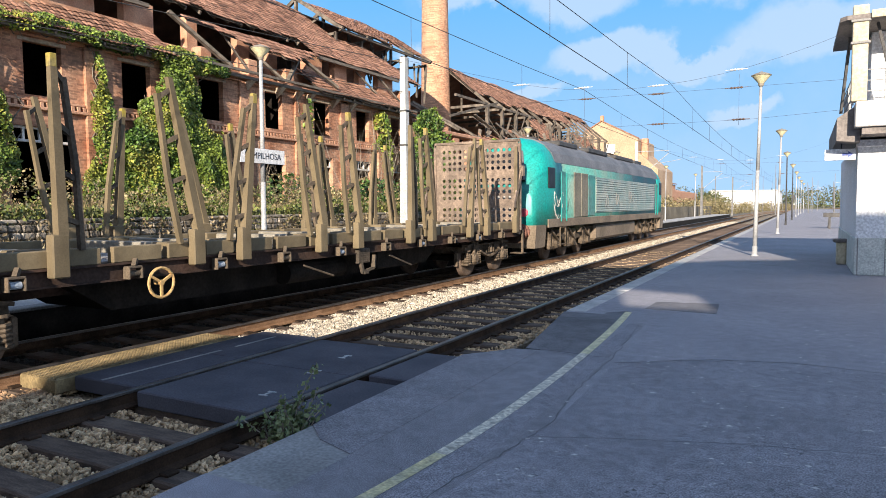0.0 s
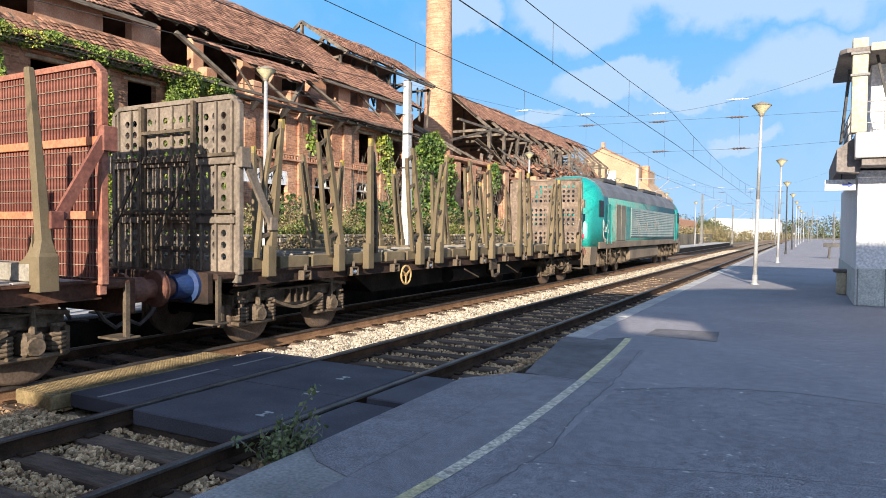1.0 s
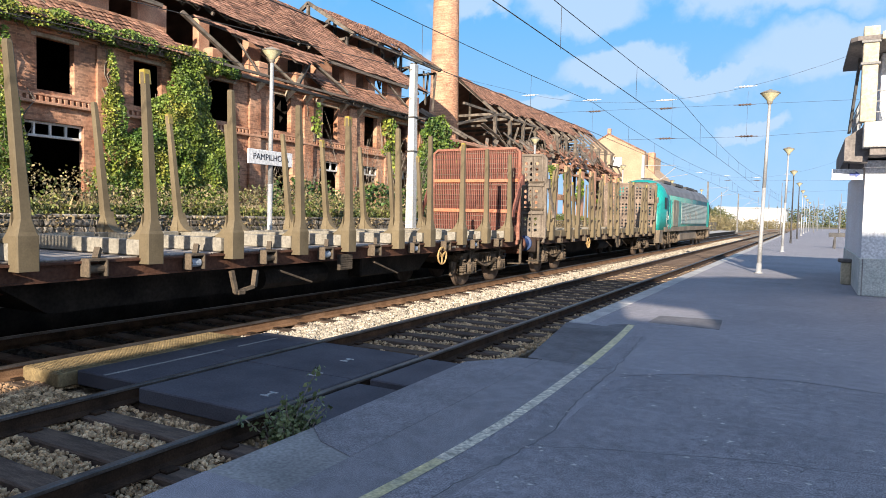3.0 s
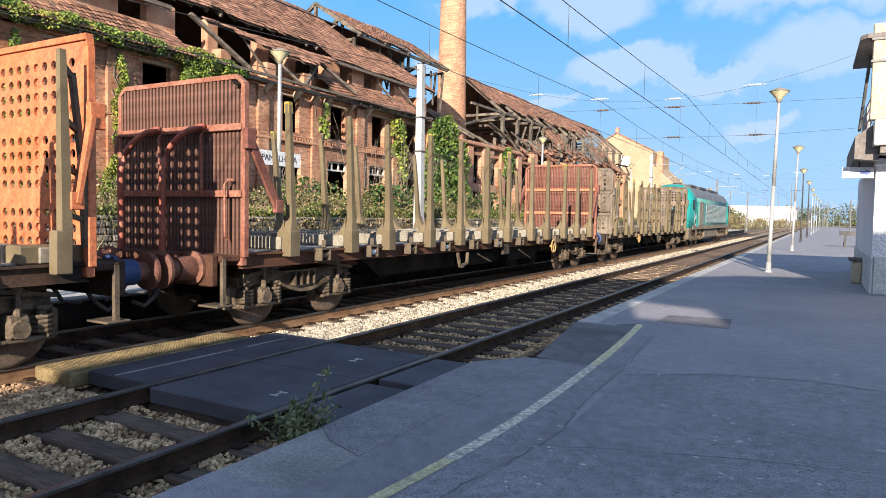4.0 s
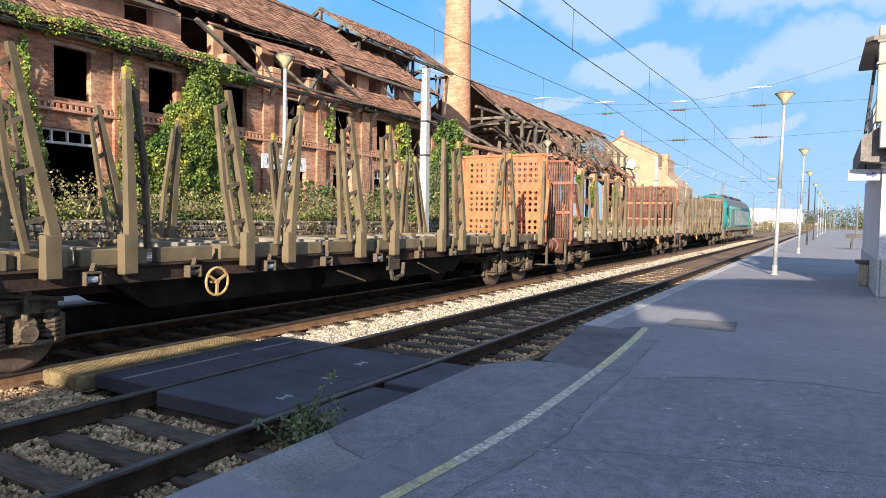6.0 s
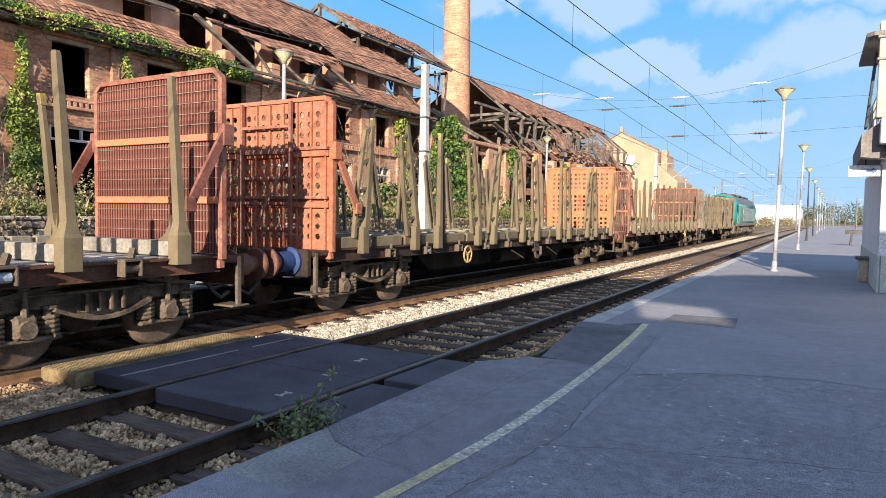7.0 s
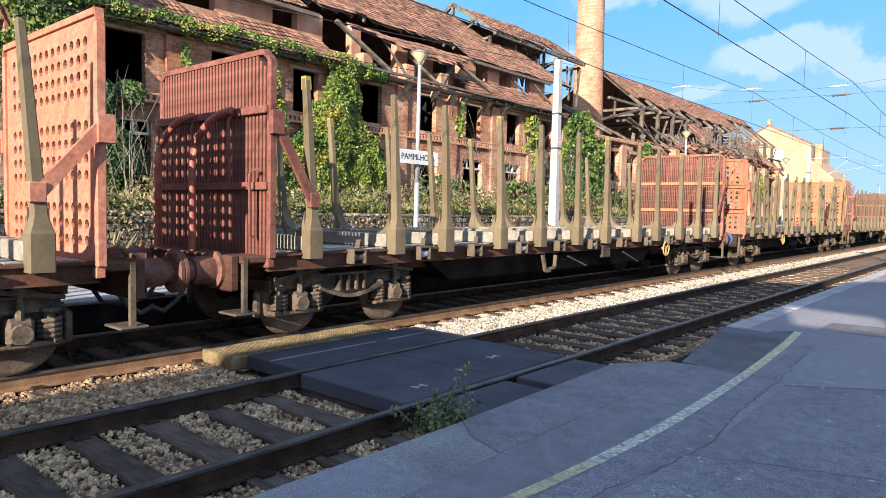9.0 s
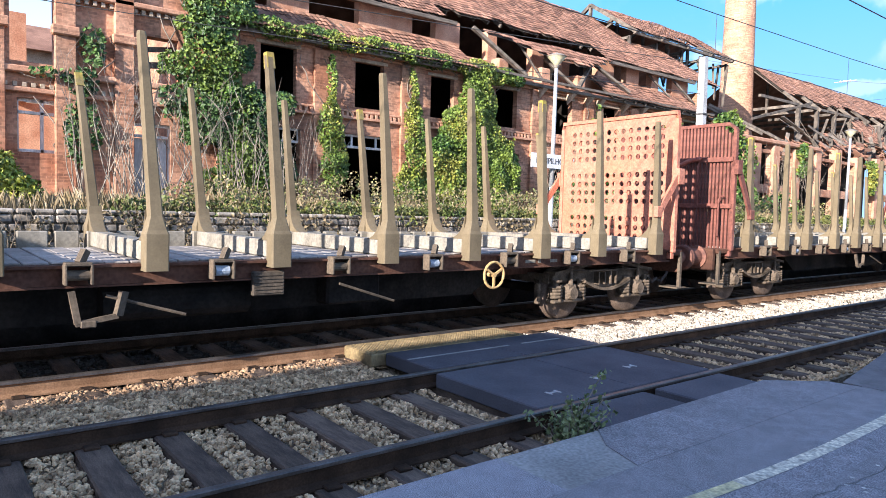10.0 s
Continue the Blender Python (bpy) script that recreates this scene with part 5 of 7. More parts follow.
            sl = Mesh().add([(s * 1.460, -4.05, z), (s * 1.485, -4.05, z - 0.01), (s * 1.462, -4.05, z + 0.05), (s * 1.460, 7.55, z), (s * 1.485, 7.55, z - 0.01), (s * 1.462, 7.55, z + 0.05)], [(0, 1, 4, 3), (1, 2, 5, 4), (2, 0, 3, 5), (0, 2, 1), (3, 4, 5)])
            part("slat", sl, M["louvre"], lo)
        for y0, y1 in ((-6.95, -6.12), (-6.06, -5.23)):
            part("door", Mesh().bev(s * 1.45 - 0.015, s * 1.45 + 0.02, y0, y1, 1.42, 3.02, 0.012), M["door_brown"], th, "dusty brown side door")
        part("skirt", Mesh().bev(s * 1.44 - 0.03, s * 1.44 + 0.022, -h + 0.95, h - 0.95, 1.12, 1.40, 0.012), M["loco_dust"], th, "dirty brown lower skirt")
        part("panel", Mesh().bev(s * 1.447 - 0.012, s * 1.447 + 0.012, -5.15, -4.2, 1.45, 3.0, 0.01), M["teal_dusty"], th)
        # sprayed scribbles
        rr = random.Random(3)
        for base, zc, col_, rad in ((-8.95, 2.05, "white_dirty", 0.016), (-8.95, 1.65, "white_dirty", 0.014), (-8.1, 1.85, "dark_steel", 0.013), (-1.0, 2.1, "dark_steel", 0.016), (1.6, 2.2, "dark_steel", 0.016), (-2.8, 2.0, "dark_steel", 0.014)):
            x = s * (1.455 if base < -5 else 1.505)
            ph, ph2 = rr.uniform(0, 6), rr.uniform(0, 6)
            pts = [Vector((x, base + 0.34 * math.sin(1.0 * a * 0.45 + ph) + 0.03 * a, zc + 0.26 * math.sin(a * 0.8 + ph2))) for a in range(0, 16)]
            part("scribble", Mesh().path(pts, rad * 0.45, 4), M["loco_grey" if base > -5 else col_], th, "sprayed scribble")
    tank = Mesh().bev(-1.30, 1.30, -3.6, 3.6, 0.42, 1.10, 0.10)
    part("fuel_tank", tank, M["loco_dust"], th, "dusty brown fuel tank between the bogies")
    for yc in (-6.6, 6.6):
        fr = Mesh()
        for s in (-1, 1):
            x = s * 1.12
            fr.prism([(yc - 2.5, 0.72), (yc - 2.3, 0.98), (yc + 2.3, 0.98), (yc + 2.5, 0.72), (yc + 2.0, 0.62), (yc - 2.0, 0.62)], x - 0.06, x + 0.06, "x")
            for q in (-1.85, 0.0, 1.85):
                fr.bev(x - 0.10, x + 0.14, yc + q - 0.20, yc + q + 0.20, 0.34, 0.70, 0.05)
                fr.tube((x + s * 0.1, yc + q, 0.52), (x + s * 0.24, yc + q, 0.52), 0.15, 0.12, 12)
                for d in (-0.42, 0.42):
                    fr.tube((x + s * 0.05, yc + q + d, 0.40), (x + s * 0.05, yc + q + d, 0.95), 0.11, n=10)
                fr.beam((x + s * 0.12, yc + q - 0.6, 0.42), (x + s * 0.12, yc + q + 0.6, 0.42), 0.08)
                fr.beam((x + s * 0.16, yc + q - 0.5, 1.05), (x + s * 0.16, yc + q + 0.4, 0.6), 0.06)
            fr.tube((x + s * 0.12, yc - 0.9, 0.85), (x + s * 0.12, yc - 0.9, 1.2), 0.13, n=10)
            fr.tube((x + s * 0.12, yc + 0.9, 0.85), (x + s * 0.12, yc + 0.9, 1.2), 0.13, n=10)
        part("bogie", fr, M["bogie"], th, "dusty brown three-axle bogie")
        for q in (-1.85, 0.0, 1.85):
            w = add_wheelset(th, yc + q)
            for q_ in WS_TYRE:
                part("tyre", q_, None, w)
    MOVING.append((th, uc))
    return th


LOCO = locomotive()


def motions():
    """The train gathers speed past the platform; its wheels roll with it."""
    steps = [0.25 * k for k in range(41)]
    for ob, u in MOVING:
        walk(ob, [(t, pose(FAR, u + run(t), 0)) for t in steps])
    for ob, y in WHEELS:
        walk(ob, [(k / 15, Matrix.Translation((0, y, WHEEL_R)) @ Matrix.Rotation(-run(k / 15) / WHEEL_R, 4, "X")) for k in range(151)])

# ---- the ruined brick works ----
ruin = thing("ruined_works", "long derelict red brick works with a broken tiled roof", "building", kind="")
Y0, Y1 = 6.1, 34.0
upper = [(8.25, 9.45, 5.0, 6.8), (11.6, 12.75, 5.22, 6.76), (14.8, 15.9, 5.22, 6.74), (18.0, 19.2, 5.22, 6.74), (21.5, 22.55, 5.22, 6.74), (24.7, 25.8, 5.22, 6.74), (28.0, 29.1, 5.22, 6.74), (31.2, 32.3, 5.22, 6.74)]
lower = [(8.2, 9.6, 1.6, 4.3), (11.1, 13.05, 1.6, 4.3), (14.6, 16.1, 1.6, 4.2), (17.9, 19.4, 1.6, 4.2), (21.2, 22.7, 1.6, 4.2), (24.5, 26.0, 2.3, 4.2), (27.8, 29.3, 1.6, 4.2), (31.0, 32.5, 2.3, 4.2)]
fw = walls(Mesh(), FRONT - 0.24, FRONT, Y0, Y1, SHELF - 0.4, 7.25, upper + lower)
part("wall_front", fw, M["brick"], ruin, "weathered red brick front wall")
# pilasters, string course and cornice
pc = [7.2, 10.35, 13.75, 16.9, 20.3, 23.6, 26.9, 30.1, 33.6]
for y in pc:
    part("pilaster", Mesh().bev(FRONT + 0.002, FRONT + 0.12, y - 0.32, y + 0.32, SHELF - 0.2, 7.0, 0.02), M["brick"], ruin)
part("string_course", Mesh().bev(FRONT + 0.003, FRONT + 0.14, Y0, Y1, 4.78, 4.88, 0.02).bev(FRONT + 0.003, FRONT + 0.10, Y0, Y1, 5.02, 5.10, 0.02), M["brick_plain"], ruin)
dn_ = Mesh()
y = Y0
while y < Y1:
    dn_.box(FRONT + 0.003, FRONT + 0.115, y, y + 0.09, 4.885, 5.015)
    y += 0.19
part("dentil_course", dn_, M["brick_plain"], ruin, "row of dentil bricks")["kind"] = "stuff"
part("cornice", Mesh().bev(FRONT + 0.003, FRONT + 0.20, Y0, Y1, 7.0, 7.10, 0.02).bev(FRONT + 0.003, FRONT + 0.12, Y0, Y1, 6.9, 6.99, 0.02), M["brick_plain"], ruin)
for a, c, z0, z1 in upper:
    part("lintel", Mesh().bev(FRONT - 0.1, FRONT + 0.02, a - 0.15, c + 0.15, z1 - 0.005, z1 + 0.10, 0.01), M["render_old"], ruin, "cracked pale lintel")
for a, c, z0, z1 in lower[:2] + lower[3:]:
    tr = Mesh()
    for z in (z1 - 0.03, z1 - 0.42):
        tr.bev(FRONT - 0.22, FRONT - 0.12, a, c, z - 0.04, z + 0.04, 0.008)
    n = max(2, int((c - a) / 0.45))
    for k in range(n + 1):
        yy = a + (c - a) * k / n
        tr.bev(FRONT - 0.21, FRONT - 0.13, yy - 0.035, yy + 0.035, z1 - 0.42, z1 - 0.03, 0.006)
    part("transom", tr, M["white_dirty"], ruin, "peeling white transom frame")
# inside: floors and walls, coloured near-black to stand in for room shade
part("floor", Mesh().box(-31.6, FRONT - 0.42, Y0, Y1, SHELF - 0.3, SHELF - 0.05).box(-31.6, FRONT - 0.42, Y0, 10.2, 4.55, 4.75).box(-31.6, FRONT - 0.42, 10.6, Y1, 4.55, 4.75), M["interior_shade"], ruin)
part("wall_back", Mesh().box(-32.0, -31.6, Y0, Y1, SHELF - 0.3, 8.6), M["interior_shade"], ruin)
part("wall_inner", Mesh().box(-31.6, FRONT - 0.42, 10.22, 10.55, SHELF, 7.2), M["interior_shade"], ruin)
part("wall_inner", Mesh().box(-31.6, FRONT - 0.42, 23.4, 23.7, SHELF, 8.6), M["interior_shade"], ruin)
part("wall_inner", Mesh().box(-27.4, -27.1, 10.6, 23.4, SHELF, 9.0), M["interior_shade"], ruin)
part("ceiling_void", Mesh().box(-31.6, -21.4, Y0 + 0.5, Y1 - 0.5, 7.3, 7.4), M["interior_shade"], ruin)
part("wall_end", Mesh().box(-31.6, FRONT - 0.42, Y1 - 0.4, Y1 - 0.002, SHELF, 8.6), M["brick_end"], ruin)
part("wall_end", Mesh().box(-31.6, FRONT - 0.42, Y0 + 0.002, Y0 + 0.4, SHELF, 8.6), M["brick_end"], ruin)
# attic storey
attic = [(10.35, 12.3, 8.3, 9.15), (14.6, 15.7, 8.4, 9.1), (16.9, 18.4, 8.0, 9.3), (18.9, 21.0, 7.6, 9.3), (21.7, 22.9, 7.6, 9.3), (23.7, 25.4, 8.2, 9.3), (26.6, 27.6, 8.3, 9.15), (28.6, 29.7, 8.3, 9.15), (30.3, 31.5, 8.3, 9.15)]
aw = walls(Mesh(), -21.35, -21.0, 9.0, 33.0, 7.3, 9.2, attic)
part("wall_attic", aw, M["brick_plain"], ruin, "orange brick attic wall")

TILE_W, TILE_L = 0.18, 0.28


def tile_faces(n=3):
    """One pan tile, its low edge at the origin, rising along +y, curved across x."""
    v, f = [], []
    for j in (0, 1):
        for k in range(n + 1):
            a = k / n
            v.append((a * TILE_W - TILE_W / 2, j * TILE_L * 1.06, 0.030 * math.sin(a * math.pi) + (0.026 if j == 0 else 0.0)))
    for k in range(n):
        f.append((k, k + 1, n + 2 + k, n + 1 + k))
    e = len(v)
    for k in range(n + 1):
        v.append((v[k][0], 0.0, v[k][2] - 0.025))
    for k in range(n):
        f.append((e + k, e + k + 1, k + 1, k))
    return v, f


TV, TF = tile_faces()
TILE_ONE = Mesh().add(TV, TF).data("tile", M["tile_one"])


def sag(y, s):
    return 0.10 * math.sin(y * 0.55) * s + 0.05 * math.sin(y * 1.7 + 2 * s)


def tiled_slope(parent, name, y0, y1, low, high, keep, singles=0, sheet=True, label="rows of weathered clay pan tiles"):
    """Tiles on a plane that rises from low (x, z) to high (x, z), running along y; keep(y, s): whether a tile is left."""
    lo, hi = Vector((low[0], 0, low[1])), Vector((high[0], 0, high[1]))
    run_ = (hi - lo).length
    d = (hi - lo).normalized()
    nrm = Vector((d.z, 0, -d.x)) if d.x < 0 else Vector((-d.z, 0, d.x))
    if nrm.z < 0:
        nrm = -nrm
    rows, cols = int(run_ / TILE_L), int((y1 - y0) / TILE_W)
    m = Mesh()
    rr = random.Random(11)
    made = 0
    V, F = m.v, m.f
    under = Mesh()
    for r in range(rows):
        for c in range(cols):
            s, y = r * TILE_L, y0 + (c + 0.5) * TILE_W
            if not keep(y, s / run_):
                continue
            j = rr.uniform(-0.025, 0.025)
            slip = rr.uniform(-0.03, 0.03) if rr.random() < 0.25 else 0.0
            lift = sag(y, s / run_) * 0.6 + rr.uniform(0, 0.02)
            base = lo + d * (s + slip) + nrm * lift
            if made < singles and r < 3:
                o = part("tile", TILE_ONE, None, parent)
                bx = Vector((0, 1, 0))
                o.matrix_basis = Matrix(((bx.x, d.x, nrm.x, base.x), (bx.y, d.y, nrm.y, y), (bx.z, d.z, nrm.z, base.z), (0, 0, 0, 1)))
                made += 1
                continue
            k = len(V)
            for a, b_, c_ in TV:
                q = base + d * b_ + nrm * c_
                V.append((q.x, y + a + j * b_, q.z))
            F.extend([tuple(i + k for i in f) for f in TF])
        if sheet:
            pass
    o = part(name, m, M["tile"], parent, label)
    o["kind"] = "stuff"
    if sheet:
        u = Mesh()
        cells = int((y1 - y0) / 0.46)
        for r in range(rows):
            for c in range(cols // 2):
                s, y = r * TILE_L, y0 + (c + 0.5) * TILE_W * 2
                if keep(y - 0.1, s / run_) and keep(y + 0.1, s / run_):
                    a, b_ = lo + d * s - nrm * 0.06, lo + d * (s + TILE_L) - nrm * 0.06
                    l0 = sag(y, s / run_) * 0.6
                    u.add([(a.x, y - TILE_W, a.z + l0), (a.x, y + TILE_W, a.z + l0), (b_.x, y + TILE_W, b_.z + l0), (b_.x, y - TILE_W, b_.z + l0)], [(0, 1, 2, 3)])
        ob = part("roof_boarding", u, M["timber"], parent)
        ob["kind"] = "stuff"
    return o


def ragged(y, k=1.0, seed=0.0):
    return noise.noise(Vector((y * 0.9 * k, seed, 0.3))) * 0.5 + noise.noise(Vector((y * 3.1 * k, seed, 1.7))) * 0.25


LOW, HIGH = (-20.55, 9.12), (-26.2, 13.35)


def keep_main(y, s):
    if 15.9 < y < 25.6 and s < 0.05 + 0.10 * (1 + ragged(y, 1, 2.0)):
        return False
    return True


def keep_pent(y, s):
    if 16.6 + 0.5 * ragged(y) < y < 24.6:
        return False
    if 11.0 < y < 12.2 and s > 0.55 + 0.3 * ragged(y, 2):
        return False
    return True


tiled_slope(ruin, "roof_tiles", 5.6, 31.2, LOW, HIGH, keep_main)
def keep_slump(y, s):
    edge = min(1.0, max(0.02, 0.06 + 0.10 * abs(y - 22.6) + (0.05 * (22.6 - y) if y < 22.6 else 0.12 * (y - 22.6)))) + 0.22 * ragged(y, 1.3, 6.0)
    return s > edge


tiled_slope(ruin, "roof_tiles", 15.8, 26.4, (-19.35, 8.0), (-20.8, 9.22), keep_slump)
tiled_slope(ruin, "roof_tiles", 31.2, 36.5, LOW, (-23.7, 11.5), lambda y, s: y < 35.4 - 1.2 * s + 0.6 * ragged(y, 2, 5))
tiled_slope(ruin, "roof_tiles", 30.9, 41.5, (-22.95, 11.95), (-26.2, 14.05), lambda y, s: not (s < 0.25 and 36 < y < 39 and ragged(y, 2, 3) > -0.1) and y < 41.2 - 0.8 * (1 - s))
tiled_slope(ruin, "roof_tiles", 6.6, 32.6, (-19.35, 7.12), (-21.0, 8.30), keep_pent, singles=300)
part("roof_back", Mesh().add([(-26.25, 5.6, 13.25), (-26.25, 41.0, 13.25), (-32.2, 41.0, 8.6), (-32.2, 5.6, 8.6)], [(0, 1, 2, 3)]).add([(-26.25, 5.6, 13.1), (-26.25, 41.0, 13.1), (-32.2, 41.0, 8.45), (-32.2, 5.6, 8.45)], [(3, 2, 1, 0)]), M["tile"], ruin)
# exposed timbers
def timber(a, c, w, h):
    part("rafter", Mesh().beam(a, c, w, h), M["timber"], ruin, "grey exposed roof timber")


for k in range(46):
    y = 7.0 + k * 0.75
    if y < 31:
        timber((-21.7, y, 9.75), (-26.2, y, 13.1), 0.09, 0.14)
timber((-20.6, 6.0, 9.02), (-20.6, 16.4, 9.02), 0.12, 0.14)
timber((-20.6, 25.8, 9.02), (-20.6, 33, 9.02), 0.12, 0.14)
timber((-19.6, 6.4, 7.02), (-19.6, 33.2, 7.02), 0.14, 0.12)
timber((-19.4, 16.4, 7.22), (-19.4, 33.0, 7.18), 0.10, 0.10)
for k in range(34):
    y = 6.8 + k * 0.78
    if y < 16.4 or y > 24.8:
        timber((-19.42, y, 7.02), (-20.9, y, 8.1), 0.07, 0.10)
ft = Mesh()
for a, c, w in (((-20.2, 16.9, 8.9), (-19.6, 19.3, 7.3), 0.20), ((-20.4, 21.1, 8.4), (-19.7, 22.4, 7.25), 0.16), ((-20.2, 23.9, 8.5), (-19.7, 22.6, 7.3), 0.18), ((-20.3, 24.1, 8.7), (-19.6, 26.0, 7.5), 0.18), ((-20.6, 19.6, 9.0), (-20.0, 20.6, 7.4), 0.10), ((-21.0, 29.4, 9.0), (-20.3, 30.3, 7.9), 0.12), ((-20.8, 31.2, 9.0), (-20.3, 32.6, 7.8), 0.12)):
    part("fallen_beam", Mesh().beam(a, c, w, w * 0.6), M["timber_grey"], ruin, "fallen weathered roof beam")
for y in (18.5, 20.95, 23.2):
    st_ = Mesh().bev(-20.6, -20.1, y - 0.3, y + 0.3, 7.25, 7.95, 0.06)
    part("stub_wall", st_, M["brick_plain"], ruin, "broken brick stub of the attic")
# corbels under the eave
for y in [20.4, 22.2, 23.4, 24.2, 26.0, 27.4]:
    cb = Mesh().add([(FRONT + 0.01, y - 0.14, 6.95), (FRONT + 0.01, y + 0.14, 6.95), (FRONT + 0.45, y + 0.14, 6.95), (FRONT + 0.45, y - 0.14, 6.95), (FRONT + 0.01, y, 6.5)], [(0, 1, 2, 3), (0, 4, 1), (1, 4, 2), (2, 4, 3), (3, 4, 0)])
    part("corbel", cb, M["render_old"], ruin)
# raised roof at the end: open truss and posts
tz = Mesh()
for y in (30.9, 33.4, 36.0, 38.6, 41.0):
    tz.beam((-22.9, y, 11.8), (-26.2, y, 13.95), 0.16, 0.2)
    tz.beam((-29.5, y, 11.8), (-26.2, y, 13.95), 0.16, 0.2)
    tz.beam((-26.2, y, 11.2), (-26.2, y, 13.85), 0.16)
    tz.beam((-26.2, y, 11.9), (-24.6, y, 12.6), 0.12)
    tz.beam((-23.4, y, 10.6), (-23.4, y, 11.7), 0.14)
    tz.beam((-23.4, y, 11.6), (-29.0, y, 11.6), 0.14)
tz.beam((-23.1, 30.9, 11.8), (-23.1, 41.2, 11.8), 0.14)
for k in range(9):
    y = 34 + 0.9 * k
    tz.beam((-23.4 + R.uniform(-0.4, 0.4), y, 9.0 + R.uniform(0, 1)), (-23.6 + R.uniform(-0.5, 0.5), y + R.uniform(-0.7, 0.7), 11.6), 0.12, 0.1)
part("truss", tz, M["timber_grey"], ruin, "open timber trusses of a collapsed roof")["kind"] = "stuff"

# roofless range that continues the works
ruin2 = thing("roofless_range", "roofless brick range with empty window openings", "building")
w2 = walls(Mesh(), FRONT - 0.4, FRONT, -16.0, Y0 - 0.02, SHELF - 0.4, 6.95, [(1.75, 2.72, 5.25, 6.95), (-0.6, 1.0, 5.25, 6.95), (0.3, 1.3, 3.2, 4.35), (1.9, 3.0, 3.0, 4.35), (4.95, 5.8, 4.6, 6.4), (4.3, 5.6, 1.8, 4.0)])
part("wall_front", w2, M["brick"], ruin2, "weathered red brick wall")
part("wall_upper", Mesh().box(FRONT - 0.38, FRONT - 0.02, 2.72, Y0 - 0.03, 6.952, 9.4).box(FRONT - 0.38, FRONT - 0.02, 1.0, 1.74, 6.952, 9.4).box(FRONT - 0.38, FRONT - 0.02, -16, -0.7, 6.952, 9.0), M["brick"], ruin2)
for y in (1.4, 2.95, 4.35):
    part("pilaster", Mesh().bev(FRONT + 0.003, FRONT + 0.22, y - 0.24, y + 0.24, SHELF - 0.2, 9.4, 0.02).bev(FRONT + 0.003, FRONT + 0.32, y - 0.32, y + 0.32, 6.0, 6.25, 0.03), M["brick"], ruin2)
part("string_course", Mesh().bev(FRONT + 0.004, FRONT + 0.16, -16, Y0, 4.48, 4.60, 0.02).bev(FRONT + 0.004, FRONT + 0.20, -16, Y0, 4.95, 5.12, 0.03).bev(FRONT + 0.004, FRONT + 0.22, 2.9, Y0, 7.05, 7.2, 0.03), M["brick_plain"], ruin2)
d2 = Mesh()
y = -4.0
while y < 5.95:
    d2.box(FRONT + 0.004, FRONT + 0.13, y, y + 0.09, 4.61, 4.72)
    d2.box(FRONT + 0.004, FRONT + 0.13, y, y + 0.09, 6.92, 7.04)
    y += 0.2
part("dentil_course", d2, M["render_old"], ruin2)["kind"] = "stuff"
for a, c, z0, z1 in ((0.3, 1.3, 3.2, 4.35), (1.9, 3.0, 3.0, 4.35), (4.3, 5.6, 1.8, 4.0)):
    fr_ = Mesh()
    for k in range(3):
        yy = a + (c - a) * k / 2
        fr_.bev(FRONT - 0.2, FRONT - 0.1, yy - 0.04, yy + 0.04, z0, z1, 0.006)
    for z in (z0 + 0.04, z1 - 0.35, z1 - 0.04):
        fr_.bev(FRONT - 0.2, FRONT - 0.1, a, c, z - 0.04, z + 0.04, 0.006)
    part("window_frame", fr_, M["white_dirty"], ruin2, "peeling white window frame")
part("shutter", Mesh().bev(FRONT - 0.3, FRONT - 0.24, 4.35, 5.55, 1.8, 3.6, 0.01), M["white_dirty"], ruin2, "peeling boarded opening")
bm_ = Mesh()
bm_.beam((FRONT - 0.1, 5.0, 6.05), (FRONT - 0.6, 5.8, 6.25), 0.14)
bm_.beam((FRONT - 0.1, 4.9, 5.6), (FRONT - 0.1, 6.0, 5.75), 0.16)
part("fallen_beam", bm_, M["timber_grey"], ruin2)
part("wall_back", Mesh().box(-30, -29.6, -16, -2.2, SHELF - 0.3, 7.6).box(-30, -29.6, 1.2, 6.0, SHELF - 0.3, 5.4).box(-30, -29.3, 2.55, 3.15, 5.4, 8.6), M["brick_plain"], ruin2)
hz_ = thing("far_house", "distant house with a clay tiled roof behind the ruin", "house")
part("wall", Mesh().box(-46, -40, 3, 16, 0, 9.3), M["render_old"], hz_)
part("roof", Mesh().prism([(-46.5, 9.3), (-43, 11.2), (-39.5, 9.3)], 2.6, 16.4), M["tile"], hz_)

# chimney stack
ch = thing("chimney_stack", "tall round orange brick factory chimney", "chimney", pose(-27.0, 49.0, 0))
part("shaft", Mesh().lathe([(1.32, 1.4), (1.26, 8), (1.17, 12), (1.14, 14), (1.06, 19), (1.0, 26), (1.12, 26.2), (1.12, 27)], n=40), M["chimney"], ch, "tapering orange brick shaft", True)
rg = Mesh()
for z in (9.0, 13.1, 16.8, 20.4):
    rad = 1.30 - 0.0165 * z
    rg.lathe([(rad + 0.0, z), (rad + 0.02, z + 0.01), (rad + 0.02, z + 0.06), (rad, z + 0.07)], n=40)
part("hoop", rg, M["rail"], ch, "rusty iron hoop")

# ---- second range, half collapsed ----
shed = thing("collapsed_shed", "half collapsed brick shed with tiled roof and rubble", "building")
pil = [36.6, 38.9, 41.2, 44.0, 47.0, 50.2, 53.6, 57.2, 61.0, 65.0, 69.2, 73.6, 78.2]
for y in pil:
    part("pillar", Mesh().bev(FRONT - 0.45, FRONT + 0.1, y - 0.42, y + 0.42, SHELF - 0.3, 6.4 + R.uniform(-0.2, 0.35), 0.05), M["brick_plain"], shed, "orange brick pillar")
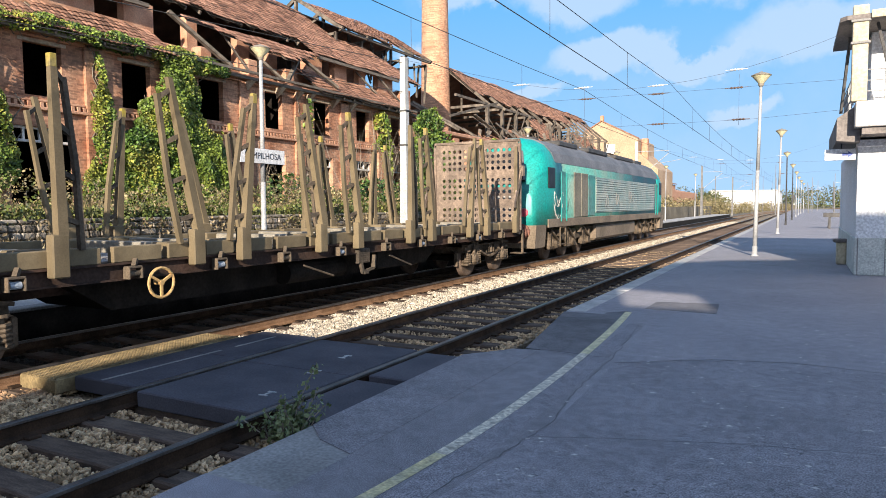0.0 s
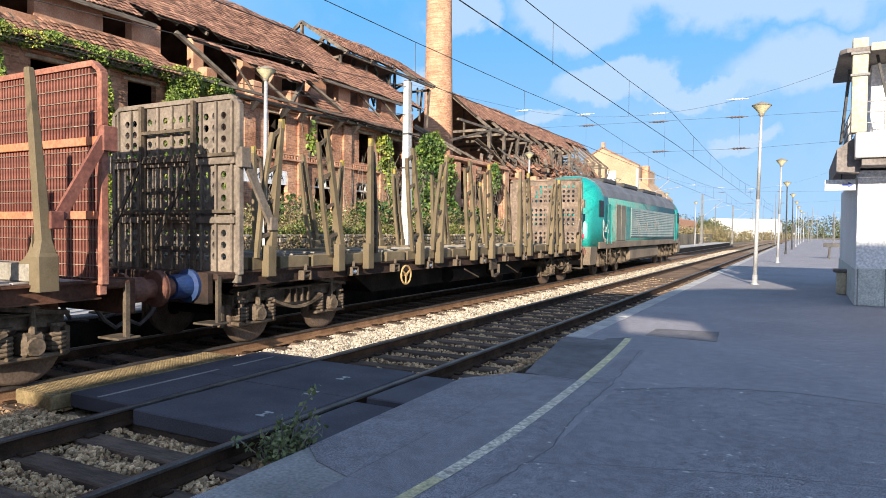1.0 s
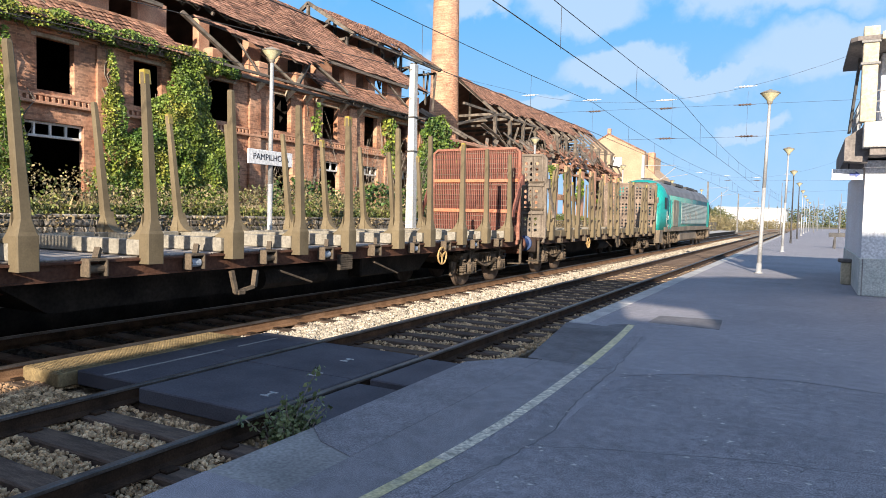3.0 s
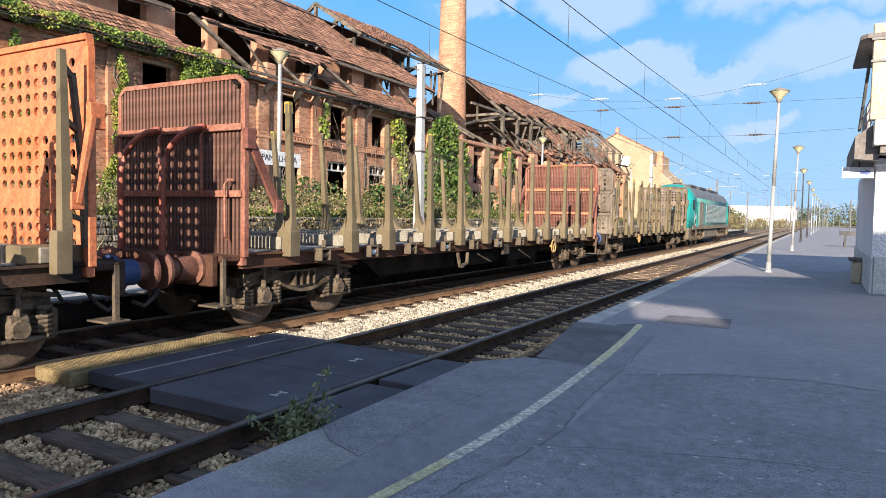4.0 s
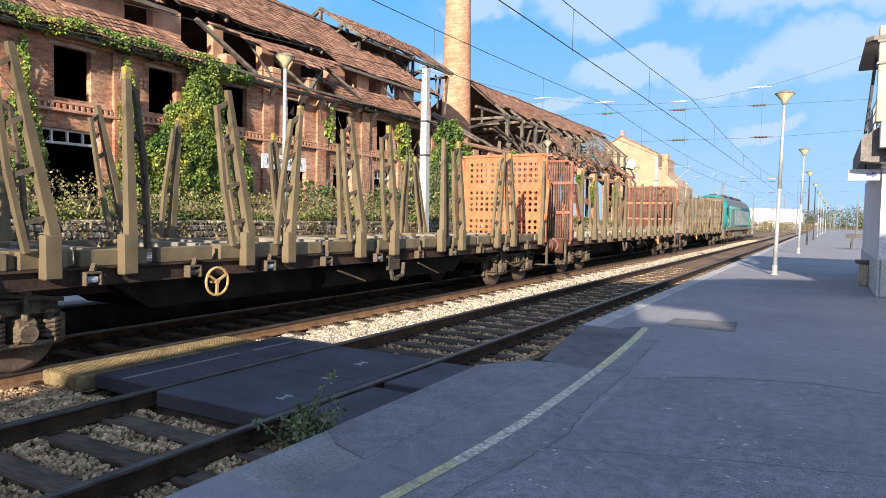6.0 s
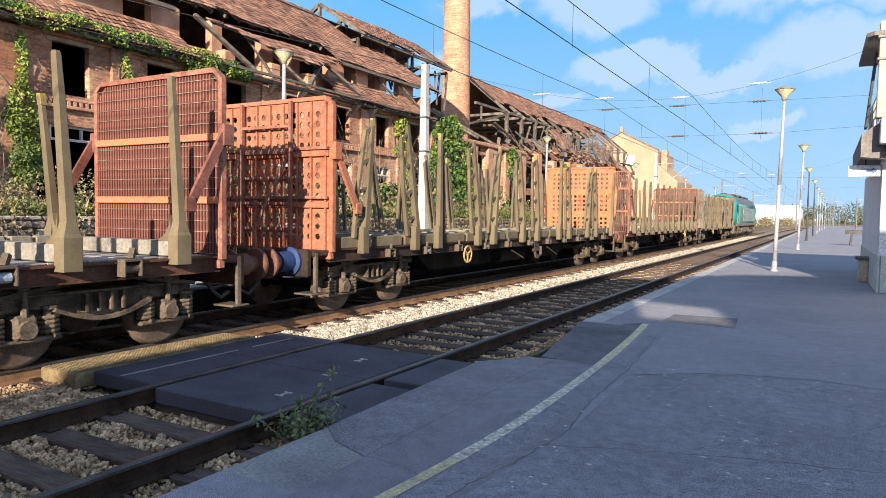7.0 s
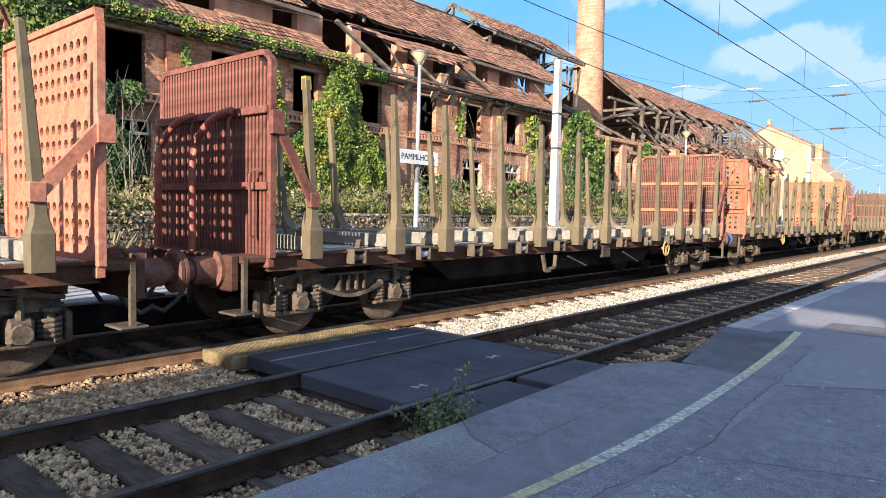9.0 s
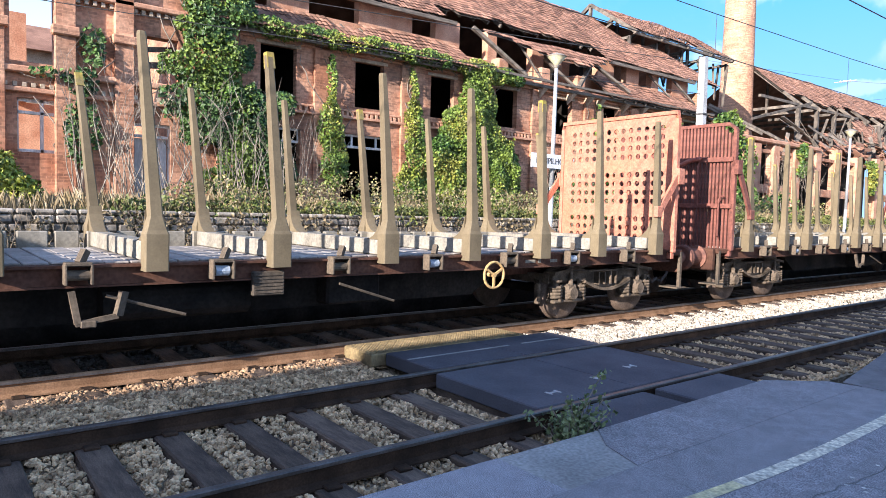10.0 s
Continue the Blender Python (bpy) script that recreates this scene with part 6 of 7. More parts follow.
wl = walls(Mesh(), FRONT - 0.38, FRONT - 0.05, 34.2, 80, SHELF - 0.4, 6.0, [(a + 0.5, c - 0.5, 3.9 if k % 3 else 1.7, 5.8) for k, (a, c) in enumerate(zip(pil[:-1], pil[1:]))] + [(a + 0.6, c - 0.6, 1.7, 3.4) for a, c in zip(pil[:-1], pil[1:])])
part("wall_front", wl, M["brick"], shed)
part("cornice", Mesh().bev(FRONT - 0.5, FRONT + 0.22, 35.9, 47, 6.35, 6.6, 0.05), M["brick_plain"], shed)
# the shed's inner shade is put into this wall's colour
part("wall_back", Mesh().box(-33, -32.6, 36, 86, SHELF - 0.3, 10.0), M["interior_shade"], shed)
tiled_slope(shed, "roof_tiles", 49.3, 87.0, (-22.6, 10.2), (-26.4, 13.5), lambda y, s: s > 0.10 + 0.25 * (ragged(y, 0.5, 9) + 0.3) and not (76 < y and s < 0.65 and ragged(y, 2, 4) > -0.2), sheet=True)
part("roof_back", Mesh().add([(-26.45, 49.3, 13.4), (-26.45, 87, 13.4), (-33.2, 87, 8.6), (-33.2, 49.3, 8.6)], [(0, 1, 2, 3)]), M["tile"], shed)
ps = Mesh()
for k in range(13):
    y = 49.6 + 3.0 * k
    ps.beam((-22.6, y, 1.6), (-22.6, y, 10.2), 0.26)
    ps.beam((-22.3, y, 9.9), (-26.4, y, 13.3), 0.16, 0.22)
    ps.beam((-22.6, y, 10.0), (-30.2, y, 10.0), 0.16, 0.2)
    ps.beam((-26.4, y, 10.0), (-26.4, y, 13.3), 0.16)
ps.beam((-22.6, 44.0, 10.0), (-22.6, 60.0, 10.1), 0.18)
for k in range(60):
    y = R.uniform(50, 80)
    a = Vector((-21.6 + R.uniform(-1, 0.8), y, R.uniform(6.3, 8)))
    ps.beam(a, a + Vector((R.uniform(-1.2, 0.6), R.uniform(-1.8, 1.8), R.uniform(0.6, 2.6))), R.uniform(0.07, 0.16))
for a, c in (((-22.4, 37.5, 8.6), (-20.2, 43.5, 6.5)), ((-24.0, 35.5, 9.6), (-20.3, 40.0, 6.9)), ((-22.0, 42.0, 8.2), (-21.4, 48.8, 9.9))):
    ps.beam(a, c, 0.15)
part("post", ps, M["timber_grey"], shed, "grey posts and broken rafters")
# sheets of roof that slid down, and rubble over them
for k, (a, c, low, high) in enumerate(((51.0, 58.6, (-20.25, 6.55), (-22.7, 8.5)), (56.6, 64.8, (-20.5, 7.3), (-23.0, 10.2)), (63.0, 72.0, (-20.2, 6.5), (-22.8, 8.9)), (70.4, 81.0, (-20.5, 6.9), (-23.2, 10.0)))):
    def keep_fallen(y, s, a=a, c=c, k=k):
        inside = a + 0.9 + 1.4 * ragged(s * 6, 1, k) + 1.2 * s < y < c - 0.9 + 1.4 * ragged(s * 5, 1, k + 4.0) - 1.0 * s
        return inside and s > 0.10 + 0.35 * ragged(y, 1.2, k) and ragged(y * 2 + 9 * s, 2, 7 + k) > -0.26
    tiled_slope(shed, "roof_tiles", a, c, low, high, keep_fallen, label="sagging sheet of fallen roof tiles")
rb_ = Mesh()
for k in range(420):
    y = R.uniform(44, 82)
    c = Matrix.Translation((R.uniform(-22.0, -20.2), y, R.uniform(6.1, 7.6) - (0.5 if y < 52 else 0))) @ Euler((R.uniform(-0.7, 0.7), R.uniform(0.1, 1.0), R.uniform(-0.6, 0.6))).to_matrix().to_4x4()
    w, l_ = R.uniform(0.10, 0.34), R.uniform(0.10, 0.30)
    rb_.box(-l_, l_, -w, w, -0.03, 0.03, c)
part("rubble", rb_, M["tile"], shed, "heap of broken clay tiles")["kind"] = "stuff"
rb_ = Mesh()
for k in range(70):
    y = R.uniform(44, 82)
    c = Matrix.Translation((R.uniform(-22.3, -20.2), y, R.uniform(6.2, 8.3))) @ Euler((R.uniform(-0.7, 0.7), R.uniform(0.1, 1.0), R.uniform(-1.6, 1.6))).to_matrix().to_4x4()
    rb_.box(-R.uniform(0.5, 1.3), R.uniform(0.5, 1.3), -0.12, 0.12, -0.02, 0.02, c)
part("timber_heap", rb_, M["timber_grey"], shed, "broken grey boards")["kind"] = "stuff"

# gabled house beyond the works
gh = thing("gabled_house", "ruined yellow gabled house beyond the works", "house")
gw = Mesh().prism([(-29.5, 0), (-29.5, 12.8), (-26.9, 14.3), (-21.6, 11.5), (-21.6, 9.6), (-18.7, 7.0), (-18.7, 0)], 100.0, 112.0)
part("wall", gw, M["render_yellow"], gh, "faded yellow gable wall")
part("window", Mesh().bev(-26.2, -24.9, 99.93, 100.02, 9.4, 10.9, 0.02), M["sign_white"], gh, "blind white window")
part("coping", Mesh().beam((-29.6, 100.1, 12.9), (-26.9, 100.1, 14.42), 0.5, 0.16).beam((-26.9, 100.1, 14.42), (-21.5, 100.1, 11.6), 0.5, 0.16), M["tile"], gh)
part("finial", Mesh().bev(-27.15, -26.65, 99.9, 100.4, 14.4, 15.2, 0.05), M["brick_plain"], gh)
part("chimney", Mesh().bev(-21.3, -20.4, 101, 102, 8.5, 11.6, 0.05), M["brick_plain"], gh)
gs = Mesh()
for a, c, z in ((112.1, 132, 7.2), (132, 160, 6.0)):
    gs.prism([(-28, z), (-25.6, z - 0.8), (-21.5, z - 1.6), (-21.5, -0.5), (-28, -0.5)], a, c)
part("annexe", gs, M["brick_plain"], gh, "low brick annexes")
part("roof", Mesh().prism([(-28.0, 7.5), (-21.2, 5.8), (-21.2, 5.65), (-28.0, 7.35)], 112.2, 132), M["tile"], gh)

# distance: warehouse, woods
wh = thing("warehouse", "long white warehouse in the distance", "warehouse")
part("wall", Mesh().box(-33, -9, 285, 330, -0.6, 7.0), M["white_wall"], wh)
part("roof", Mesh().prism([(-33.4, 7.0), (-33.4, 7.6), (-8.6, 7.3), (-8.6, 7.0)], 284.6, 330.4), M["steel_grey"], wh)

# ---- signal box on the platform ----
sb = thing("signal_box", "white two-storey signal box with a balcony", "building")
SX, SY = 1.16, 19.9
part("wall", Mesh().box(SX, SX + 7, SY, SY + 9, 0.95, 3.30), M["white_wall"], sb, "white rendered wall")
part("plinth", Mesh().bev(SX - 0.03, SX + 7, SY - 0.03, SY + 9, 0.0, 0.95, 0.02), M["plinth"], sb, "grey-green plinth")
for a_, c_, z0_, z1_ in ((0.03, 0.06, 0.0, 0.94), (0.62, 0.64, 0.0, 0.94), (0.62, 3.0, 0.40, 0.42), (0.62, 3.0, 0.66, 0.68), (1.55, 1.57, 0.42, 0.66)):
    part("joint", Mesh().box(SX + a_, SX + c_, SY - 0.034, SY - 0.029, z0_, z1_), M["concrete"], sb, "dark joint between plinth panels")
BY = 18.7
part("balcony", Mesh().bev(SX - 0.14, SX + 7.5, BY, SY + 8, 3.62, 4.22, 0.02), M["white_dirty"], sb, "stained concrete balcony")
# flank and underside of the pale balcony, coloured dark for their shade
part("bracket", Mesh().prism([(SX - 0.15, 4.15), (SX - 0.50, 3.9), (SX - 0.50, 3.35), (SX - 0.005, 3.30), (SX - 0.005, 3.61), (SX - 0.15, 3.61)], BY + 0.5, SY + 5.5), M["soffit"], sb, "sloping balcony flank, darkened for shade")
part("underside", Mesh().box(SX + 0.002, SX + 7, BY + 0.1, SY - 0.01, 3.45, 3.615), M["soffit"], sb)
part("ledge", Mesh().bev(SX - 0.04, SX + 7.2, SY - 0.16, SY - 0.012, 3.22, 3.40, 0.015), M["white_wall"], sb)
uw = Mesh()
uw.box(SX + 0.25, SX + 1.05, SY + 0.3, SY + 0.5, 4.22, 6.1)
uw.box(SX + 1.05, SX + 7, SY + 0.3, SY + 0.5, 4.22, 4.75).box(SX + 1.05, SX + 7, SY + 0.3, SY + 0.5, 5.75, 6.1)
uw.box(SX + 0.25, SX + 0.45, SY + 0.5, SY + 2.2, 4.22, 6.1)
part("wall_upper", uw, M["white_wall"], sb)
part("window", Mesh().box(SX + 1.05, SX + 7, SY + 0.38, SY + 0.42, 4.75, 5.75), M["glass_dark"], sb, "dark upper window")
part("pillar", Mesh().bev(0.92, 1.24, BY + 0.02, BY + 0.34, 4.225, 6.45, 0.015), M["cream"], sb, "cream corner pillar")
for z in (5.55, 6.06):
    part("collar", Mesh().bev(0.88, 1.28, BY - 0.02, BY + 0.38, z, z + 0.06, 0.01), M["concrete"], sb)
part("roof", Mesh().prism([(0.66, BY + 0.15), (0.80, BY - 0.02), (SX + 7, BY - 0.05), (SX + 7, SY + 2.4), (0.62, SY + 2.4)], 6.12, 6.22, "z"), M["soffit"], sb, "flat overhanging roof, its soffit darkened for shade")
part("fascia", Mesh().bev(1.28, SX + 7, BY - 0.09, BY - 0.055, 6.10, 6.28, 0.01), M["cream"], sb)
rl = Mesh()
for z in (4.45, 4.7, 4.95):
    rl.tube((1.25, BY + 0.1, z), (SX + 7, BY + 0.1, z), 0.014)
    rl.tube((1.0, BY + 0.4, z), (0.95, SY + 4, z), 0.014)
for k in range(9):
    rl.tube((1.6 + 0.8 * k, BY + 0.1, 4.2), (1.6 + 0.8 * k, BY + 0.1, 4.95), 0.014)
    rl.tube((0.99, BY + 0.6 + 0.55 * k, 4.2), (0.99, BY + 0.6 + 0.55 * k, 4.95), 0.014)
part("railing", rl, M["steel_grey"], sb, "thin steel railing")
part("strut", Mesh().beam((1.45, BY + 0.5, 6.1), (1.75, BY + 0.5, 4.7), 0.06), M["dark_steel"], sb)
part("strut", Mesh().beam((0.80, SY + 1.0, 4.2), (0.95, SY + 0.6, 6.1), 0.06), M["dark_steel"], sb)
sg = tagged(new("hanging_sign"), "white hanging sign with a blue arrow", "sign")
part("board", Mesh().bev(0.43, 1.12, SY + 0.02, SY + 0.08, 2.92, 3.20, 0.01), M["sign_white"], sg)
part("arrow", Mesh().prism([(0.82, 3.03), (0.82, 3.09), (0.95, 3.09), (0.95, 3.14), (1.06, 3.06), (0.95, 2.98), (0.95, 3.03)], SY + 0.005, SY + 0.017), M["sign_blue"], sg)
part("bracket", Mesh().beam((0.8, SY + 0.05, 3.2), (0.8, SY + 0.05, 3.34), 0.03), M["dark_steel"], sg)
bo = thing("stone_bollard", "squat pale stone post with a flat cap", "post", pose(1.0, 23.4, 0))
part("post", Mesh().bev(-0.13, 0.13, -0.2, 0.2, 0, 0.66, 0.03), M["cream"], bo)
part("cap", Mesh().bev(-0.22, 0.15, -0.26, 0.26, 0.66, 0.76, 0.02), M["soffit"], bo)
be = thing("buffer_stop", "rusty rail buffer stop on a siding", "buffer stop", pose(2.6, 56, 0))
part("frame", Mesh().beam((-1, 0, 0), (-1, 0, 1.1), 0.14).beam((1, 0, 0), (1, 0, 1.1), 0.14).beam((-1.4, 0, 1.0), (1.4, 0, 1.0), 0.3, 0.3).beam((-1, 2.4, 0), (-1, 0, 0.9), 0.12).beam((1, 2.4, 0), (1, 0, 0.9), 0.12), M["dark_steel"], be)
part("board", Mesh().bev(0.5, 2.4, 0.4, 0.5, 0.55, 0.85, 0.02), M["sign_white"], be)

# ---- platform lamps ----
def lamp(at, dark, label, k=0.8):
    """k: size of the shade; dark: pole coloured as if in shadow."""
    th = thing("platform_lamp", label, "street lamp", at, group="platform lamps")
    top = 6.41

    def turned(prof, n):
        return Mesh().lathe([(r * k, top + (z - top) * k) for r, z in prof], n=n)
    part("pole", Mesh().tube((0, 0, 0), (0, 0, 3.0), 0.075, 0.062, 12).tube((0, 0, 3.0), (0, 0, top - 0.64 * k), 0.062, 0.045, 12).lathe([(0.14, 0), (0.14, 0.03), (0.09, 0.05), (0.085, 0.35)], n=12), M["dark_steel"] if dark else M["steel_grey"], th, "", True)
    part("shade", turned([(0.06, 5.82), (0.09, 5.88), (0.37, 6.20), (0.38, 6.23), (0.35, 6.24)], 24), M["lamp_cone"], th, "yellowish translucent cone shade", True)
    part("cap", turned([(0.40, 6.22), (0.41, 6.25), (0.27, 6.32), (0.08, 6.38), (0.04, 6.41)], 24), M["lamp_cap"], th, "brown metal cap")
    part("collar", turned([(0.07, 5.76), (0.11, 5.82), (0.13, 5.89), (0.08, 5.90)], 16), M["lamp_cap"], th)
    return th


LEAN = 1.0
first = lamp(pose(-1.52, 26.0, 0, 0, LEAN), False, "tall grey platform lamp with a cone shade")
for k, (x, y) in enumerate(((-1.45, 46), (-1.45, 66), (-1.28, 86), (-1.1, 106), (-0.95, 126), (-0.7, 146), (-0.3, 166))):
    # two poles stand in shadow, put in as a darker pole colour
    if k in (1, 2):
        lamp(pose(x, y, 0), True, "platform lamp with a cone shade, pole darkened as if in shadow")
    else:
        copy_thing(first, pose(x, y, 0, 0, LEAN if k == 0 else 0))
small = lamp(pose(-12.0, 12.75, -0.52, 0, 0.4), False, "grey lamp with a cone shade on the far platform", 0.62)
for y in (31.0, 48.5, 68, 88):
    copy_thing(small, pose(-12.0, y, -0.7, 0, 0.4))

# ---- station name board ----
nb = thing("name_board", "white station name board on the lamp post", "sign", pose(-11.9, 12.68, 3.12))
part("board", Mesh().bev(-0.02, 0.02, -0.78, 0.78, -0.18, 0.18, 0.008), M["sign_white"], nb)
fc = bpy.data.curves.new("lettering", "FONT")
fc.body, fc.size, fc.align_x, fc.align_y, fc.extrude = "PAMPILHOSA", 0.215, "CENTER", "CENTER", 0.002
fo = new("lettering", fc)
fo.parent = nb
fo.matrix_basis = Matrix(((0, 0, 1, 0.023), (1, 0, 0, 0), (0, 1, 0, 0), (0, 0, 0, 1)))
fc.materials.append(M["letter"])

# ---- catenary ----
def mast(x, y, top, z0=0.28, label="pale concrete catenary mast"):
    th = thing("catenary_mast", label, "mast", pose(x, y, 0), group="catenary masts")
    part("post", Mesh().add([(-0.16, -0.14, z0), (0.16, -0.14, z0), (0.16, 0.14, z0), (-0.16, 0.14, z0), (-0.10, -0.10, top), (0.10, -0.10, top), (0.10, 0.10, top), (-0.10, 0.10, top)], [(0, 1, 5, 4), (1, 2, 6, 5), (2, 3, 7, 6), (3, 0, 4, 7), (3, 2, 1, 0), (4, 5, 6, 7)]), M["mast"] if y < 60 and x < 0 else M["steel_dull"], th)
    part("band", Mesh().bev(-0.15, 0.15, -0.14, 0.14, 4.0, 4.06, 0.01), M["dark_steel"], th)
    part("band", Mesh().bev(-0.14, 0.14, -0.13, 0.13, 5.2, 5.26, 0.01), M["dark_steel"], th)
    ar = Mesh()
    ar.tube((0.1, 0, 4.0), (2.6, 0, 6.1), 0.03).tube((0.1, 0, 6.3), (2.6, 0, 6.3), 0.025).tube((1.4, 0, 5.2), (3.6, 0, 5.55), 0.02)
    part("cantilever", ar, M["steel_grey"], th, "thin tubular cantilever arm") if y > 40 else None
    return th


mast(-12.55, 20.5, 7.1)
for x, y in ((-12.5, 57.5), (-12.5, 98.0), (-12.3, 140)):
    mast(x, y, 7.15, -0.5 if y > 110 else 0.28)
for x, y in ((4.5, 92), (6.5, 128), (5.5, 165), (3.0, 210), (-9, 230), (-12, 190), (10, 150), (12, 190), (8, 240), (1.5, 185), (14, 120)):
    m_ = mast(x, y, 8.2, -0.5, "slim catenary mast in the distance")
    m_.scale = (0.5, 0.5, 1.0)
for k in range(34):
    x, y = R.uniform(-16, 26), R.uniform(120, 300)
    tagged(part("pole", Mesh().tube((x, y, -0.5), (x, y, R.uniform(5, 10.0)), 0.09, 0.06, 6), M["steel_dull"]), "thin grey pole in the goods yard", "pole", group="yard poles")
for x, y in ((6.2, 128), (8.4, 135), (9.9, 150), (12.2, 158), (-2.4, 190)):
    sgn = thing("signal_post", "dark railway signal on a pale post", "signal", pose(x, y, 0), group="signals")
    part("post", Mesh().tube((0, 0, -0.5), (0, 0, 3.2), 0.07, 0.06, 8), M["steel_dull"], sgn)
    part("head", Mesh().bev(-0.22, 0.22, -0.12, 0.12, 3.0, 4.1, 0.05), M["dark_steel"], sgn, "black signal head")
    part("plate", Mesh().bev(-0.16, 0.16, -0.16, -0.13, 1.6, 1.95, 0.01), M["mast"], sgn)


def wire(name, pts, r, label):
    o = tagged(part(name, Mesh().path([Vector(p) for p in pts], r, 5), M["wire"]), label, "wire")
    return o


def sagged(a, c, drop, n=10):
    a, c = Vector(a), Vector(c)
    return [a.lerp(c, k / n) - Vector((0, 0, drop * 4 * (k / n) * (1 - k / n))) for k in range(n + 1)]


spans = [-30, 29.5, 84, 138]
for ax, lab in ((NEAR, "over the platform track"), (FAR, "over the train")):
    wire("contact_wire", [(ax + (0.15 if k % 2 else -0.15), y, 5.58) for k, y in enumerate(spans)], 0.011, "dark contact wire " + lab)
    pts = []
    for a, c in zip(spans[:-1], spans[1:]):
        pts += sagged((ax, a, 6.95), (ax, c, 6.95), 0.55, 8)
    wire("messenger_wire", pts, 0.010, "dark messenger wire " + lab)
    dr = Mesh()
    for a, c in zip(spans[:-1], spans[1:]):
        for k in range(1, 8):
            y = a + (c - a) * k / 8
            t = k / 8
            dr.tube((ax, y, 5.58), (ax, y, 6.95 - 0.55 * 4 * t * (1 - t)), 0.006, n=4)
    tagged(part("dropper_wires", dr, M["wire"]), "thin droppers between the wires " + lab, "wire")
for yy, s in ((29.5, 1.0), (84, 1.0)):
    wire("cross_wire", [(-12.5, 20.5 if yy < 40 else 57.5, 7.0)] + sagged((-11.8, yy, 7.5), (1.3, yy, 8.2), 1.0, 12) + [(8, yy, 11.0)], 0.0055, "thin cross-span wire above the tracks")
    wire("cross_wire", [(-11.8, yy, 6.6), (1.0, yy, 6.45), (8, yy, 6.5)], 0.005, "thin cross-span wire above the tracks")
    wire("cross_wire", [(-8.0, yy, 5.25), (-2.0, yy, 5.2), (8, yy, 5.6)], 0.005, "thin cross-span wire above the tracks")
    for x, z, m in ((-8.75, 7.05, "insulator"), (-5.55, 6.85, "insulator"), (-2.5, 7.2, "insulator"), (-11.7, 7.45, "insulator"), (-8.6, 6.54, "insulator_brown"), (-5.55, 6.50, "insulator_brown"), (-2.5, 6.48, "insulator_brown"), (-5.55, 5.24, "insulator_brown"), (-2.4, 5.22, "insulator_brown")):
        q = Mesh()
        q.lathe([(0.012, -0.42), (0.012, -0.26)] + [(0.05 if k % 2 else 0.022, -0.24 + 0.06 * k) for k in range(9)] + [(0.012, 0.26), (0.012, 0.42)], n=10, axis="x")
        o = tagged(part("insulator", q, M[m]), "ribbed insulator on a cross-span wire", "insulator", group="insulators")
        o.location = (x, yy, z)
    for x in (-8.7, -5.3, -2.4):
        wire("cross_wire", [(x, yy, 5.0), (x, yy, 7.0)], 0.0045, "thin vertical dropper wire")
wire("overhead_cable", sagged((-12.55, 20.5, 6.9), (-22, -25, 7.6), 0.4), 0.012, "black cable strung from the mast")
wire("overhead_cable", sagged((-12.55, 20.5, 5.9), (-18.8, -22, 6.0), 0.3), 0.010, "black cable strung from the mast")

# ---- unseen building behind the camera, added and shaped to shade the platform ----
hb = thing("station_building", "unseen station building added behind the viewer to cast shade", "building", kind="structure")
part("wall", Mesh().box(1.35, 14, -45, -13.0, 0, 8.7), M["white_wall"], hb)
# lower block added only to widen the shadow over the ballast
part("wing", Mesh().box(-1.36, 1.348, -45, -13.0, 0, 7.05), M["white_wall"], hb)
# outline and opening follow the shadow and lit patch wanted on the platform
gable = Mesh()
gable.prism([(1.35, 8.702), (4.5, 8.702), (4.5, 11.8), (4.4, 11.8), (3.0, 11.2)], -13.32, -13.02)
gable.prism([(4.5, 9.66), (6.1, 9.50), (6.1, 11.9), (4.5, 11.82)], -13.32, -13.02)
gable.prism([(6.1, 8.702), (14, 8.702), (14, 13.0), (10.8, 13.0), (8.2, 12.6), (6.1, 11.9)], -13.32, -13.02)
part("gable", gable, M["concrete"], hb, "unseen gable cut to cast the shadow edge and a lit patch")

# ---- stone wall behind the far platform ----
sw = thing("stone_wall", "rough rubble stone wall with dead creepers", "wall", kind="structure")
part("core", Mesh().box(-13.5, -13.16, -30, 60, 0.2, 1.62), M["soil"], sw)
stm = Mesh()
rr = random.Random(5)
single = []
z = 0.28
while z < 1.62:
    hgt = rr.uniform(0.13, 0.22)
    y = -6.0
    while y < 46:
        w = rr.uniform(0.16, 0.42)
        stm.bev(-13.2, -13.06 + rr.uniform(-0.03, 0.04), y + 0.012, y + w - 0.012, z + 0.01, min(z + hgt, 1.66) - 0.01, 0.025)
        y += w
    z += hgt
o = part("stones", stm, M["wall_stone"], sw)
o["kind"] = "stuff"


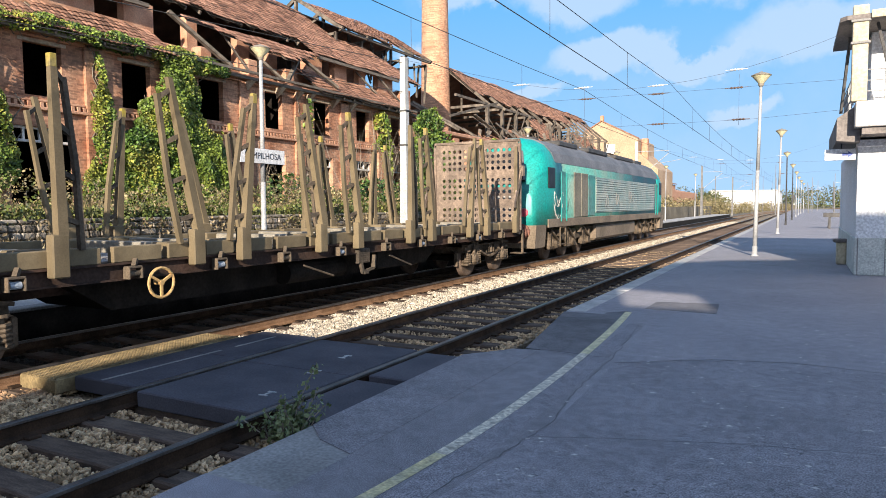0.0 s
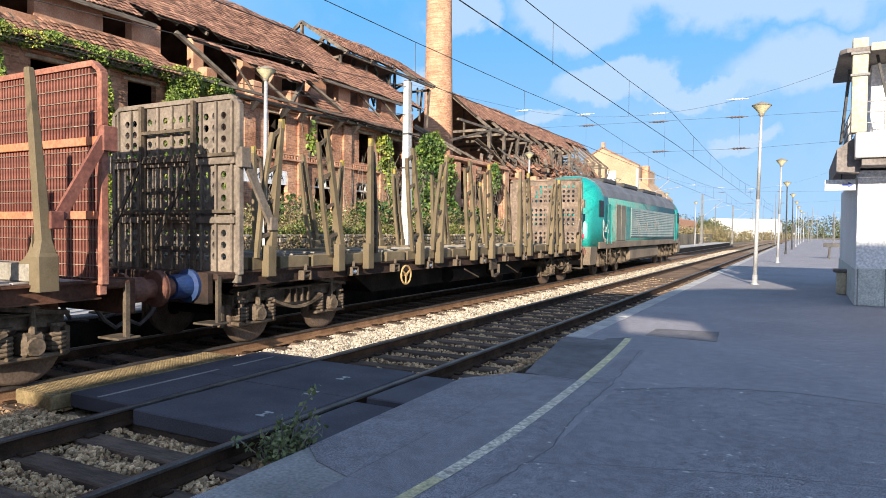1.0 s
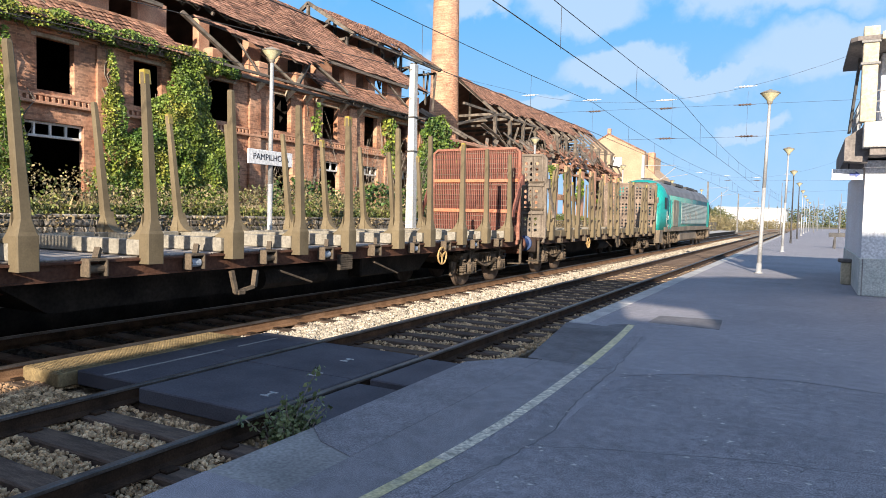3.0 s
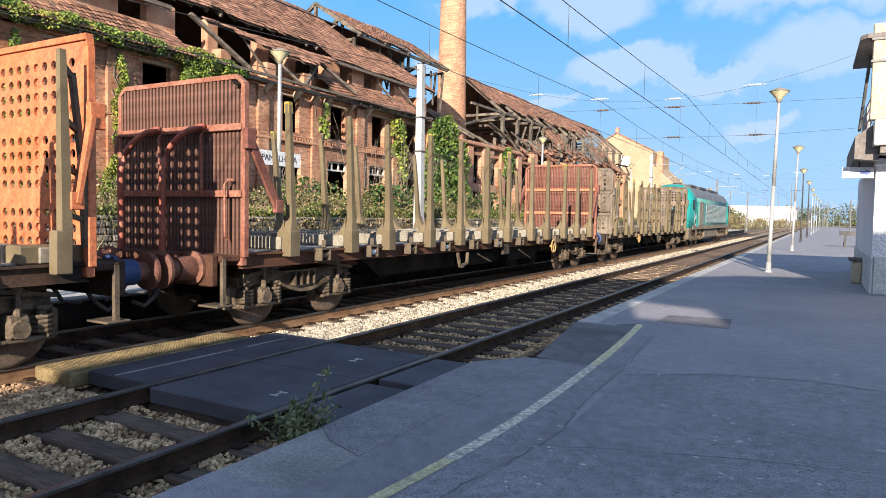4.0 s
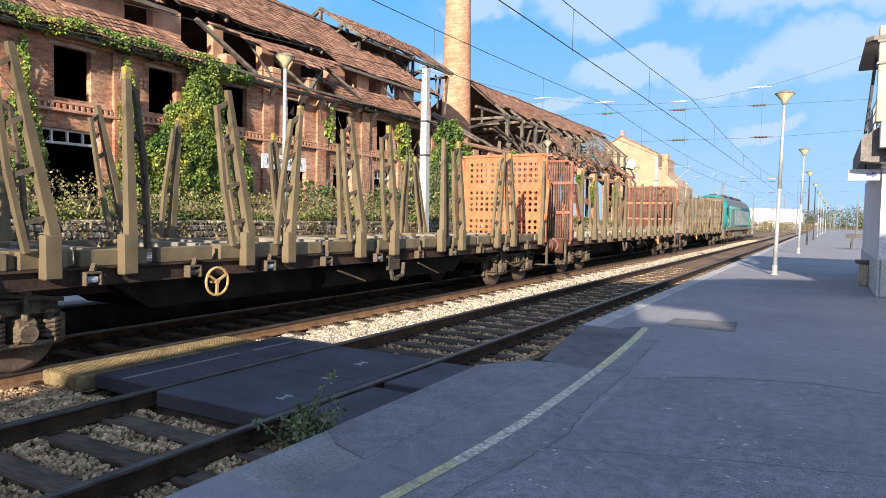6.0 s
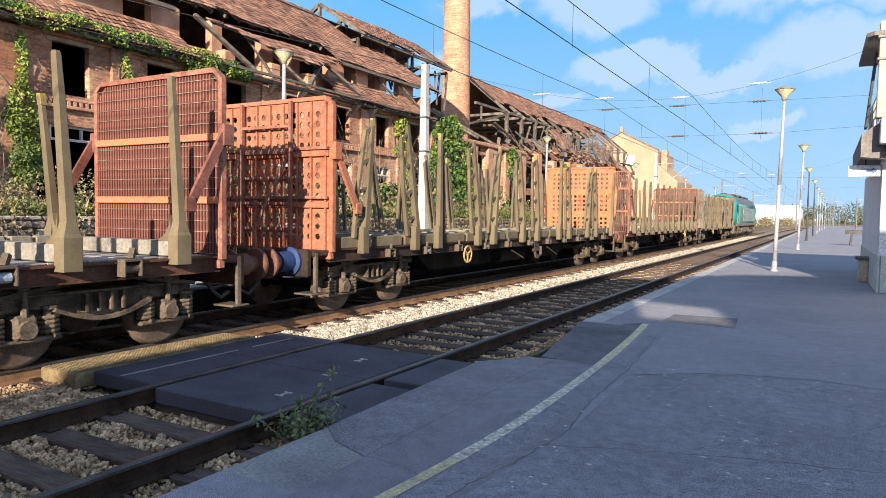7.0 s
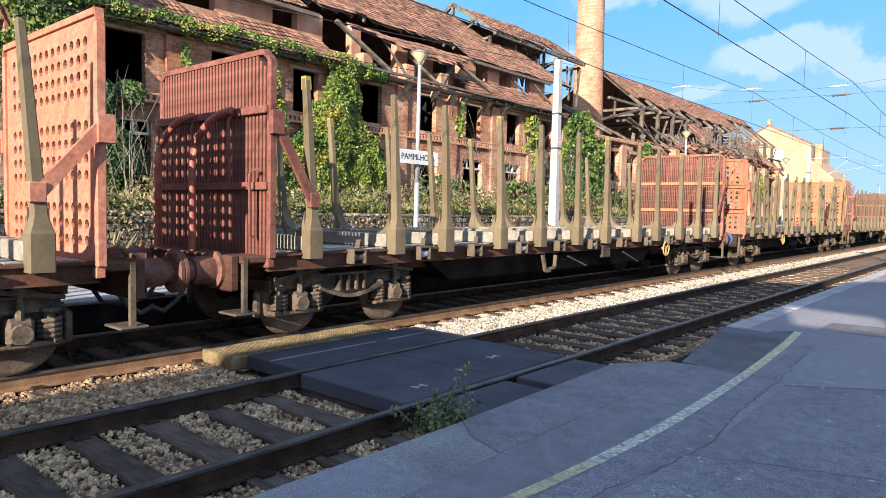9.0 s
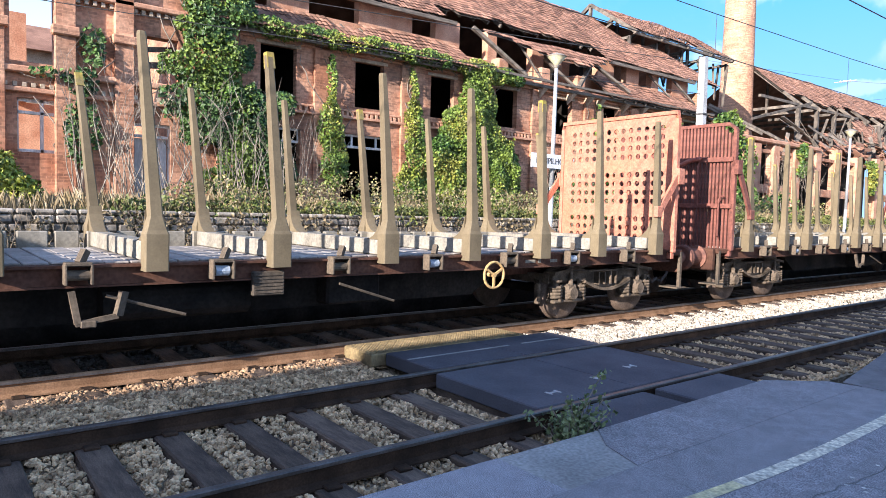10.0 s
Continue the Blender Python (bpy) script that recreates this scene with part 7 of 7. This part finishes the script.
# ---- plants ----
def leaves(points, size, seed=1, flat=None, droop=0.3):
    """Small folded leaves at the points."""
    r_ = np.random.RandomState(seed)
    n = len(points)
    P = np.asarray(points, float)
    a = r_.uniform(0, 2 * np.pi, n)
    nrm = r_.normal(size=(n, 3))
    if flat is not None:
        nrm = nrm * 0.55 + np.asarray(flat)
    nrm /= np.linalg.norm(nrm, axis=1)[:, None]
    ref = np.tile([0.0, 0.0, 1.0], (n, 1))
    ref[np.abs(nrm[:, 2]) > 0.9] = [1.0, 0.0, 0.0]
    u = np.cross(nrm, ref)
    u /= np.linalg.norm(u, axis=1)[:, None]
    w = np.cross(nrm, u)
    c, s = np.cos(a)[:, None], np.sin(a)[:, None]
    u, w = u * c + w * s, w * c - u * s
    k = (size * r_.uniform(0.6, 1.35, n))[:, None]
    V = np.stack([P - u * k * 0.5, P + w * k * 0.42 + nrm * k * 0.12, P + u * k * 0.6, P - w * k * 0.42 + nrm * k * 0.12], 1).reshape(-1, 3)
    i = np.arange(n)[:, None] * 4
    F = np.concatenate([i + [0, 1, 2], i + [0, 2, 3]], 1).reshape(-1, 3)
    m = Mesh()
    m.v, m.f = V.tolist(), F.tolist()
    return m


def leaf_data(name, m, material):
    me = bpy.data.meshes.new(name)
    me.from_pydata(m.v, [], m.f)
    me.materials.append(material)
    return me


def blob(centre, size, n, rs, shell=0.55):
    """Points in a lumpy shell."""
    d = rs.normal(size=(n, 3))
    d /= np.linalg.norm(d, axis=1)[:, None]
    r_ = rs.uniform(shell, 1.0, n) ** 0.6
    lump = np.array([1 + 0.35 * noise.noise(Vector(q) * 2.2 + Vector(centre)) for q in d])
    return np.asarray(centre) + d * (r_ * lump)[:, None] * np.asarray(size)


rs = np.random.RandomState(4)


def ivy(name, label, patches, density, material, size=0.15, depth=0.35, tone=None):
    """Patches (y, z, half width, half height) of ivy on the front wall, with an uneven edge."""
    pts = []
    for y, z, w, h in patches:
        n = int(density * w * h * 4)
        q = np.stack([rs.uniform(-1, 1, n), rs.uniform(-1, 1, n)], 1)
        rad = np.sqrt((q ** 2).sum(1))
        edge = np.array([0.78 + 0.45 * noise.noise(Vector((y + 1.3 * a * w, z + 1.3 * b_ * h, 3.0))) for a, b_ in q])
        q = q[rad < edge + 0.1]
        bulge = depth * np.sqrt(np.clip(1.15 - (q ** 2).sum(1), 0.02, 1)) * rs.uniform(0.3, 1.0, len(q))
        lump = np.array([0.25 * noise.noise(Vector((y + a * w, z + b_ * h, 8.0)) * 1.6) for a, b_ in q])
        pts.append(np.stack([FRONT + 0.14 + bulge + np.clip(lump, -0.05, 0.3), y + q[:, 0] * w, z + q[:, 1] * h], 1))
    P = np.concatenate(pts)
    th = thing(name, label, "ivy")
    if tone is None:
        part("leaves", leaf_data("leaves", leaves(P, size, 2, (0.9, -0.2, 0.35)), material), None, th)
    else:
        sel = np.array([noise.noise(Vector(p) * 0.9) for p in P]) + rs.uniform(-0.25, 0.25, len(P)) > 0.08
        part("leaves", leaf_data("leaves", leaves(P[~sel], size, 2, (0.9, -0.2, 0.35)), material), None, th)
        part("leaves", leaf_data("leaves", leaves(P[sel], size, 3, (0.9, -0.2, 0.35)), tone), None, th, "yellowish leaves")
    st = Mesh()
    for y, z, w, h in patches:
        for k in range(max(2, int(w * 2))):
            x = FRONT + 0.13
            p = Vector((x, y + rs.uniform(-w, w) * 0.7, max(SHELF, z - h)))
            for j in range(6):
                q = p + Vector((0, rs.uniform(-0.25, 0.25), h * 0.3))
                st.tube(p, q, 0.018, 0.014, 4, False)
                p = q
    part("stem", st, M["twig"], th)["kind"] = "stuff"
    return th


ivy("ivy", "thick green ivy climbing the brick front", [(16.8, 6.1, 0.95, 1.3), (17.1, 7.0, 1.4, 0.45), (17.0, 4.3, 1.9, 1.2), (15.2, 3.7, 1.1, 1.2), (18.1, 3.3, 1.3, 1.3), (16.5, 2.6, 2.6, 1.0), (18.6, 7.05, 0.7, 0.3), (16.3, 5.0, 1.3, 0.9)], 1500, M["ivy"], 0.095, 0.55, M["ivy_yellow"])
ivy("ivy", "ivy hanging in a fringe from the eave", [(7.6 + 0.75 * k, 7.26 - 0.05 * (k % 3), 0.62, 0.33) for k in range(15)], 1100, M["ivy"], 0.085, 0.55, M["ivy_yellow"])
ivy("ivy", "dark ivy covering the corner of the ruin", [(6.9, 7.6, 1.1, 1.4), (6.6, 6.0, 1.4, 1.3), (7.2, 4.4, 1.4, 1.5), (7.8, 3.0, 1.5, 1.3), (8.9, 4.9, 0.5, 0.5), (6.2, 8.7, 0.9, 0.8)], 900, M["ivy_dark"], 0.10, 0.6, M["ivy"])
ivy("ivy", "strips of ivy climbing a pilaster", [(10.55, 4.3, 0.55, 1.1), (10.7, 3.3, 0.6, 1.0), (10.6, 5.9, 0.16, 0.9), (13.8, 6.1, 0.2, 0.9), (13.9, 4.8, 0.45, 1.0), (14.0, 3.4, 0.7, 1.2), (13.7, 2.5, 0.8, 0.8)], 850, M["ivy"], 0.09, 0.35, M["ivy_yellow"])
ivy("ivy", "small ivy patches on the roofless range", [(3.3, 4.9, 0.5, 0.4), (3.6, 5.8, 0.3, 0.7), (5.7, 4.7, 0.7, 0.5), (3.3, 3.6, 0.5, 1.0), (2.5, 5.0, 0.5, 0.15)], 260, M["ivy_dark"], 0.14, 0.3)
ivy("ivy", "ivy on the far end of the works", [(29.9, 6.0, 0.6, 1.1), (30.4, 4.6, 0.5, 1.2), (33.4, 5.2, 0.4, 1.8), (44.4, 5.6, 0.8, 1.3), (55.4, 5.0, 1.0, 1.6), (59.2, 4.9, 0.7, 1.5), (63.4, 4.6, 0.8, 1.3), (23.9, 5.9, 0.2, 0.9), (71, 4.4, 1.2, 1.4)], 160, M["ivy"], 0.2, 0.4, M["ivy_yellow"])


def bush(name, label, blobs, n, material, size, tone=None, kind=""):
    th = thing(name, label, "bush", kind=kind)
    P = np.concatenate([blob(c, s, int(n * k), rs) for c, s, k in blobs])
    P = P[P[:, 2] > 0.05]
    part("leaves", leaf_data("leaves", leaves(P, size, 5), material), None, th)
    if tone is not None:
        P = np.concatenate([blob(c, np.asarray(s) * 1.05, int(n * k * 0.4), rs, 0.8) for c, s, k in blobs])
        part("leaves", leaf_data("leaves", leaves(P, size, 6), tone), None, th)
    st = Mesh()
    for c, s, k in blobs:
        for j in range(5):
            a = Vector((c[0] + rs.uniform(-0.1, 0.1), c[1] + rs.uniform(-0.1, 0.1), c[2] - s[2] * 1.0))
            b_ = Vector(c) + Vector([rs.uniform(-0.7, 0.7) * q for q in s])
            st.tube(a, b_, 0.02 * max(s), 0.008 * max(s), 5, False)
    part("stem", st, M["twig"], th)["kind"] = "stuff"
    return th


bush("laurel_bush", "bright green rounded bush above the stone wall", [((-15.4, 0.85, 2.2), (0.6, 0.65, 0.6), 1), ((-15.2, 0.2, 1.9), (0.6, 0.7, 0.6), 1.0), ((-15.2, 1.35, 1.8), (0.5, 0.5, 0.5), 0.8)], 2600, M["laurel"], 0.085, M["ivy_yellow"])
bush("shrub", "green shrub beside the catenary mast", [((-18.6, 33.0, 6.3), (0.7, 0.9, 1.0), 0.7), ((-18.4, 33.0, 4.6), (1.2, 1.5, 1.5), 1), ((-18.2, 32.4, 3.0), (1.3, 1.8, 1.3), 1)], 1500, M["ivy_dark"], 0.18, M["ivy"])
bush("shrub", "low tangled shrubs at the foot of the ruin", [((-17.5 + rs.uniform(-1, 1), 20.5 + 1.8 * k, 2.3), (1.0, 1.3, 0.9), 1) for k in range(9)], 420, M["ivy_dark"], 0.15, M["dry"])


def twigs(name, label, spots, h, n):
    """Bare upright shrubs of thin forking stems."""
    th = thing(name, label, "shrub")
    m = Mesh()
    for x, y in spots:
        for k in range(n):
            p = Vector((x + rs.uniform(-0.25, 0.25), y + rs.uniform(-0.25, 0.25), SHELF - 0.05))
            d = Vector((rs.uniform(-0.25, 0.25), rs.uniform(-0.35, 0.35), 1)).normalized()
            r0 = rs.uniform(0.010, 0.022)
            hh = h * rs.uniform(0.6, 1.0)
            for j in range(6):
                q = p + d * hh / 6
                m.tube(p, q, r0 * (1 - j / 7), r0 * (1 - (j + 1) / 7), 4, False)
                if j > 1 and rs.uniform() < 0.8:
                    e = (d + Vector((rs.uniform(-0.6, 0.6), rs.uniform(-0.8, 0.8), rs.uniform(-0.1, 0.3)))).normalized()
                    m.tube(q, q + e * hh * 0.22, r0 * 0.45, r0 * 0.15, 3, False)
                d = (d + Vector((rs.uniform(-0.15, 0.15), rs.uniform(-0.18, 0.18), 0))).normalized()
                p = q
    part("stem", m, M["twig"], th)["kind"] = "stuff"
    return th


twigs("bare_shrub", "bare grey upright shrub stems against the wall", [(-18.6, 3.3), (-18.4, 3.9), (-18.5, 4.5), (-18.3, 5.1)], 4.2, 9)
twigs("bare_shrub", "tangle of bare grey branches under the ivy", [(-18.3, 5.9), (-18.0, 6.5), (-18.2, 7.2), (-17.8, 7.9), (-18, 8.8)], 3.2, 10)
twigs("bare_shrub", "bare branches beside the dark doorway", [(-18.2, 19.4), (-18.0, 20.4), (-18.2, 21.2)], 2.6, 7)
twigs("bare_shrub", "brown leafless saplings in front of the works", [(-18.0, 24.5), (-18.2, 26.0), (-17.8, 27.4), (-18.0, 29.0), (-18.2, 31.0), (-17.5, 35.5), (-18, 38.5), (-18, 41.5)], 4.2, 10)

# weeds on the shelf and along the wall top
def weeds(name, label, n, box, hgt, material, seed, base):
    r_ = np.random.RandomState(seed)
    m = Mesh()
    for k in range(n):
        x, y = r_.uniform(*box[0]), r_.uniform(*box[1])
        z = base
        c = 0.6 + 0.5 * noise.noise(Vector((x, y, seed)) * 0.7)
        h = hgt * max(0.25, c) * r_.uniform(0.6, 1.2)
        a = r_.uniform(0, 6.28)
        w = r_.uniform(0.006, 0.018)
        dx, dy = math.cos(a) * w, math.sin(a) * w
        lx, ly = r_.uniform(-0.4, 0.4) * h, r_.uniform(-0.4, 0.4) * h
        m.add([(x - dx, y - dy, z), (x + dx, y + dy, z), (x + lx * 0.4 + dx * 0.8, y + ly * 0.4 + dy * 0.8, z + h * 0.6), (x + lx, y + ly, z + h)], [(0, 1, 2), (0, 2, 3)])
    th = solid(name, leaf_data(name, m, material), None, label, "weeds", "stuff")
    return th


bush("brambles", "low tangle of brambles and dead weeds below the ruin", [((-16.2 + rs.uniform(-1.6, 1.8), 5.0 + 0.85 * k, SHELF + 0.25), (0.8, 0.8, 0.55 + rs.uniform(-0.1, 0.35)), 1) for k in range(36)], 620, M["scrub"], 0.07, M["grass"], "stuff")
weeds("weeds", "dead straw-coloured weeds above the wall", 34000, ((-18.5, -13.3), (-4, 44)), 0.55, M["dry"], 3, SHELF)
weeds("weeds", "thin dry stalks against the foot of the stone wall", 16000, ((-13.06, -12.9), (-4, 44)), 1.25, M["scrub"], 13, 0.28)
weeds("grass", "green grass along the top of the stone wall", 12000, ((-14.6, -13.25), (2, 60)), 0.38, M["grass"], 8, SHELF)
P = np.concatenate([blob((-13.4 + rs.uniform(-0.1, 0.15), y, 1.6 + rs.uniform(-0.1, 0.15)), (0.34, 0.5, 0.28 + rs.uniform(0, 0.2)), 300, rs) for y in np.arange(3.0, 44, 0.5)])
solid("ground_cover", leaf_data("ground_cover", leaves(P, 0.075, 9), M["grass"]), None, "low green creepers spilling over the wall", "ground cover", "stuff")
m = Mesh()
for k in range(700):
    y = rs.uniform(-6, 40)
    p = Vector((-13.0, y, 1.6))
    for j in range(4):
        q = p + Vector((rs.uniform(-0.02, 0.06), rs.uniform(-0.22, 0.22), -rs.uniform(0.12, 0.34)))
        q.x = max(q.x, -13.02)
        m.tube(p, q, 0.005, 0.004, 3, False)
        p = q
solid("dead_creeper", m, M["creeper_stem"], "dry brown creeper stems over the stones", "creeper", "stuff")
P = np.stack([rs.uniform(-13.05, -12.93, 16000), rs.uniform(-6, 44, 16000), rs.uniform(0.4, 1.65, 16000)], 1)
P = P[np.array([noise.noise(Vector(p) * 1.3) for p in P]) > 0.0]
solid("creeper_leaves", leaf_data("creeper_leaves", leaves(P, 0.07, 12, (1, 0, 0.2)), M["dry"]), None, "withered creeper leaves over the stones", "creeper", "stuff")

# weed at the end of the crossing
wd = thing("weed_tuft", "leafy green weed growing beside the rail", "plant", pose(-3.78, 4.30, -0.2))
m = Mesh()
tips = []
for k in range(34):
    p = Vector((rs.uniform(-0.14, 0.06), rs.uniform(-0.14, 0.14), 0))
    d = Vector((rs.uniform(-0.9, 0.9), rs.uniform(-0.9, 0.9), 1)).normalized() if k else Vector((0.15, 0.25, 1)).normalized()
    for j in range(9 if k == 0 else 5 if k < 14 else 3):
        q = p + d * rs.uniform(0.06, 0.11)
        m.tube(p, q, 0.006, 0.005, 4, False)
        tips += [tuple(q + Vector(rs.normal(size=3)) * 0.03) for _ in range(6)]
        d = (d + Vector((rs.uniform(-0.25, 0.25), rs.uniform(-0.25, 0.25), 0.05))).normalized()
        p = q
part("stem", m, M["twig"], wd)
part("leaves", leaf_data("leaves", leaves(tips, 0.046, 14), M["weed"]), None, wd)

# ---- woods in the distance ----
for name, label, spots, sz in (("distant_trees", "bare and green trees beyond the goods yard", [(-26 + rs.uniform(-3, 3), 165 + 9 * k, 2.5) for k in range(12)], 3.2), ("distant_scrub", "dry scrub beside the distant tracks", [(-19 + rs.uniform(-2, 3) + 0.02 * k * k, 100 + 7 * k, 0.6) for k in range(26)] + [(-15.5 + rs.uniform(-2, 1), 84 + 5 * k, 1.0) for k in range(12)], 2.0), ("distant_woods", "low woods on the horizon", [(-40 + 9 * k, 520 + rs.uniform(-40, 40), 3) for k in range(30)], 9.0)):
    P = np.concatenate([blob(c, (sz, sz * 1.3, sz * rs.uniform(0.7, 1.3)), 900, rs, 0.25) for c in spots])
    solid(name, leaf_data(name, leaves(P, sz * 0.11, 21), M["scrub"] if "scrub" in name else M["tree_far"]), None, label, "trees", "stuff")

# ---- ballast stones ----
def stones(name, label, n, box, zf, seed, size):
    r_ = np.random.RandomState(seed)
    t = (1 + 5 ** 0.5) / 2
    ico = np.array([(-1, t, 0), (1, t, 0), (-1, -t, 0), (1, -t, 0), (0, -1, t), (0, 1, t), (0, -1, -t), (0, 1, -t), (t, 0, -1), (t, 0, 1), (-t, 0, -1), (-t, 0, 1)], float) / 1.9
    tri = np.array([(0, 11, 5), (0, 5, 1), (0, 1, 7), (0, 7, 10), (0, 10, 11), (1, 5, 9), (5, 11, 4), (11, 10, 2), (10, 7, 6), (7, 1, 8), (3, 9, 4), (3, 4, 2), (3, 2, 6), (3, 6, 8), (3, 8, 9), (4, 9, 5), (2, 4, 11), (6, 2, 10), (8, 6, 7), (9, 8, 1)])
    u = r_.uniform(0, 1, n)
    x, y = r_.uniform(*box[0], n), box[1][0] + (box[1][1] - box[1][0]) * u ** box[2]
    z = np.array([zf(a, b_) for a, b_ in zip(x, y)])
    V = ico[None] * r_.uniform(0.55, 1.25, (n, 12, 1)) * r_.uniform(0.6, 1.3, (n, 1, 3))
    V = V * (size * r_.uniform(0.7, 1.4, n))[:, None, None]
    V += np.stack([x, y, z], 1)[:, None]
    F = (tri[None] + (np.arange(n) * 12)[:, None, None]).reshape(-1, 3)
    me = bpy.data.meshes.new(name)
    me.from_pydata(V.reshape(-1, 3).tolist(), [], F.tolist())
    me.materials.append(M["stone_shade"] if "dark" in label else M["stone_pale"] if "pale" in label else M["stone_rust"] if "rust" in label else M["stone"])
    return tagged(new(name, me), label, "ballast", "", "stuff")


def bed(x, y):
    on_boards = 4.3 < y < 7.4 and -7.1 < x < -3.6
    if on_boards:
        return -0.5
    return -0.205 + 0.015 * math.sin(9 * x + 7 * y)


def bed_sleepers(x, y):
    k = (y + 2.65) / 0.6
    if abs(k - round(k)) < 0.24 and -6.4 < x < -3.8:
        return -0.5
    return bed(x, y) + 0.008


stones("ballast_stones", "rust-stained ballast stones beside the far rail", 4500, ((-7.74, -7.2), (-2.5, 7.4), 1.0), lambda x, y: bed(x, y) + 0.025, 6, 0.024)
stones("ballast_stones", "grey-brown ballast stones beside the crossing", 14000, ((-7.4, -6.08), (-2.5, 7.4), 1.0), lambda x, y: bed(x, y) + 0.02, 4, 0.023)
stones("ballast_stones", "pale crushed ballast stones between the two tracks", 26000, ((-7.78, -6.06), (7.3, 85), 1.9), lambda x, y: bed(x, y) + 0.05 * max(0, 1 - abs(x + 6.9) / 0.8), 1, 0.024)
stones("ballast_stones", "grey crushed ballast stones between the sleepers", 46000, ((-6.3, -3.62), (-1.5, 30), 1.9), bed_sleepers, 2, 0.021)
stones("ballast_stones", "dark ballast stones carrying the shade under the train", 5000, ((-10.5, -7.9), (-1, 24), 1.4), lambda x, y: -0.21, 3, 0.030)

motions()
